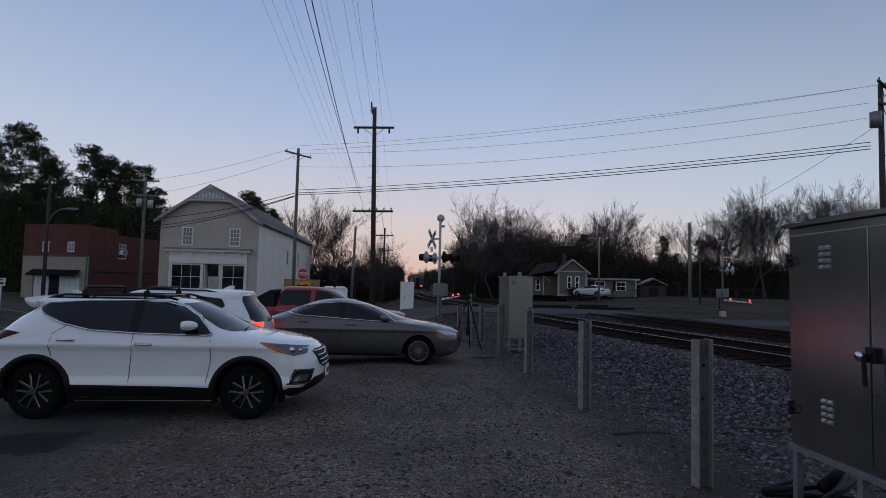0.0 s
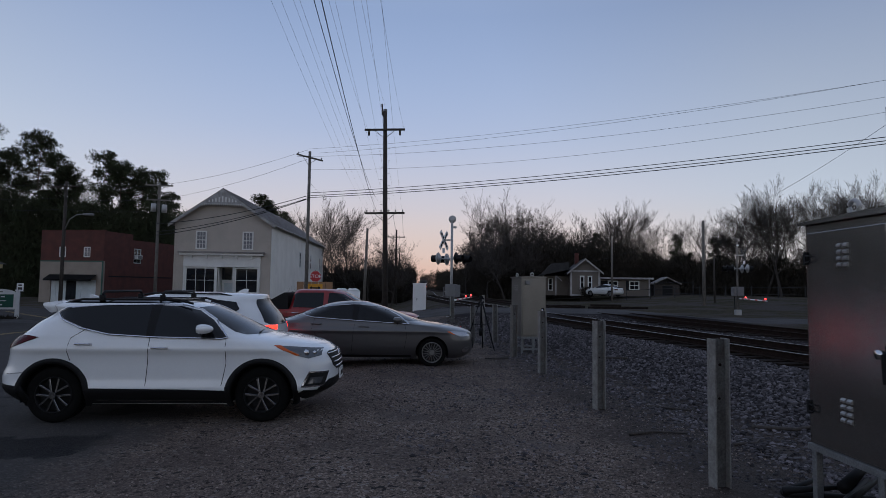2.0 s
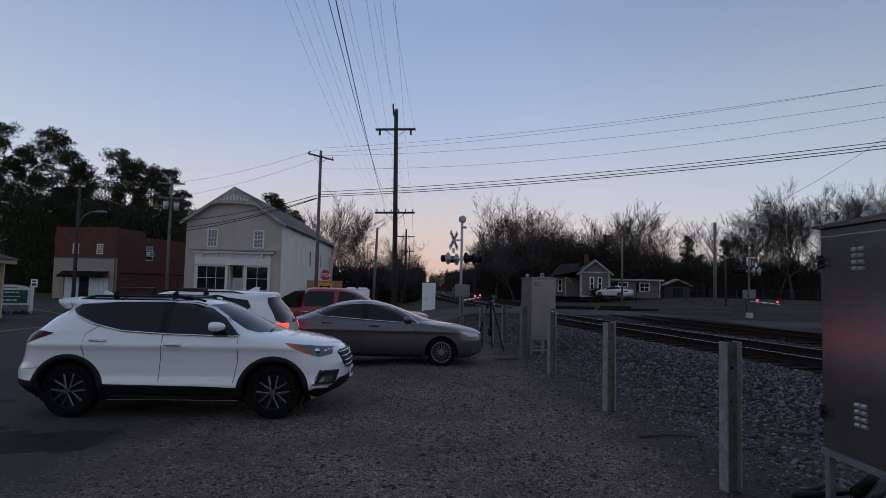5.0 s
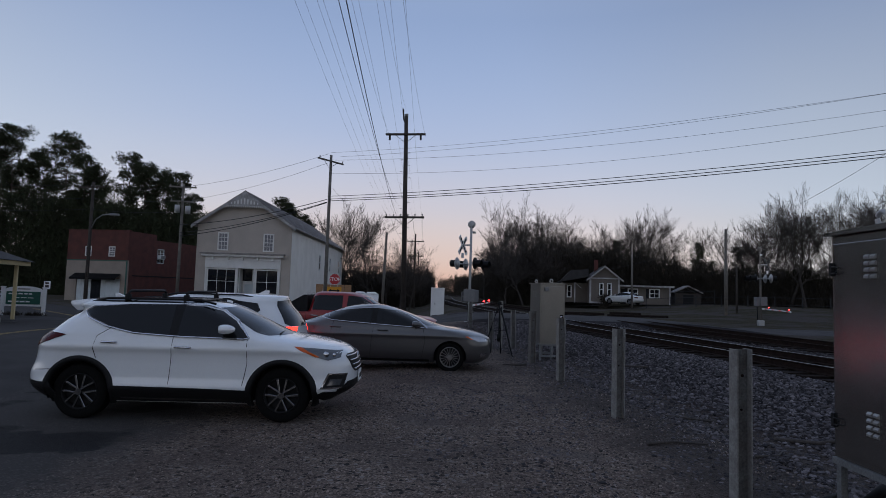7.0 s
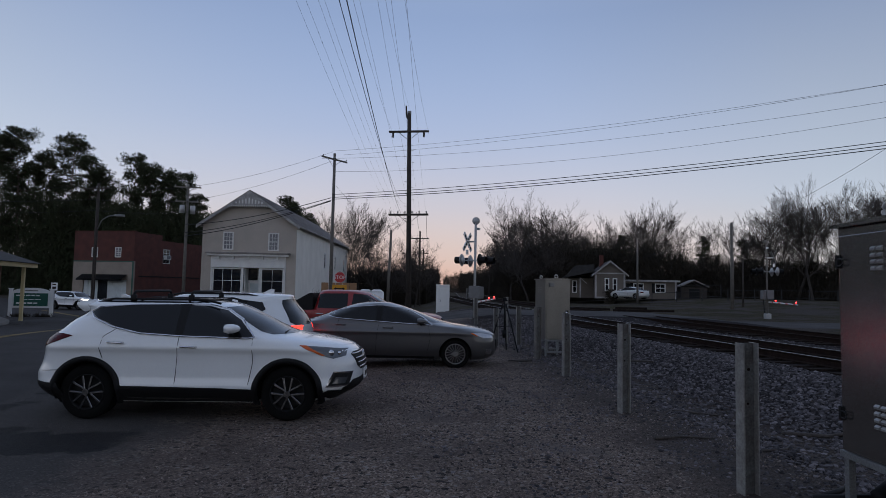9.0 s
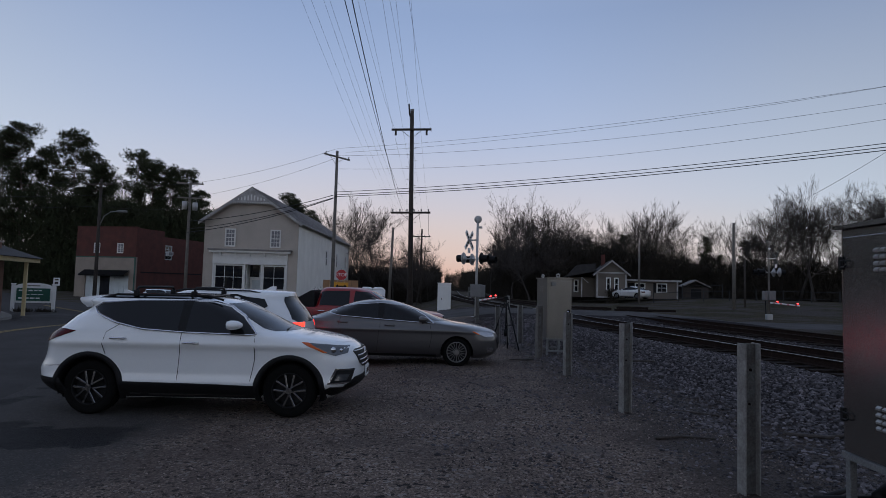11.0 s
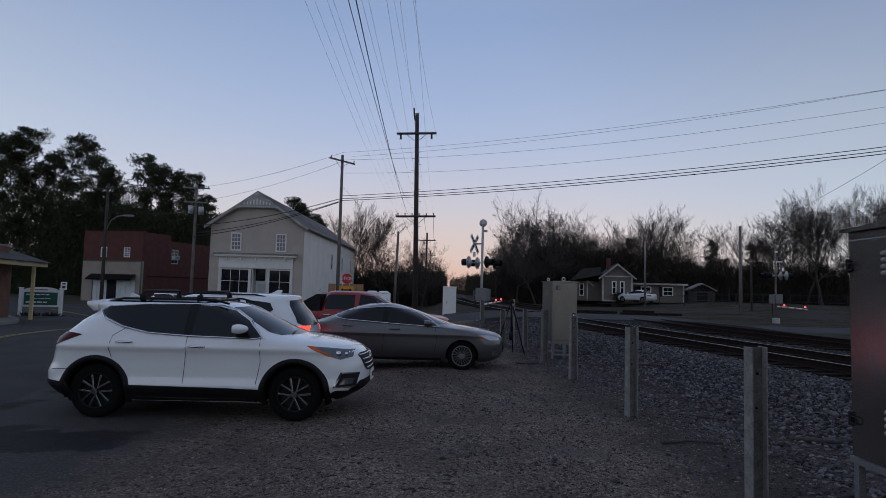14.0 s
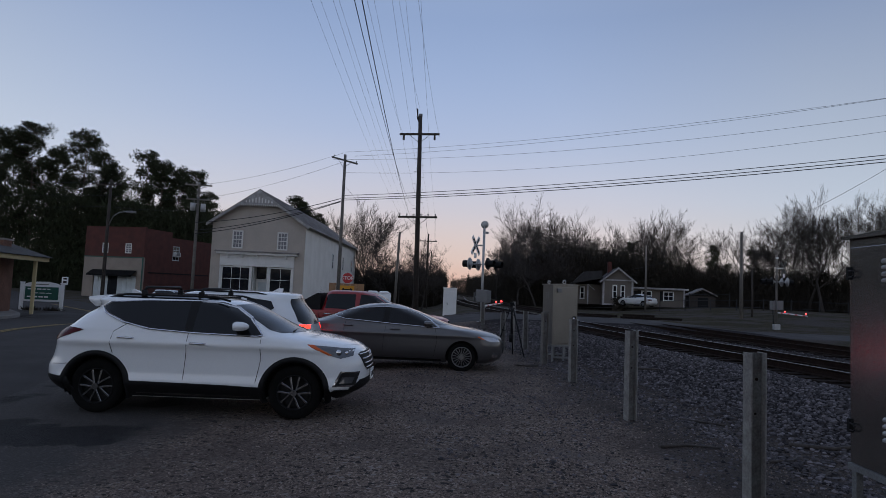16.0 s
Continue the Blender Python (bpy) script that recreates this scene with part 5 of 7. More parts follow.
# ---- stones: the ballast bank and the loose gravel of the lot ----
def stones(name, spots, sizes, material, label, seed):
    rng = np.random.default_rng(seed)
    b = bmesh.new()
    bmesh.ops.create_icosphere(b, subdivisions=1, radius=1.0)
    base_v = np.array([v.co[:] for v in b.verts])
    base_f = np.array([[v.index for v in f.verts] for f in b.faces])
    b.free()
    n = len(spots)
    nv = len(base_v)
    jit = rng.uniform(0.5, 1.35, (n, nv, 1))
    sc = sizes[:, None, None] * rng.uniform(0.6, 1.2, (n, 1, 3)) * np.array([1, 1, 0.75])
    v = base_v[None] * jit * sc
    th = rng.uniform(0, 2 * np.pi, n)
    c, s = np.cos(th)[:, None], np.sin(th)[:, None]
    x = v[..., 0] * c - v[..., 1] * s
    y = v[..., 0] * s + v[..., 1] * c
    v = np.stack([x, y, v[..., 2]], -1) + spots[:, None, :]
    f = base_f[None] + (np.arange(n) * nv)[:, None, None]
    me = bpy.data.meshes.new(name)
    me.from_pydata(v.reshape(-1, 3).tolist(), [], f.reshape(-1, 3).tolist())
    me.materials.append(material)
    return tagged(new(name, me), label, "gravel", kind="stuff")


def stone_material(name, dark, light):
    m = mat(name, dark, 0.95, 0.0, 0.3, 20.0, bump=0.3, bscale=90.0)
    n, l = m.node_tree.nodes, m.node_tree.links
    g = n.new("ShaderNodeNewGeometry")
    r = n.new("ShaderNodeValToRGB")
    r.color_ramp.elements[0].color, r.color_ramp.elements[1].color = (*dark, 1), (*light, 1)
    e = r.color_ramp.elements.new(0.75)
    e.color = (*[(a + b) / 2 * 0.9 for a, b in zip(dark, light)], 1)
    l.new(g.outputs["Random Per Island"], r.inputs[0])
    for link_ in list(n["Principled BSDF"].inputs["Base Color"].links):
        l.remove(link_)
    l.new(r.outputs[0], n["Principled BSDF"].inputs["Base Color"])
    return m


rng = np.random.default_rng(3)
pts, szs = [], []
while len(pts) < 54000:
    y = 4.5 + 38 * rng.random() ** 2.0
    d = rng.uniform(-4.9, -1.25) if rng.random() < 0.85 else rng.uniform(1.3, 3.2)
    if 28.6 < y < 37.2:
        continue
    if d < -4.0 and rng.random() < 0.5:
        continue
    x = track_x(y) + d / 0.98
    pts.append((x, y, ground_z(x, y) + rng.uniform(-0.008, 0.014)))
    szs.append(rng.uniform(0.014, 0.044) if abs(d + 3.1) < 1.9 else rng.uniform(0.014, 0.03))
while len(pts) < 66000:
    y = 3.6 + 22 * rng.random() ** 1.7
    d = -4.6 - 4.2 * rng.random() ** 1.9
    x = track_x(y) + d / 0.98
    if noise.noise((x * 0.8, y * 0.8, 5)) < -0.18:
        continue
    pts.append((x, y, ground_z(x, y) + 0.001))
    szs.append(0.007 + 0.025 * rng.random() ** 1.8)
stones("ballast", np.array(pts), np.array(szs), stone_material("ballast_stones", (0.017, 0.015, 0.017), (0.185, 0.166, 0.176)), "grey crushed stone ballast along the track", 11)
pts, szs = [], []
while len(pts) < 36000:
    y = 3.0 + 17 * rng.random() ** 1.8
    x = rng.uniform(-3.9, 3.6) + 0.6 * noise.noise((0, y * 0.9, 2))
    if x < -1.2 - 2.4 * rng.random() ** 0.5 or across(x, y) > -4.0 or noise.noise((x * 0.5, y * 0.5, 9)) < -0.25:
        continue
    pts.append((x, y, ground_z(x, y) + 0.002))
    szs.append(0.004 + 0.014 * rng.random() ** 2.0)
stones("loose_gravel", np.array(pts), np.array(szs), stone_material("loose_gravel_stones", (0.028, 0.021, 0.018), (0.34, 0.27, 0.235)), "small brown and grey stones on the lot", 12)

# ---- buildings ----
def siding(x0, x1, z0, z1, step=0.16, proud=0.022, bm=None):
    """Lapped boards on the plane y = 0, facing -y."""
    b = bm or bmesh.new()
    n = int(round((z1 - z0) / step))
    for i in range(n):
        za, zb = z0 + (z1 - z0) * i / n, z0 + (z1 - z0) * (i + 1) / n
        v = [b.verts.new(p) for p in ((x0, -proud, za), (x1, -proud, za), (x1, 0, zb), (x0, 0, zb), (x0, 0, za), (x1, 0, za))]
        b.faces.new((v[0], v[1], v[2], v[3]))
        b.faces.new((v[4], v[5], v[1], v[0]))
    bmesh.ops.remove_doubles(b, verts=b.verts[:], dist=0.0005)
    return b


def sash(parent, x0, x1, z0, z1, cols, rows, y=-0.03, glass=None, m=None, frame_mat=None, name="window"):
    """A window: casing, glass and muntins, on a wall facing -y of the parent."""
    f = 0.12
    bm = bmesh.new()
    for a in ((x0, x0 + f, z0, z1), (x1 - f, x1, z0, z1), (x0 + f, x1 - f, z1 - f, z1), (x0 + f, x1 - f, z0, z0 + f)):
        box(a[0], a[1], y - 0.05, y + 0.02, a[2], a[3], 0.0, bm)
    if m is not None:
        bm.transform(m)
    w = part(name, bm, frame_mat or M_TRIM, parent)
    g = box(x0 + f, x1 - f, y - 0.012, y + 0.01, z0 + f, z1 - f)
    if m is not None:
        g.transform(m)
    part("pane", g, glass or M_WINGLASS, w)
    for i in range(1, cols):
        x = x0 + f + (x1 - x0 - 2 * f) * i / cols
        q = box(x - 0.02, x + 0.02, y - 0.03, y - 0.014, z0 + f, z1 - f)
        part("muntin", q if m is None else (q.transform(m) or q), frame_mat or M_TRIM, w)
    for j in range(1, rows):
        z = z0 + f + (z1 - z0 - 2 * f) * j / rows
        h = 0.035 if j * 2 == rows else 0.02
        q = box(x0 + f, x1 - f, y - 0.032, y - 0.013, z - h, z + h)
        part("muntin", q if m is None else (q.transform(m) or q), frame_mat or M_TRIM, w)
    return w


def store():
    s = empty("store_building", pose(-17.0, 55.0, -0.8, 0, 0, 3.8), "old two-storey store with grey siding and white storefront", "building")
    W, D, E, P = 8.75, 31.5, 8.3, 11.3
    SX0, SX1, SZ = -7.85, -0.9, 4.15
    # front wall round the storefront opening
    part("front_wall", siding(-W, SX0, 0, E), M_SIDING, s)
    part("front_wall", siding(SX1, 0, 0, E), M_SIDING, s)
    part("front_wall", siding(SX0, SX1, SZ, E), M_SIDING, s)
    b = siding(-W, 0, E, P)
    for sg in (-1, 1):
        no = Vector((sg * (P - E), 0, W / 2)).normalized()
        bmesh.ops.bisect_plane(b, geom=b.verts[:] + b.edges[:] + b.faces[:], plane_co=(-W / 2, 0, P), plane_no=no, clear_outer=True)
    part("gable_wall", b, M_SIDING, s)
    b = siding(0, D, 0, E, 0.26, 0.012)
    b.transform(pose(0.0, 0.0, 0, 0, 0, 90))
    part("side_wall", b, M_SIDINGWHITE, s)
    part("side_wall", box(-W, -W + 0.2, 0.05, D, 0, E), M_SIDING, s)
    part("rear_wall", box(-W + 0.2, 0, D - 0.2, D, 0, E), M_SIDING, s)
    part("floor_slab", box(-W + 0.2, -0.05, 0.1, D - 0.2, 0.0, 0.25), M_KERB, s)
    part("corner_board", box(-0.14, 0.02, -0.05, 0.0, 0, E), M_SIDING, s)
    part("corner_board", box(-W - 0.02, -W + 0.14, -0.05, 0.0, 0, E), M_SIDING, s)
    # tin roof with raised seams and a fringed bargeboard at the peak
    ov = 0.45
    for sg in (-1, 1):
        rf = bmesh.new()
        run = W / 2 + ov
        drop = (P - E) / (W / 2) * run
        a = [(-W / 2, P + 0.08), (-W / 2 + sg * run, P + 0.08 - drop), (-W / 2 + sg * run, P - 0.02 - drop), (-W / 2, P - 0.02)]
        prism(a, -0.55, D + 0.3, rf)
        roof = part("roof", rf, M_ROOFTIN, s)
        for k in range(0, 40):
            y = -0.5 + k * 0.8
            part("roof_seam", tube([(-W / 2, y, P + 0.1), (-W / 2 + sg * run, y, P + 0.1 - drop)], 0.025, 4), M_ROOFTIN, roof)
        bb = bmesh.new()
        prism([(-W / 2, P + 0.02), (-W / 2 + sg * run, P + 0.02 - drop), (-W / 2 + sg * run, P - 0.24 - drop), (-W / 2, P - 0.24)], -0.62, -0.56, bb)
        part("bargeboard", bb, M_TRIMGREY, s)
    pk = part("peak_panel", prism([(-W / 2, P - 0.1), (-W / 2 + 1.9, P - 1.36), (-W / 2 - 1.9, P - 1.36)], -0.60, -0.54), M_TRIMGREY, s)
    for i in range(22):
        x = -W / 2 - 1.8 + 3.6 * i / 21
        part("fringe_tooth", prism([(x - 0.06, P - 1.36), (x + 0.06, P - 1.36), (x, P - 1.56)], -0.60, -0.56), M_TRIM, pk)
    for i in range(9):
        x = -W / 2 - 1.2 + 2.4 * i / 8
        h = 0.55 * (1 - abs(x + W / 2) / 1.7)
        part("peak_slat", box(x - 0.06, x + 0.06, -0.63, -0.605, P - 1.2, P - 1.2 + max(0.08, h)), M_TRIM, pk)
    # upper windows
    sash(s, -6.85, -5.85, 5.78, 7.48, 3, 4, glass=M_WINPALE)
    sash(s, -2.62, -1.62, 5.76, 7.46, 3, 4, glass=M_WINPALE)
    # side windows
    for y in (13.5, 20.5, 27.5):
        sash(s, y, y + 0.9, 4.6, 6.4, 1, 2, m=pose(0, 0, 0, 0, 0, 90), glass=M_WINGLASS)
    # cornice and storefront
    co = part("cornice", box(SX0 - 0.3, SX1 + 0.3, -0.50, -0.03, 5.22, 5.42, 0.03), M_TRIM, s)
    part("cornice_top", box(SX0 - 0.4, SX1 + 0.4, -0.60, -0.03, 5.42, 5.56, 0.02), M_ROOFTIN, co)
    part("frieze", box(SX0, SX1, -0.18, -0.03, 4.15, 5.22, 0.01), M_TRIM, co)
    for i in range(5):
        x = SX0 + 0.75 + (SX1 - SX0 - 1.5) * i / 4
        part("bracket", box(x - 0.09, x + 0.09, -0.42, -0.18, 4.90, 5.22, 0.03), M_TRIM, co)
    for x in (SX0 + 0.08, SX0 + 2.98, SX1 - 2.38, SX1 - 0.08):
        part("storefront_post", box(x - 0.075, x + 0.075, -0.14, 0.10, 0, 4.15, 0.02), M_TRIM, s)
    for x0, x1, cols in ((SX0 + 0.16, SX0 + 2.90, 3), (SX1 - 2.30, SX1 - 0.16, 2)):
        sash(s, x0, x1, 0.7, 4.12, cols, 3, y=0.0)
        part("stall_riser", box(x0, x1, -0.04, 0.04, 0, 0.69), M_TRIM, s)
    # recessed entry
    ex0, ex1 = SX0 + 3.06, SX1 - 2.46
    part("entry_side", box(ex0 + 0.02, ex0 + 0.10, 0.1, 1.0, 0.25, 4.1), M_TRIM, s)
    door = part("door", box(ex0 + 0.12, ex1 - 0.08, 1.0, 1.08, 0.25, 2.9), M_TRIM, s)
    part("door_pane", box(ex0 + 0.32, ex1 - 0.28, 0.985, 1.0, 1.1, 2.7), M_PALE, door)
    part("transom", box(ex0 + 0.12, ex1 - 0.08, 1.0, 1.05, 3.0, 4.1), M_WINGLASS, s)
    part("transom_bar", box((ex0 + ex1) / 2 + 0.30, (ex0 + ex1) / 2 + 0.38, 0.97, 0.998, 3.0, 4.1), M_TRIM, s)
    part("transom_rail", box(ex0 + 0.12, ex1 - 0.08, 0.94, 1.1, 2.9, 3.0), M_TRIM, s)


M_TRIMGREY = mat("weathered_white_wood", (0.42, 0.41, 0.40), 0.8, 0.0, 0.25, 1.5, bump=0.2, bscale=20.0, color2=(0.27, 0.255, 0.25))


def brick_wall(x0, x1, z0, z1, holes, thick=0.3):
    """A wall on y = 0 facing -y with rectangular openings."""
    b = bmesh.new()
    xs = sorted({x0, x1, *[h[0] for h in holes], *[h[1] for h in holes]})
    zs = sorted({z0, z1, *[h[2] for h in holes], *[h[3] for h in holes]})
    for xa, xb in zip(xs, xs[1:]):
        for za, zb in zip(zs, zs[1:]):
            cx, cz = (xa + xb) / 2, (za + zb) / 2
            if not any(h[0] < cx < h[1] and h[2] < cz < h[3] for h in holes):
                box(xa, xb, 0, thick, za, zb, 0.0, b)
    bmesh.ops.remove_doubles(b, verts=b.verts[:], dist=0.001)
    return b


def brick_store():
    s = empty("brick_store", pose(-43.9, 74.0, -1.0, 0, 0, -8.5), "two-storey red brick store with stained stucco shopfront", "building")
    W, H = 9.0, 9.3
    up = [(-2.9, -1.9, 5.95, 7.25), (-6.4, -5.4, 5.95, 7.25)]
    part("front_wall", brick_wall(-W, 0, 5.5, H, up), M_BRICK, s)
    for h in up:
        sash(s, *h, 2, 4, y=0.1, glass=M_WINPALE)
    part("shopfront", brick_wall(-W, 0, 0, 5.48, [(-7.4, -0.9, 0.25, 3.1)]), M_STUCCO, s)
    part("shopfront_border", box(-0.16, 0.03, -0.05, -0.005, 0, 5.5), M_GREEN, s)
    part("shopfront_border", box(-W, -0.16, -0.05, -0.005, 5.36, 5.5), M_GREEN, s)
    for i in range(9):
        x = -7.38 + 0.72 * i
        part("window_panel", box(x, x + 0.68, 0.12, 0.18, 0.26, 3.08), M_PALE if i not in (3, 4) else M_WINGLASS, s)
    aw = bmesh.new()
    v = [aw.verts.new(p) for p in ((-7.6, -0.01, 3.75), (-0.8, -0.01, 3.75), (-0.8, -1.0, 3.15), (-7.6, -1.0, 3.15), (-7.6, -1.0, 2.95), (-0.8, -1.0, 2.95))]
    aw.faces.new((v[0], v[3], v[2], v[1]))
    aw.faces.new((v[3], v[4], v[5], v[2]))
    bmesh.ops.solidify(aw, geom=aw.faces[:], thickness=0.05)
    part("awning", aw, M_BLACK, s)
    side = brick_wall(0.3, 16.0, 0, H - 0.8, [(5.6, 7.1, 5.4, 7.4)])
    side.transform(pose(0, 0, 0, 0, 0, 90))
    part("side_wall", side, M_BRICK, s)
    st = brick_wall(0.0, 5.0, H - 0.8, H - 0.05, [])
    st.transform(pose(0, 0.3, 0, 0, 0, 90))
    part("side_parapet", st, M_BRICK, s)
    part("side_wall", box(-W, -W + 0.3, 0.3, 16, 0, H - 0.8), M_BRICK, s)
    part("rear_wall", box(-W + 0.3, -0.3, 15.7, 16, 0, H - 0.8), M_BRICK, s)
    part("roof", box(-W + 0.3, -0.3, 0.3, 15.7, H - 1.3, H - 1.1), M_ROOFDARK, s)
    part("parapet_cap", box(-W - 0.03, 0.04, -0.04, 0.34, H, H + 0.09), M_BRICK, s)
    m = pose(0, 0, 0, 0, 0, 90)
    w = sash(s, 5.6, 7.1, 5.4, 7.4, 2, 4, y=0.1, m=m, frame_mat=M_PALE)
    ac = box(5.85, 6.85, -0.35, 0.1, 6.0, 6.55, 0.02)
    ac.transform(m)
    unit = part("air_conditioner", ac, M_SIGNWHITE, s)
    gr = box(5.95, 6.75, -0.36, -0.352, 6.05, 6.5)
    gr.transform(m)
    part("grille", gr, M_GALV, unit)
    ln = box(1.0, 14.0, -0.05, -0.005, 3.5, 3.65)
    ln.transform(m)
    part("pipe_run", ln, M_BLACK, s)


def porch_building():
    s = empty("porch_building", pose(-26.7, 30.8, -0.45, 0, 0, 20) @ Matrix.Diagonal((1, 1, 1.30, 1)), "low brick building with cream posts and porch roof", "building")
    part("wall", box(-9, -1.6, 1.8, 7.0, -0.4, 2.55), M_BRICKTAN, s)
    part("window_panel", box(-4.2, -2.6, 1.74, 1.80, 0.9, 2.1), M_WINGLASS, s)
    part("porch_roof", box(-9, 0.35, -0.35, 0.0, 2.35, 2.55, 0.01), M_CREAM, s)
    part("porch_roof", box(0.05, 0.35, 0.0, 7.2, 2.35, 2.55, 0.01), M_CREAM, s)
    rf = bmesh.new()
    v = [rf.verts.new(p) for p in ((-9.5, -0.5, 2.56), (0.55, -0.5, 2.56), (0.55, 7.4, 2.56), (-9.5, 7.4, 2.56), (-9.5, 3.4, 3.8), (-3.4, 3.4, 3.8))]
    for f in ((0, 1, 5, 4), (1, 2, 5), (2, 3, 4, 5), (0, 4, 3), (3, 2, 1, 0)):
        rf.faces.new([v[i] for i in f])
    bmesh.ops.recalc_face_normals(rf, faces=rf.faces[:])
    part("roof", rf, M_ROOFDARK, s)
    for x in (0.0, -2.4, -5.0):
        part("post", box(x - 0.09, x + 0.09, -0.22, -0.04, -0.32, 2.35, 0.01), M_CREAM, s)
    part("post", box(-0.09, 0.09, 5.8, 6.0, -0.32, 2.35, 0.01), M_CREAM, s)
    ch = part("chimney", box(-1.75, -0.65, 2.6, 3.8, 2.6, 3.2), M_BRICKTAN, s)
    part("chimney_cap", box(-1.82, -0.58, 2.53, 3.87, 3.202, 3.28), M_KERB, ch)
    part("porch_floor", box(-9, -1.0, 0.2, 1.8, -0.5, -0.12), M_KERB, s)


def green_sign():
    s = empty("notice_sign", pose(-31.7, 41.0, -0.78, 0, 0, 18), "green and white notice board between white posts", "sign")
    for x in (-1.28, 1.28):
        p = part("post", box(x - 0.1, x + 0.1, -0.1, 0.1, -0.1, 1.92, 0.01), M_PAINTWHITE, s)
        part("post_cap", box(x - 0.13, x + 0.13, -0.13, 0.13, 1.922, 1.99), M_PAINTWHITE, p)
    fr = [(-1.18, 0.62)] + [(1.18, 0.62), (1.18, 1.74)] + [(1.18 * math.cos(a), 1.74 + 0.30 * math.sin(a)) for a in np.linspace(0.1, math.pi - 0.1, 11)] + [(-1.18, 1.74)]
    part("frame", prism(fr, -0.04, 0.04), M_PAINTWHITE, s)
    bd = part("green_panel", box(-1.06, 1.06, -0.06, -0.042, 0.76, 1.66), M_SIGNGREEN, s)
    rs = random.Random(4)
    for z, h, wds in ((1.50, 0.08, 5), (1.22, 0.05, 3), (0.95, 0.10, 4)):
        x = -0.92 if z != 1.22 else -0.5
        for i in range(wds):
            w = rs.uniform(0.2, 0.38)
            part("lettering_bar", box(x, x + w, -0.066, -0.061, z - h / 2, z + h / 2), M_SIGNWHITE, bd)
            x += w + 0.07
    part("crest_bar", box(-0.4, 0.4, -0.052, -0.042, 1.80, 1.88), M_KERB, s)
    small = empty("street_sign", pose(-32.6, 44.5, -0.80, 0, 0, 15), "small white street sign on a thin post", "road sign")
    part("sign_post", box(-0.03, 0.03, -0.03, 0.03, 0, 2.3), M_GALV, small)
    pl = part("plate", box(-0.23, 0.23, -0.05, -0.035, 1.85, 2.45, 0.005), M_SIGNWHITE, small)
    part("lettering_bar", box(-0.13, 0.13, -0.056, -0.051, 2.25, 2.36), M_STEEL, pl)
    part("lettering_bar", box(-0.13, 0.13, -0.056, -0.051, 1.95, 2.15), M_STEEL, pl)


def far_house():
    s = empty("bungalow", pose(14.45, 75.0, 0.95, 0, 0, -6), "small tan bungalow with white gable trim and dark roof", "house")
    W, D, E, P = 3.6, 11.0, 3.1, 4.55
    part("front_wall", prism([(0, 0), (W, 0), (W, E), (W / 2, P), (0, E)], 0, 0.2), M_HOUSE, s)
    part("side_wall", box(0, 0.2, 0.2, D, 0, E), M_HOUSE, s)
    part("side_wall", box(W - 0.2, W, 0.2, D, 0, E), M_HOUSE, s)
    part("rear_wall", box(0.2, W - 0.2, D - 0.2, D, 0, E), M_HOUSE, s)
    for sg in (-1, 1):
        run = W / 2 + 0.4
        drop = (P - E) / (W / 2) * run
        roof = part("roof", prism([(W / 2, P + 0.12), (W / 2 + sg * run, P + 0.12 - drop), (W / 2 + sg * run, P - drop), (W / 2, P)], -0.4, D), M_ROOFDARK, s)
        part("bargeboard", prism([(W / 2, P + 0.10), (W / 2 + sg * run, P + 0.10 - drop), (W / 2 + sg * run, P - 0.12 - drop), (W / 2, P - 0.12)], -0.46, -0.405), M_TRIMGREY, roof)
    part("gable_beam", box(0, W, -0.06, -0.005, E - 0.1, E + 0.06), M_TRIMGREY, s)
    part("corner_board", box(-0.02, 0.20, -0.05, -0.005, 0, E - 0.1), M_TRIMGREY, s)
    part("corner_board", box(W - 0.2, W + 0.02, -0.05, -0.005, 0, E - 0.1), M_TRIMGREY, s)
    part("skirt_board", box(0.2, W - 0.2, -0.05, -0.005, 0.0, 0.2), M_TRIMGREY, s)
    for x in (1.15, 2.1):
        sash(s, x, x + 0.55, 0.9, 2.5, 1, 2)
    # wing with a porch to the other side
    part("porch_wing", box(-3.2, 0.0, 3.0, D, 0, 2.5), M_HOUSE, s)
    part("porch_roof", prism([(-3.7, 2.5), (0.1, 3.3), (0.1, 3.45), (-3.7, 2.65)], 1.0, D), M_ROOFDARK, s)
    part("hall_roof", prism([(-3.4, 2.7), (0.3, 2.7), (0.3, 4.4), (-2.0, 4.2)], 5.0, D), M_ROOFDARK, s)
    for x in (-3.3, -1.7):
        part("porch_post", box(x - 0.07, x + 0.07, 1.2, 1.35, 0, 2.5), M_TRIMGREY, s)
    sash(s, -2.6, -2.0, 0.6, 2.2, 1, 2, y=2.95)
    part("porch_rail", tube([(-1.7, 1.2, 2.5), (-0.9, 1.2, 1.8)], 0.05, 6), M_TRIMGREY, s)
    ch = part("chimney", box(1.0, 1.5, 5.0, 5.5, 3.5, 5.6), M_BRICK, s)
    # second, lower building
    t = empty("long_cottage", pose(18.9, 79.0, 0.95, 0, 0, -4), "low pale cottage with paired windows", "house")
    part("wall", box(0, 6.6, 0, 5, 0, 2.2), M_HOUSE, t)
    part("roof", prism([(-0.3, 2.22), (6.9, 2.22), (6.9, 2.40), (-0.3, 2.40)], -0.5, 5.3), M_ROOFDARK, t)
    part("fascia", box(-0.3, 6.9, -0.56, -0.505, 2.2, 2.42), M_TRIMGREY, t)
    for x in (1.2, 3.9):
        sash(t, x, x + 1.3, 0.8, 2.0, 2, 2)
        part("shutter", box(x - 0.4, x - 0.05, -0.06, -0.02, 0.8, 2.0), M_BLACK, t)
    part("door", box(0.3, 1.0, -0.06, -0.01, 0, 1.95), M_BLACK, t)
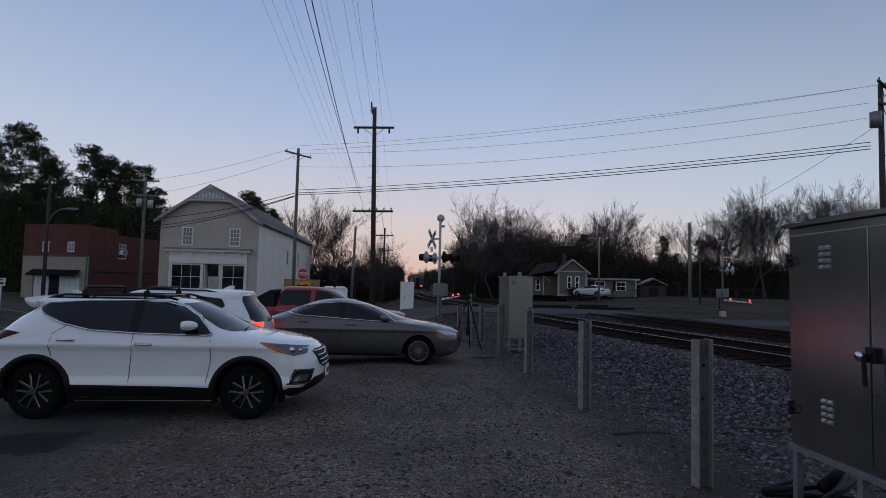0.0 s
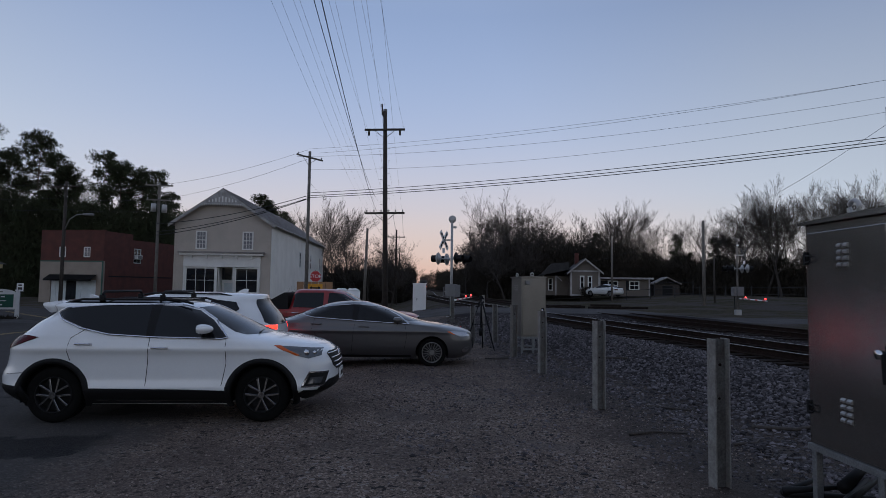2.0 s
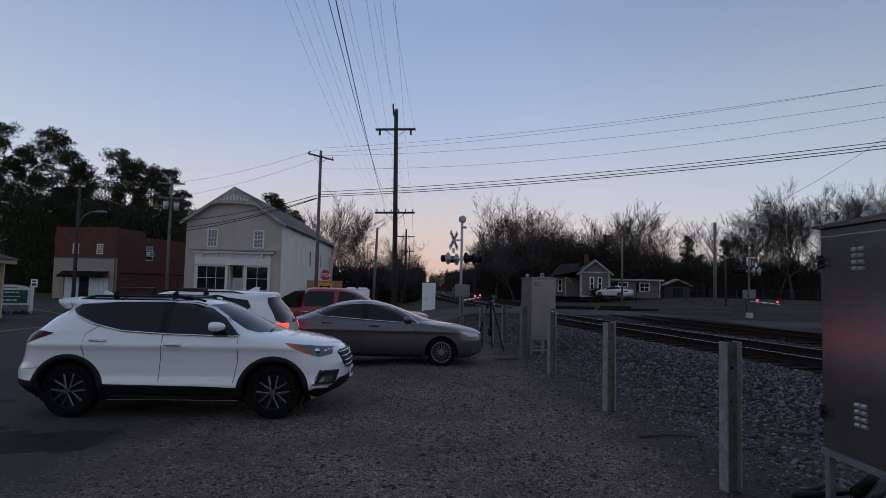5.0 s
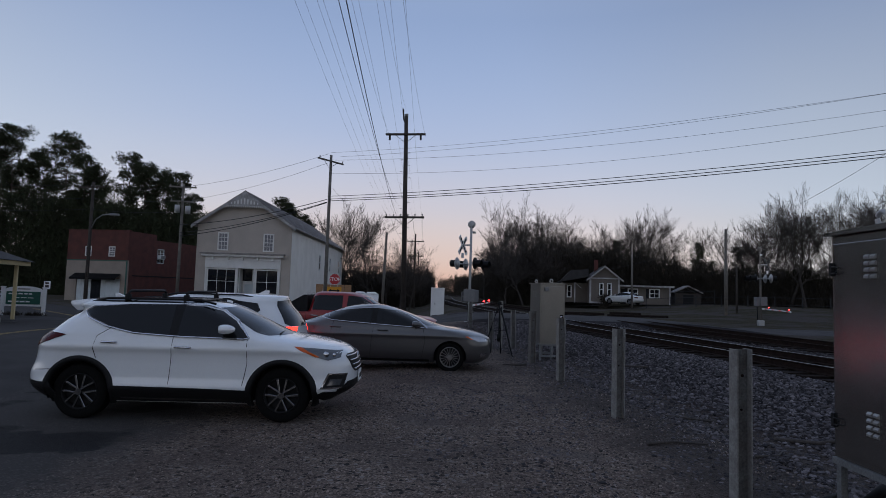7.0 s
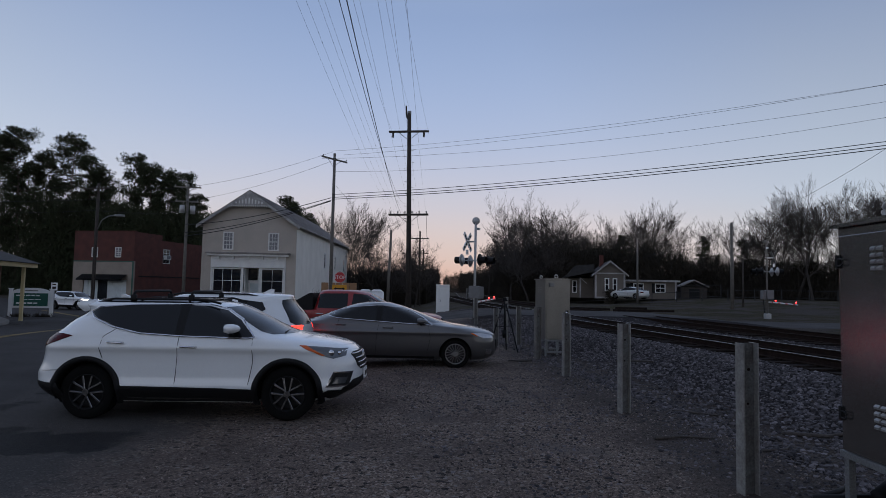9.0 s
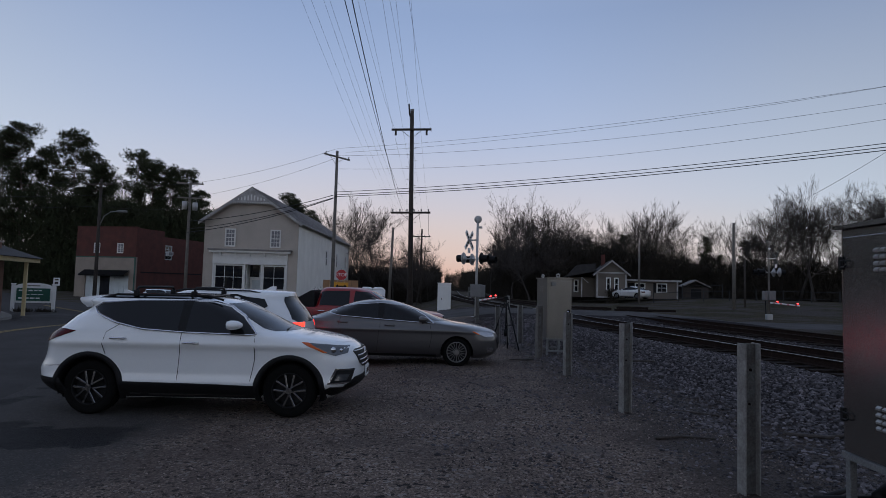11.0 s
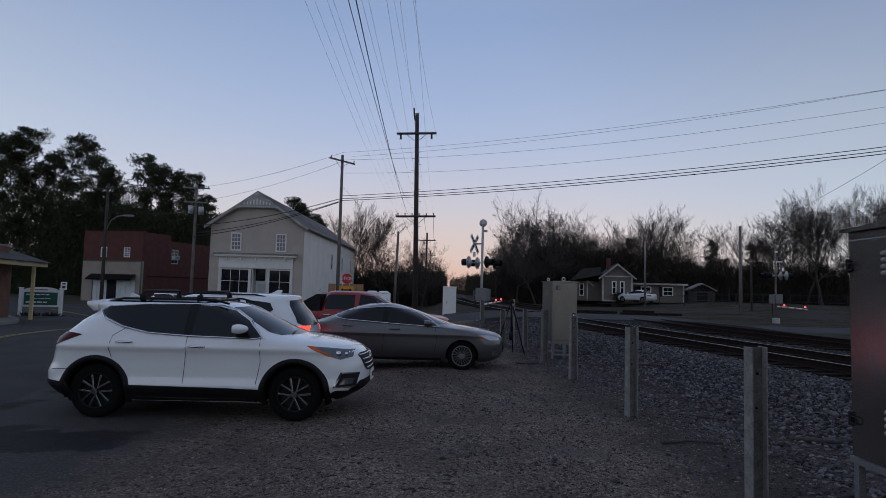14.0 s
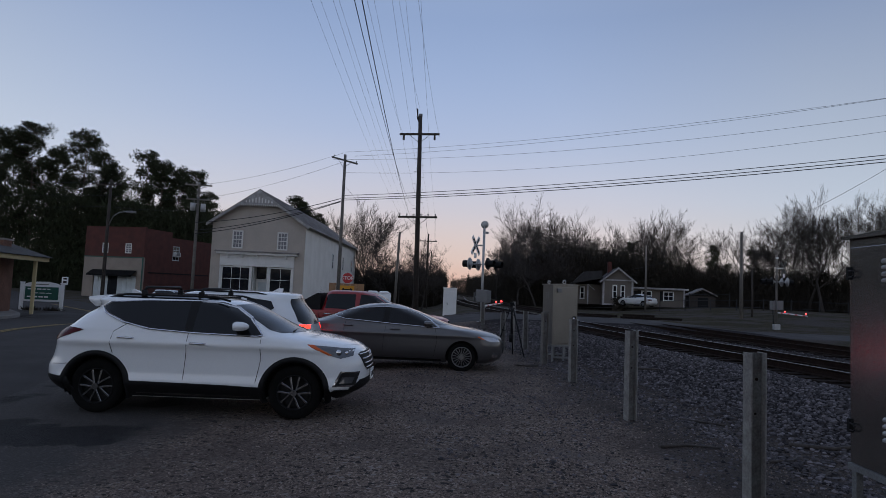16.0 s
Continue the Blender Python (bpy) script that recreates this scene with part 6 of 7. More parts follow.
    part("porch_post", box(6.3, 6.45, -0.5, -0.35, 0, 2.2), M_TRIMGREY, t)
    u = empty("shed", pose(27.2, 82, 0.95, 0, 0, -8), "small dark shed with a pitched roof", "shed")
    part("wall", box(0, 3.2, 0, 3, 0, 1.6), M_POLE, u)
    part("roof", prism([(-0.25, 1.6), (1.6, 2.5), (3.45, 1.6), (3.45, 1.75), (1.6, 2.66), (-0.25, 1.75)], -0.3, 3.2), M_ROOFTIN, u)
    part("doorway", box(1.0, 2.3, -0.03, -0.005, 0, 1.4), M_BLACK, u)


def fence(x0, y0, x1, y1, label, h=1.3):
    f = empty("wire_fence", pose(0, 0, 0), label, "fence")
    n = int(math.hypot(x1 - x0, y1 - y0) / 2.6)
    for i in range(n + 1):
        t = i / n
        x, y = x0 + (x1 - x0) * t, y0 + (y1 - y0) * t
        z = ground_z(x, y)
        part("fence_post", box(x - 0.04, x + 0.04, y - 0.04, y + 0.04, z - 0.1, z + h), M_WIRE, f)
    for hh in (0.35, h - 0.15):
        part("fence_rail", tube([(x0 + (x1 - x0) * i / 8, y0 + (y1 - y0) * i / 8, ground_z(x0 + (x1 - x0) * i / 8, y0 + (y1 - y0) * i / 8) + hh) for i in range(9)], 0.03, 5), M_WIRE, f)


store()
brick_store()
porch_building()
green_sign()
far_house()
fence(20.5, 72.0, 60.0, 62.0, "dark wire fence along the grass")
fence(25.5, 77.0, 30.0, 76.0, "dark iron fence before the shed", 1.9)

# wooden bins and the tan screen beside the store
sc = empty("timber_screen", pose(-10.5, 46.0, -0.45, 0, 0, 4), "tan timber screen beside the store", "screen")
for i in range(5):
    part("board", box(-1.6 + 0.55 * i, -1.08 + 0.55 * i, 0, 0.05, 0, 2.52), M_PLYWOOD, sc)
for x in (-8.75, -7.85):
    tk = empty("water_tank", pose(x, 46.5, -0.15), "white plastic tank beyond the parked cars", "tank")
    part("tank_body", cyl(0.55, 0.55, 0, 1.55, 20), M_SIGNWHITE, tk, "", True)
    part("tank_top", cyl(0.56, 0.3, 1.552, 1.75, 20), M_SIGNWHITE, tk, "", True)

# ---- poles and wires ----
def wire(a, b, sag, r, label="thin dark overhead wire", n=24):
    a, b = Vector(a), Vector(b)
    pts = []
    for i in range(n + 1):
        t = i / n
        p = a.lerp(b, t)
        p.z -= sag * 4 * t * (1 - t)
        pts.append(p)
    return tagged(link("overhead_wire", tube(pts, r, 4), M_WIRE), label, "wire", "overhead wires")


def pole(x, y, h, r, material, label, lean=(0.0, 0.0), arms=(), z=None):
    """A utility pole; arms: (height, half length, yaw, tilt, number of insulators)."""
    p = empty("utility_pole", pose(x, y, ground_z(x, y) if z is None else z, lean[1], lean[0], 0), label, "utility pole", "utility poles")
    part("shaft", cyl(r, r * 0.68, -0.3, h, 14), material, p, "", True)
    for ah, half, yaw, tilt, n in arms:
        am = pose(0, 0, ah, 0, 0, yaw) @ pose(0, 0, 0, 0, tilt, 0)
        b = box(-half, half, -r - 0.09, -r + 0.02, -0.06, 0.06, 0.008)
        b.transform(am)
        arm = part("crossarm", b, material, p)
        for i in range(n):
            t = -half + 0.12 + (2 * half - 0.24) * i / max(1, n - 1)
            q = cyl(0.025, 0.05, 0.06, 0.2, 8)
            q.transform(am @ pose(t, -r - 0.04, 0))
            part("insulator", q, M_GALV, arm, "", True)
        br = tube([(-half * 0.5, -r - 0.02, -0.05), (0, -r - 0.02, -0.55), (half * 0.5, -r - 0.02, -0.05)], 0.018, 5)
        br.transform(am)
        part("brace", br, material, arm)
    return p


LEAN = -1.1
main = pole(-4.12, 36.0, 12.5, 0.17, M_POLE, "dark creosoted pole with two wide crossarms", (LEAN, 0), ((11.3, 1.22, 0, 0, 0), (6.2, 1.2, 0, 0, 6)), 0.0)
part("pole_spur", tube([(-0.02, 0, 12.0), (-0.16, 0, 12.3), (-0.19, 0, 12.95)], 0.05, 6), M_POLE, main)
part("pole_cap", box(-0.1, 0.12, -0.08, 0.08, 12.45, 12.62), M_GALV, main)
for t in (-1.05, 1.05):
    part("hanging_insulator", cyl(0.06, 0.06, 10.95, 11.25, 8, pose(t * 0.9 - 0.02, -0.2, 0)), M_POLE, main)
for i in range(14):
    part("pole_step", tube([(-0.1 * (-1) ** i, -0.1, 5.2 + 0.38 * i), (-0.3 * (-1) ** i, -0.15, 5.22 + 0.38 * i)], 0.012, 4), M_GALV, main)
back = pole(-0.3, -15.0, 12.5, 0.17, M_POLE, "dark creosoted pole behind the lot", (0, 0), ((11.3, 1.22, -5, 0, 0), (6.6, 1.2, -5, 0, 6)))
pole(-11.15, 45.0, 12.5, 0.15, M_POLEGREY, "grey weathered pole with one crossarm", (0, 0), ((12.0, 1.0, 12, 12, 3),), -0.5)
pole(-9.35, 62.0, 8.4, 0.17, M_POLEGREY, "short grey pole beyond the road", (1.6, 0), (), -0.6)
pole(-7.85, 80.0, 9.6, 0.16, M_POLE, "distant dark pole with a crossarm", (0, 0), ((8.6, 1.2, 0, 0, 4),), -0.2)
pole(-11.5, 125.0, 10.0, 0.16, M_POLE, "distant dark pole with a crossarm", (0, 0), ((9.0, 1.2, 0, 0, 4),), 0.0)
tp = pole(-26.15, 52.0, 11.5, 0.16, M_POLEGREY, "grey pole carrying three transformer cans", (0, 0), ((11.2, 1.15, 15, 0, 3), (9.9, 1.0, 15, 0, 3)), -0.8)
for x, zz in ((-0.28, 9.55), (0.68, 9.45)):
    can = part("transformer", cyl(0.22, 0.22, zz - 0.68, zz, 16, pose(x, -0.35, 0)), M_SIGNAL, tp, "pale grey transformer can", True)
    part("bushing", cyl(0.05, 0.03, zz, zz + 0.3, 8, pose(x + 0.1, -0.35, 0)), M_POLEGREY, can)
lp = pole(-34.5, 52.0, 11.4, 0.17, M_POLE, "dark pole with a street lamp on an arm", (0, 0), ((10.9, 1.4, -10, 0, 3),), -0.7)
part("lamp_arm", tube([(0.1, 0, 7.2), (0.5, -0.1, 8.0), (1.1, -0.1, 8.4), (1.9, -0.1, 8.5)], 0.045, 8), M_GALV, lp, "", True)
part("lamp_head", box(1.75, 2.6, -0.28, 0.08, 8.38, 8.56, 0.06), M_GALV, lp, "unlit street lamp head")
part("riser_pipe", tube([(0.14, -0.16, 0.2), (0.14, -0.16, 6.6)], 0.04, 6), M_POLE, lp)
rpole = pole(22.15, 30.0, 12.5, 0.17, M_POLE, "dark pole with transformer and crossarms", (0, 0), ((12.3, 0.9, 35, 8, 3), (11.4, 0.8, 35, -8, 2)), 0.15)
part("transformer", cyl(0.27, 0.27, 10.2, 10.95, 16, pose(-0.42, -0.2, 0)), M_GALV, rpole, "grey transformer can", True)
pole(22.7, 55.0, 7.9, 0.17, M_POLEGREY, "grey pole with no crossarm by the grass", (0, 0), (), 0.3)
pole(18.3, 70.0, 7.2, 0.13, M_POLEGREY, "thin grey pole before the cottage", (0, 0), (), 0.8)
pole(24.5, 57.0, 4.6, 0.10, M_POLE, "thin dark pole by the grass", (0, 0), (), 0.4)

# the line along the railway
for a, b, z in ((-5.28, -0.67, 11.15), (-3.10, -0.48, 11.15)):
    wire((a, 35.8, z), (b, -15.2, 11.4), 1.9, 0.0036)
wire((-4.40, 35.9, 12.9), (-0.62, -15.2, 12.6), 1.9, 0.0036)
for t, b in ((-1.15, -0.33), (-0.9, -0.28), (-0.65, -0.16), (-0.4, -0.21), (0.15, 0.25), (0.4, 0.51), (0.65, 0.65), (1.0, 0.75)):
    wire((-4.2 + t, 35.8, 6.4), (b, -15.2, 6.8), 0.8, 0.0018)
wire((-4.35, 35.75, 6.0), (0.88, -15.2, 6.0), 1.7, 0.0052, "thick dark overhead cable")
wire((-4.40, 35.75, 6.9), (0.77, -15.2, 5.5), 1.7, 0.0040, "thick dark overhead cable")
for t in (-1.0, -0.4, 0.4, 1.0):
    wire((-4.2 + t, 36.2, 6.4), (-7.85 + t, 79.8, 8.6), 0.8, 0.010)
    wire((-7.85 + t, 80.2, 8.6), (-11.5 + t, 124.8, 9.2), 0.8, 0.010)
# across the road
for a, b, sag in (((21.8, 30, 12.55), (-10.4, 45, 11.9), 0.5), ((22.4, 30, 12.65), (-11.2, 45, 12.2), 0.5), ((21.6, 30, 11.65), (-12.1, 45, 11.6), 0.7), ((21.7, 30, 10.9), (-11.2, 45, 10.6), 0.8)):
    wire(a, b, sag, 0.008)
wire((21.6, 30, 9.62), (-11.15, 44.8, 8.78), 0.36, 0.019, "thick dark overhead cable")
wire((21.6, 30, 9.43), (-11.15, 44.8, 8.56), 0.36, 0.021, "thick dark overhead cable")
wire((21.6, 30, 9.27), (-11.15, 44.8, 8.42), 0.36, 0.022, "thick dark overhead cable")
for z, z2, r in ((8.55, 7.0, 0.026), (8.35, 6.3, 0.026), (8.3, 6.0, 0.03), (12.1, 10.4, 0.01), (11.4, 9.1, 0.01)):
    wire((-11.3, 44.9, z), (-26.15, 51.8, z2), 0.35, r)
for z in (10.4, 9.2, 8.2):
    wire((-26.15, 51.9, z), (-34.5, 51.8, z), 0.2, 0.012)
    wire((-34.5, 51.8, z), (-60.0, 40.0, z - 1.0), 0.6, 0.012)
wire((-11.0, 45.1, 9.5), (-9.3, 62.0, 7.4), 0.4, 0.010)
wire((22.0, 30.2, 10.5), (22.7, 55.0, 7.5), 0.5, 0.012)
wire((22.7, 55.0, 7.5), (16.0, 76.0, 5.0), 0.3, 0.012)
wire((22.3, 30.2, 9.0), (48.0, 20.0, 8.0), 0.6, 0.02)

# ---- trees and brush ----
def tubes_mesh(name, segs, material, parent=None):
    """Tapered three-to-six-sided limbs from (a, b, ra, rb) joined into one mesh."""
    verts, faces = [], []
    for a, b, ra, rb in segs:
        n = 7 if ra > 0.12 else 4 if ra > 0.035 else 3
        d = (b - a).normalized()
        u = d.cross(Vector((0.3, 0.9, 0.1))).normalized()
        w = d.cross(u)
        o = len(verts)
        for p, r in ((a, ra), (b, rb)):
            for k in range(n):
                th = 2 * math.pi * k / n
                verts.append(p + r * (math.cos(th) * u + math.sin(th) * w))
        for k in range(n):
            faces.append((o + k, o + (k + 1) % n, o + n + (k + 1) % n, o + n + k))
    return sheet(name, verts, faces, material, parent)


def grow(rnd, p, d, length, r, level, segs, trunk, spread, up):
    """One limb in a few bends, with side limbs that get thinner."""
    k = 4 if level < 2 else 3
    start = p.copy()
    for i in range(k):
        step = length / k
        d = (d + Vector((rnd.gauss(0, 0.13), rnd.gauss(0, 0.13), rnd.gauss(0, 0.06) + up * 0.06))).normalized()
        q = p + d * step
        ra, rb = r * (1 - 0.16 * i), r * (1 - 0.16 * (i + 1))
        (trunk if level == 0 else segs).append((p, q, max(ra, 0.0105), max(rb, 0.0075)))
        p = q
        if level < 5 and (i > 0 or level > 0):
            for _ in range(2 if level == 0 else rnd.choice((1, 1, 2))):
                side = Vector((rnd.gauss(0, 1), rnd.gauss(0, 1), rnd.gauss(0.25, 0.5))).normalized()
                nd = (d * (1.0 - spread) + side * spread + Vector((0, 0, up * (0.25 if level < 2 else 0.6)))).normalized()
                grow(rnd, p.copy(), nd, length * (rnd.uniform(0.5, 0.7) if level < 2 else rnd.uniform(0.42, 0.6)), rb * rnd.uniform(0.5, 0.75), level + 1, segs, trunk, spread, up)
    if level < 5:
        grow(rnd, p, d, length * 0.62, r * 0.42, level + 1, segs, trunk, spread, up)


def bare_tree(seed, h, spread, up, label):
    rnd = random.Random(seed)
    segs, trunk = [], []
    grow(rnd, Vector((0, 0, -0.3)), Vector((0, 0, 1)), h * 0.45, h * 0.016, 0, segs, trunk, spread, up)
    zs = sorted(b.z for _, b, _, _ in segs)
    top = zs[int(len(zs) * 0.93)]
    f = h / top
    segs = [(a * f, b * f, ra, rb) for a, b, ra, rb in segs]
    trunk = [(a * f, b * f, ra, rb) for a, b, ra, rb in trunk]
    t = empty("bare_tree", pose(0, 0, 0), label, "tree", "bare winter trees")
    tubes_mesh("trunk", trunk, M_BARK, t)
    tubes_mesh("crown", segs, M_TWIG, t)
    return t


def needle_clumps(rnd, centres, blade, n):
    """Rounded tufts: short needle sprays that point outwards and up, spread through a flattened ball."""
    verts, faces = [], []
    for c, r in centres:
        for _ in range(n):
            d = Vector((rnd.gauss(0, 1), rnd.gauss(0, 1), rnd.gauss(0.1, 1))).normalized()
            q = c + Vector((d.x, d.y, d.z * 0.62)) * r * rnd.uniform(0.25, 1.0) ** 0.6
            d = (d + Vector((rnd.gauss(0, 0.5), rnd.gauss(0, 0.5), rnd.gauss(0.35, 0.5)))).normalized()
            s = d.cross(Vector((rnd.gauss(0, 1), rnd.gauss(0, 1), rnd.gauss(0, 1)))).normalized()
            w, l = blade * rnd.uniform(0.6, 1.4), rnd.uniform(0.16, 0.34)
            o = len(verts)
            verts += [q - s * w, q + s * w, q + d * l + s * w * 0.5, q + d * l - s * w * 0.5]
            faces.append((o, o + 1, o + 2, o + 3))
    return verts, faces


def pine(seed, h, width, bare):
    """A tall loblolly-like pine; bare: the share of the trunk with no limbs."""
    rnd = random.Random(seed)
    t = empty("pine_tree", pose(0, 0, 0), "tall dark pine with an uneven open crown", "tree", "pine trees")
    p, trunk = Vector((0, 0, -0.3)), []
    d = Vector((rnd.gauss(0, 0.02), rnd.gauss(0, 0.02), 1))
    pts = [p]
    for i in range(10):
        q = p + d * h / 10 + Vector((rnd.gauss(0, 0.12), rnd.gauss(0, 0.12), 0))
        trunk.append((p, q, h * 0.011 * (1 - i / 11), h * 0.011 * (1 - (i + 1) / 11)))
        p = q
        pts.append(p)
    limbs, centres = [], []
    for i in range(40):
        f = bare + (1 - bare) * (i / 39) ** 0.85
        k = min(9, int(f * 10))
        base = pts[k].lerp(pts[k + 1], f * 10 - k)
        a = rnd.uniform(0, 2 * math.pi)
        s = (f - bare) / (1 - bare)
        reach = width * (0.35 + 0.65 * math.sin(math.pi * min(1, 0.25 + 0.75 * s)) ** 0.8) * rnd.uniform(0.55, 1.1)
        tip = base + Vector((math.cos(a) * reach, math.sin(a) * reach, reach * rnd.uniform(0.05, 0.45)))
        mid = base.lerp(tip, 0.55) + Vector((0, 0, -0.1 * reach))
        limbs += [(base, mid, 0.09, 0.06), (mid, tip, 0.06, 0.03)]
        for _ in range(rnd.choice((6, 8, 10))):
            c = mid.lerp(tip, rnd.uniform(-0.4, 1.1)) + Vector((rnd.gauss(0, 0.5), rnd.gauss(0, 0.5), rnd.gauss(0.2, 0.35)))
            centres.append((c, rnd.uniform(0.45, 0.95)))
    for _ in range(8):
        centres.append((pts[-1] + Vector((rnd.gauss(0, 0.6), rnd.gauss(0, 0.6), rnd.gauss(-0.3, 0.6))), 0.8))
    tubes_mesh("trunk", trunk, M_PINEBARK, t)
    tubes_mesh("limb", limbs, M_PINEBARK, t)["kind"] = "stuff"
    v, f = needle_clumps(rnd, centres, 0.05, 60)
    sheet("crown", v, f, M_NEEDLE, t)
    return t


def put(tree, used, x, y, scale, yaw, z=None):
    m = pose(x, y, ground_z(x, y) if z is None else z, 0, 0, yaw) @ Matrix.Diagonal((scale, scale, scale, 1))
    if tree in used:
        copy_thing(tree, m)
    else:
        used.add(tree)
        tree.matrix_basis = m


def aim(px, dist):
    """The place at a bearing, given as a slope times 1000, at that distance ahead."""
    return (px / 1000 * dist, dist)


def brush(name, line, depth, h, count, label, material, seed, blade=0.05, long=1.8):
    """A thicket of thin stems along a line of (x, y, height share)."""
    rnd = random.Random(seed)
    verts, faces = [], []
    for _ in range(count):
        i = rnd.randrange(len(line) - 1)
        t = rnd.random()
        (x0, y0, h0), (x1, y1, h1) = line[i], line[i + 1]
        x, y = x0 + (x1 - x0) * t + rnd.gauss(0, 0.3), y0 + (y1 - y0) * t + rnd.uniform(0, depth)
        top = h * (h0 + (h1 - h0) * t) * (0.72 + 0.5 * abs(noise.noise((x * 0.21, y * 0.21, seed))))
        z = ground_z(x, y) + top * rnd.random() ** 1.25
        d = Vector((rnd.gauss(0, 0.5), rnd.gauss(0, 0.5), rnd.uniform(0.3, 1.2))).normalized()
        s = d.cross(Vector((rnd.gauss(0, 1), rnd.gauss(0, 1), 0.1))).normalized()
        l, w = long * rnd.uniform(0.4, 1.1), blade * rnd.uniform(0.5, 1.5)
        a = Vector((x, y, z - 0.3))
        o = len(verts)
        verts += [a - s * w, a + s * w, a + d * l]
        faces.append((o, o + 1, o + 2))
    return tagged(sheet(name, verts, faces, material), label, "brush", kind="stuff")


used = set()
TREES = [bare_tree(1, 15, 0.60, 0.35, "bare winter tree with a wide domed crown"), bare_tree(2, 16, 0.52, 0.5, "tall bare winter tree with upright limbs"),
         bare_tree(3, 14, 0.60, 0.3, "bare winter tree with fine dense twigs"), bare_tree(5, 17, 0.48, 0.6, "slender bare winter tree"), bare_tree(8, 12, 0.64, 0.25, "low spreading bare winter tree")]
BASE_H = (15, 16, 14, 17, 12)
# bearing, distance, height, kind
SPOTS = [(-212, 95, 13.5, 3), (-195, 92, 13.5, 1), (-178, 88, 10.5, 2), (-160, 90, 9.0, 4), (-142, 84, 8.6, 2), (-122, 80, 8.2, 0), (-105, 76, 8.4, 2), (-96, 84, 8.6, 4), (-84, 96, 9.0, 0), (-90, 110, 9.5, 2), (-115, 112, 9.5, 1), (-140, 115, 10, 0),
         (-75, 130, 9.5, 2), (92, 88, 17.2, 0), (70, 92, 16.5, 2), (112, 95, 16, 2), (45, 105, 15.5, 0), (30, 118, 13, 2), (135, 98, 13, 4), (155, 102, 13, 2), (175, 110, 12.5, 0), (200, 108, 12, 2), (55, 84, 11.5, 4), (85, 80, 10.5, 4), (120, 86, 10.5, 4),
         (245, 105, 16.0, 3), (262, 110, 14.5, 1), (300, 100, 15.5, 1), (318, 104, 14.5, 2), (328, 108, 12.0, 3), (225, 112, 12, 4), (285, 118, 13, 0), (388, 104, 7.0, 4),
         (408, 92, 13.5, 3), (432, 94, 11.5, 3), (448, 96, 12.5, 3), (470, 90, 14.5, 1), (490, 88, 15.5, 2), (515, 86, 16.0, 1), (540, 84, 16.5, 2), (562, 86, 15.0, 3), (588, 84, 15.8, 1), (612, 82, 16.5, 2), (635, 84, 15.5, 1), (660, 82, 15.5, 2), (690, 80, 15.5, 1), (720, 80, 16, 2), (760, 78, 15, 1),
         (20, 108, 11, 2), (60, 100, 14, 1), (78, 96, 14.5, 4), (100, 100, 14, 1), (125, 92, 12.5, 0), (145, 96, 12, 2), (165, 100, 12, 1), (188, 102, 12, 4), (212, 104, 12, 0), (232, 100, 12, 2), (255, 98, 12.5, 0), (275, 102, 13, 2), (340, 100, 11, 0), (365, 100, 10.5, 2), (500, 104, 10.5, 0), (550, 104, 11, 0), (600, 102, 10.5, 0), (650, 100, 10.5, 0), (440, 108, 10, 0)]
rt = random.Random(21)
for b, dist, h, k in SPOTS:
    x, y = aim(b, dist)
    h *= 1.02 if b > 240 else 1.08 if b > 0 else 1.0
    put(TREES[k], used, x, y, h / BASE_H[k], rt.uniform(0, 360))

PINES = [pine(31, 26, 4.4, 0.38), pine(32, 26, 4.9, 0.34), pine(33, 26, 3.9, 0.42), pine(34, 26, 5.2, 0.12)]
PINE_SPOTS = [(-950, 98, 28, 2), (-900, 100, 30, 1), (-850, 104, 30, 0), (-805, 102, 29.2, 1), (-775, 104, 27.8, 2), (-740, 108, 19.5, 3), (-706, 104, 28.6, 0), (-722, 108, 23, 3), (-684, 103, 24.5, 1), (-668, 106, 23, 3), (-628, 106, 22.5, 3), (-558, 107, 21.5, 3), (-648, 106, 23.8, 2), (-606, 104, 25.2, 1), (-577, 102, 23.4, 0),
              (-534, 104, 24.4, 2), (-508, 102, 22.0, 1), (-490, 106, 19.0, 0), (-470, 112, 17, 2), (-350, 112, 18.0, 3), (-332, 115, 20.0, 1), (-312, 112, 18.6, 0), (-294, 110, 16.5, 1)]
# a second row that closes the wood behind the first
PINE_SPOTS += [(-960 + 21 * i, 114 + 4 * (i % 3), 22.3 + 1.6 * math.sin(2.3 * i), 3) for i in range(24)]
for b, dist, h, k in PINE_SPOTS:
    x, y = aim(b, dist)
    put(PINES[k], used, x, y, (h - 2.0) / 26, rt.uniform(0, 360))
for b, dist, h, k in ((372, 100, 9, 0), (392, 98, 10, 3), (240, 104, 9.5, 1), (430, 100, 8.5, 1), (352, 104, 8, 3)):
    x, y = aim(b, dist)
    put(PINES[k], used, x, y, h / 26, rt.uniform(0, 360))

brush("thicket", [(-36, 97, 0.9), (-24, 94, 0.8), (-14, 90, 1.0), (-9.5, 90, 1.0), (-8.5, 100, 1.0), (-9.5, 130, 1.2), (-14, 200, 1.4), (-27, 330, 1.6), (-50, 540, 2.0)], 9, 6.0, 44000, "dark leafless thicket beside the railway", M_SCRUB, 41, 0.034)
brush("thicket", [(-30, 520, 2.2), (-9, 300, 1.8), (-1.5, 210, 1.4), (3.2, 150, 1.2), (4.0, 110, 1.2), (4.5, 84, 1.3), (12, 88, 1.6), (22, 92, 1.55), (34, 92, 1.05), (46, 84, 0.95), (62, 74, 0.95), (80, 66, 1.1)], 8, 6.2, 170000, "dark leafless thicket behind the houses", M_SCRUB, 42, 0.036)
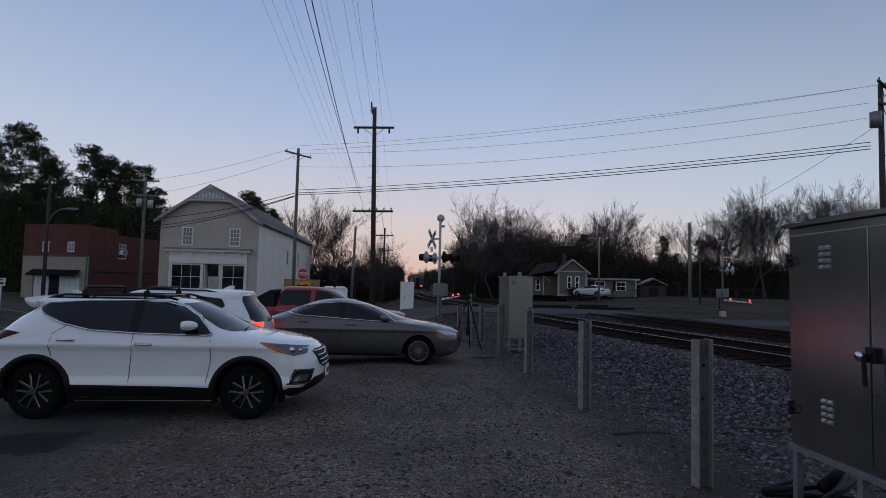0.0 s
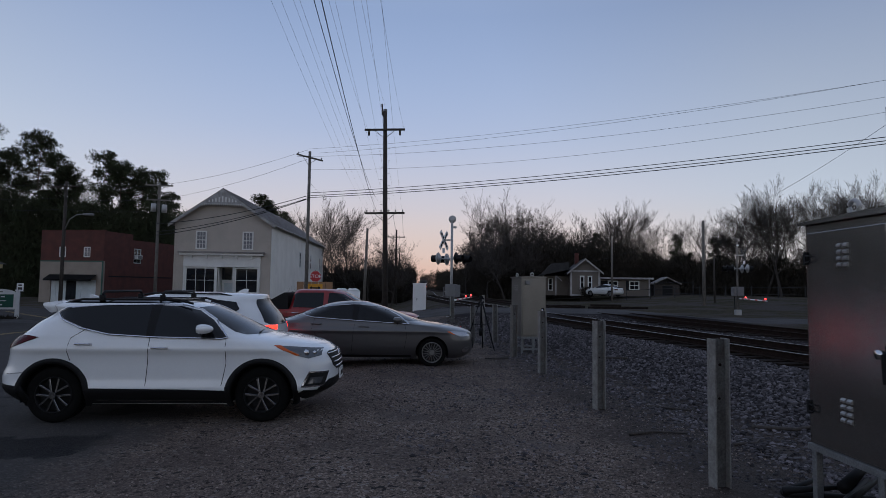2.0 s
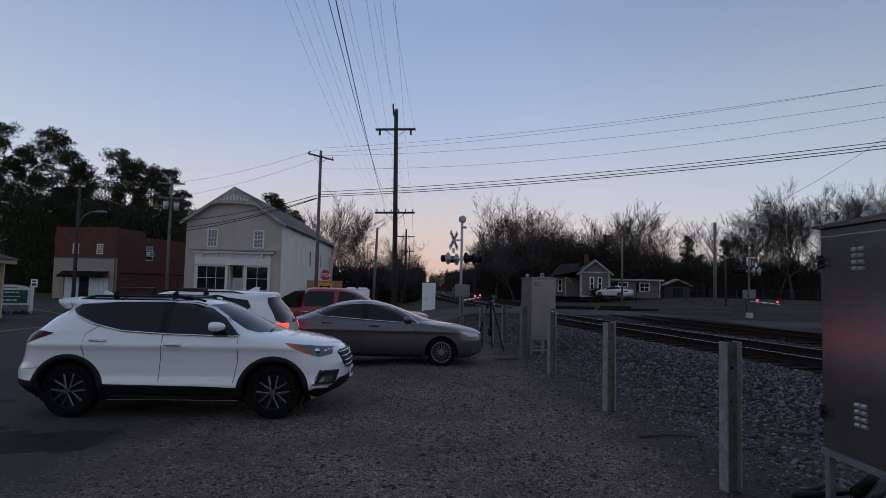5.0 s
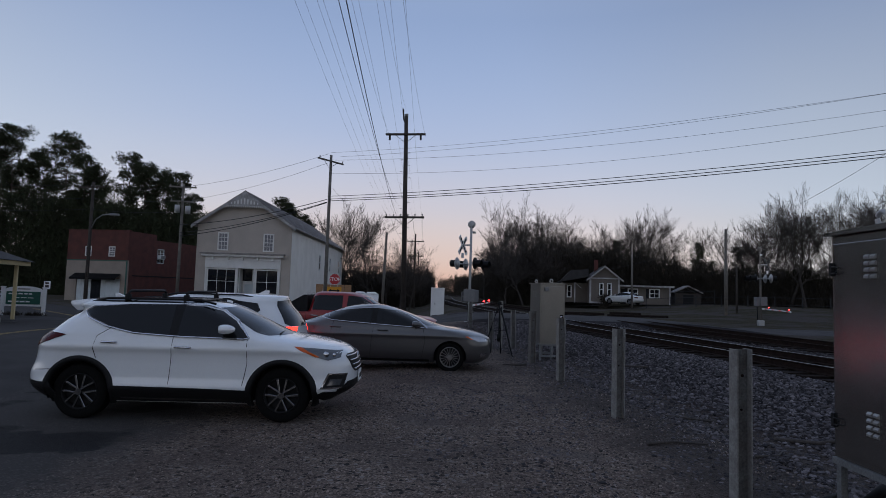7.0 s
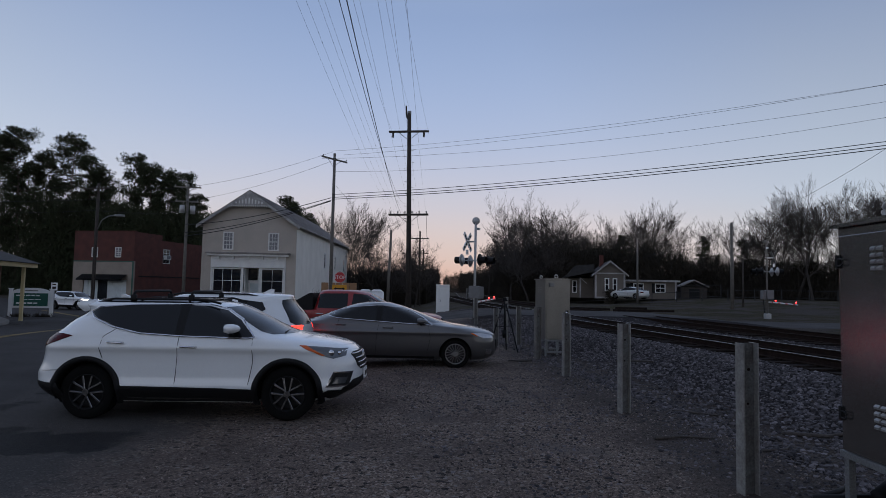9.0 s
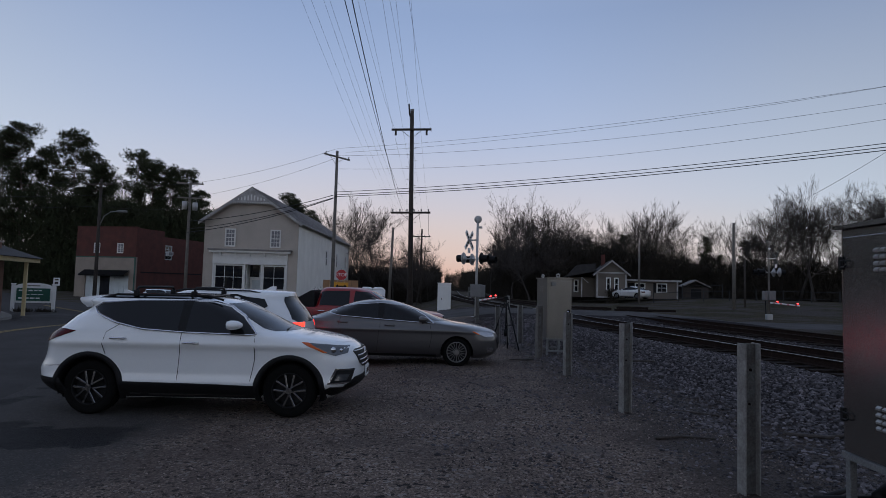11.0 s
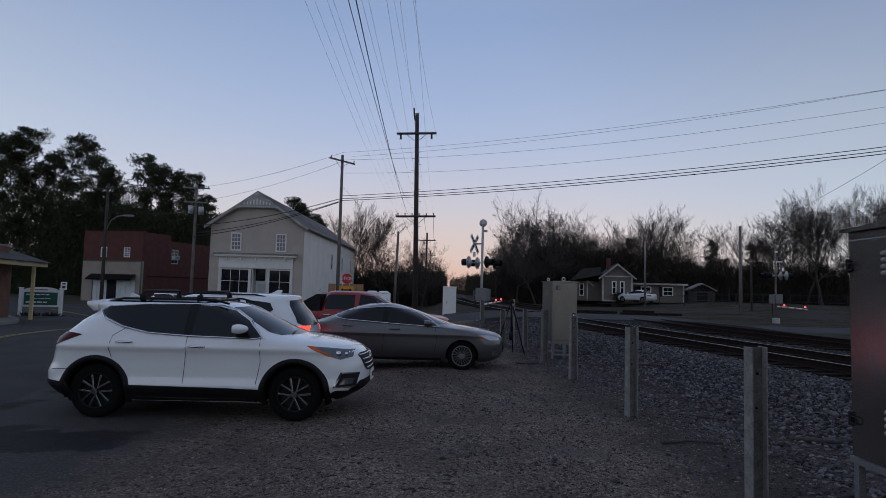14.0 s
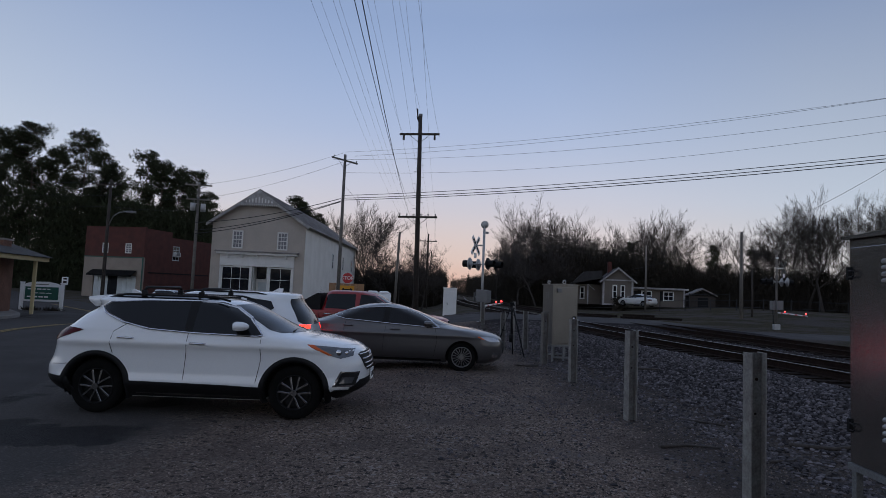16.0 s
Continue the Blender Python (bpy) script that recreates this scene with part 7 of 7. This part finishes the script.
brush("thicket", [(-110, 96, 1.2), (-80, 98, 1.3), (-62, 98, 1.2), (-46, 96, 1.0), (-36, 97, 0.7)], 9, 17.0, 140000, "dark undergrowth beneath the pines", M_NEEDLE, 43, 0.075, 1.1)
# full ring: woods ahead, plus unseen sides added to dim low sky and reflections
ring = [(420 * math.sin(a), 420 * math.cos(a), 1.0) for a in np.linspace(0.06, 2 * math.pi - 0.10, 60)]
brush("woods_ring", ring, 20, 15.0, 90000, "far dark woods ahead, added all round to dim the low sky", M_SCRUB, 44, 0.5, 8.0)
brush("dead_grass", [(12, 47, 1.0), (30, 49, 1.0), (44, 46, 1.0), (58, 44, 1.0)], 24, 0.22, 26000, "tufts of dead grass beyond the tracks", M_DRYGRASS, 49, 0.010, 0.20)
brush("dry_shrub", [(-14.3, 52.5, 1.0), (-12.9, 53.0, 1.0)], 1.5, 2.6, 1500, "dry brown shrub beside the store", M_DRYGRASS, 45, 0.02, 0.9)
brush("low_shrub", [(-32.1, 40.2, 1.0), (-31.8, 40.2, 1.0)], 0.5, 0.55, 400, "small dark round shrub below the notice board", M_SCRUB, 46, 0.03, 0.35)
brush("low_shrub", [(-30.8, 40.6, 1.0), (-30.5, 40.6, 1.0)], 0.5, 0.55, 400, "small dark round shrub below the notice board", M_SCRUB, 47, 0.03, 0.35)
brush("cypress_shrub", [(16.1, 74.2, 1.0), (16.5, 74.2, 1.0)], 0.4, 2.6, 700, "tall narrow dark shrub before the bungalow", M_SCRUB, 48, 0.04, 0.5)

# ---- what moves: the departing train and a passing car ----
M_TRAIN = mat("dark_coach_paint", (0.045, 0.047, 0.05), 0.5, 0.0, 0.1, 1.0)
# white paint toned down: the far sedan's shade is in the colour
M_WHITEDIM = mat("dimmed_white_paint", (0.62, 0.62, 0.61), 0.4, 0.2, 0.05, 2.0, coat=0.5)
M_TRAINLAMP = mat("lit_train_marker", (0.5, 0.05, 0.01), 0.2, 0.0, 0.1, 30.0, emit=(1.0, 0.06, 0.02, 9.0))

train = empty("passenger_train", pose(track_x(160), 160, 0.62, 0, 0, 2.5), "dark passenger train departing with lit red markers", "train")
coach = box(-1.45, 1.45, 0, 24, 0.9, 3.6, 0.25)
body = part("coach", coach, M_TRAIN, train)
part("end_door", box(-0.45, 0.45, -0.05, -0.002, 1.1, 3.2), M_BLACK, body)
part("underframe", box(-1.3, 1.3, 0.4, 23.6, 0.35, 0.898), M_BLACK, train)
for x in (-1.0, 1.0):
    lamp = part("marker_lamp", cyl(0.14, 0.14, 0, 0.06, 14, pose(x, 0.0, 1.15, 90)), M_TRAINLAMP, train, "lit orange-red marker lamp", True)
for y in (4, 20):
    for x in (-0.72, 0.72):
        part("wheel", cyl(0.45, 0.45, -0.07, 0.07, 20, pose(x, y, 0.45, 0, 90)), M_RUST, train)

PASSING = dict(SUV)
PASSING["side_panels"] = [(poly, M_HEADLIT if n == "headlight" else m_, n) for poly, m_, n in SUV["side_panels"]]
passing, k_pass = car("passing_car", PASSING, pose(-75, 62, -0.8, 0, 0, -15), "white crossover car driving with lit headlights", "car", M_WHITE)

far_car, k_far = car("distant_sedan", SEDAN, pose(18.2, 73.2, 0.95, 0, 0, 130), "pale sedan parked before the bungalow", "car", M_WHITEDIM)

DRIVE = [(0.0, -75.0, 62.0, -15), (6.5, -52.0, 58.0, -18), (7.5, -44.0, 55.5, -34), (8.0, -40.6, 53.9, -42), (8.4, -38.7, 53.0, -38), (8.8, -37.2, 52.6, -22), (9.2, -35.6, 52.4, -10), (10.2, -30.5, 51.6, -12), (11.2, -27.0, 50.6, -14), (16.0, -27.0, 50.6, -14)]


def motions():
    walk(passing, [(t, pose(x, y, ground_z(x, y) + 0.03, 0, 0, yaw)) for t, x, y, yaw in DRIVE])
    # the wheels roll by the way driven
    for w in [o for o in passing.children if o.name.startswith("wheel") and "liner" not in o.name]:
        base = w.matrix_basis.copy()
        sg = 1 if base.translation.y < 0 else -1
        rows, way = [(0.0, base)], 0.0
        for (t0, x0, y0, _), (t1, x1, y1, _) in zip(DRIVE, DRIVE[1:]):
            d = math.hypot(x1 - x0, y1 - y0)
            n = max(1, int(d / 0.40))
            for i in range(1, n + 1):
                t = t0 + (t1 - t0) * i / n
                rows.append((t, base @ pose(0, 0, 0, 0, sg * math.degrees((way + d * i / n) / 0.37), 0)))
            way += d
        keep = [rows[0]]
        for r in rows[1:]:
            if frame(r[0]) > frame(keep[-1][0]):
                keep.append(r)
        walk(w, keep)
    rows = []
    for i in range(17):
        y = 160 + 35.0 * i
        rows.append((float(i), pose(track_x(y), y, 0.62, 0, 0, math.degrees(math.atan(-(track_x(y + 12) - track_x(y)) / 12)))))
    walk(train, rows)


motions()
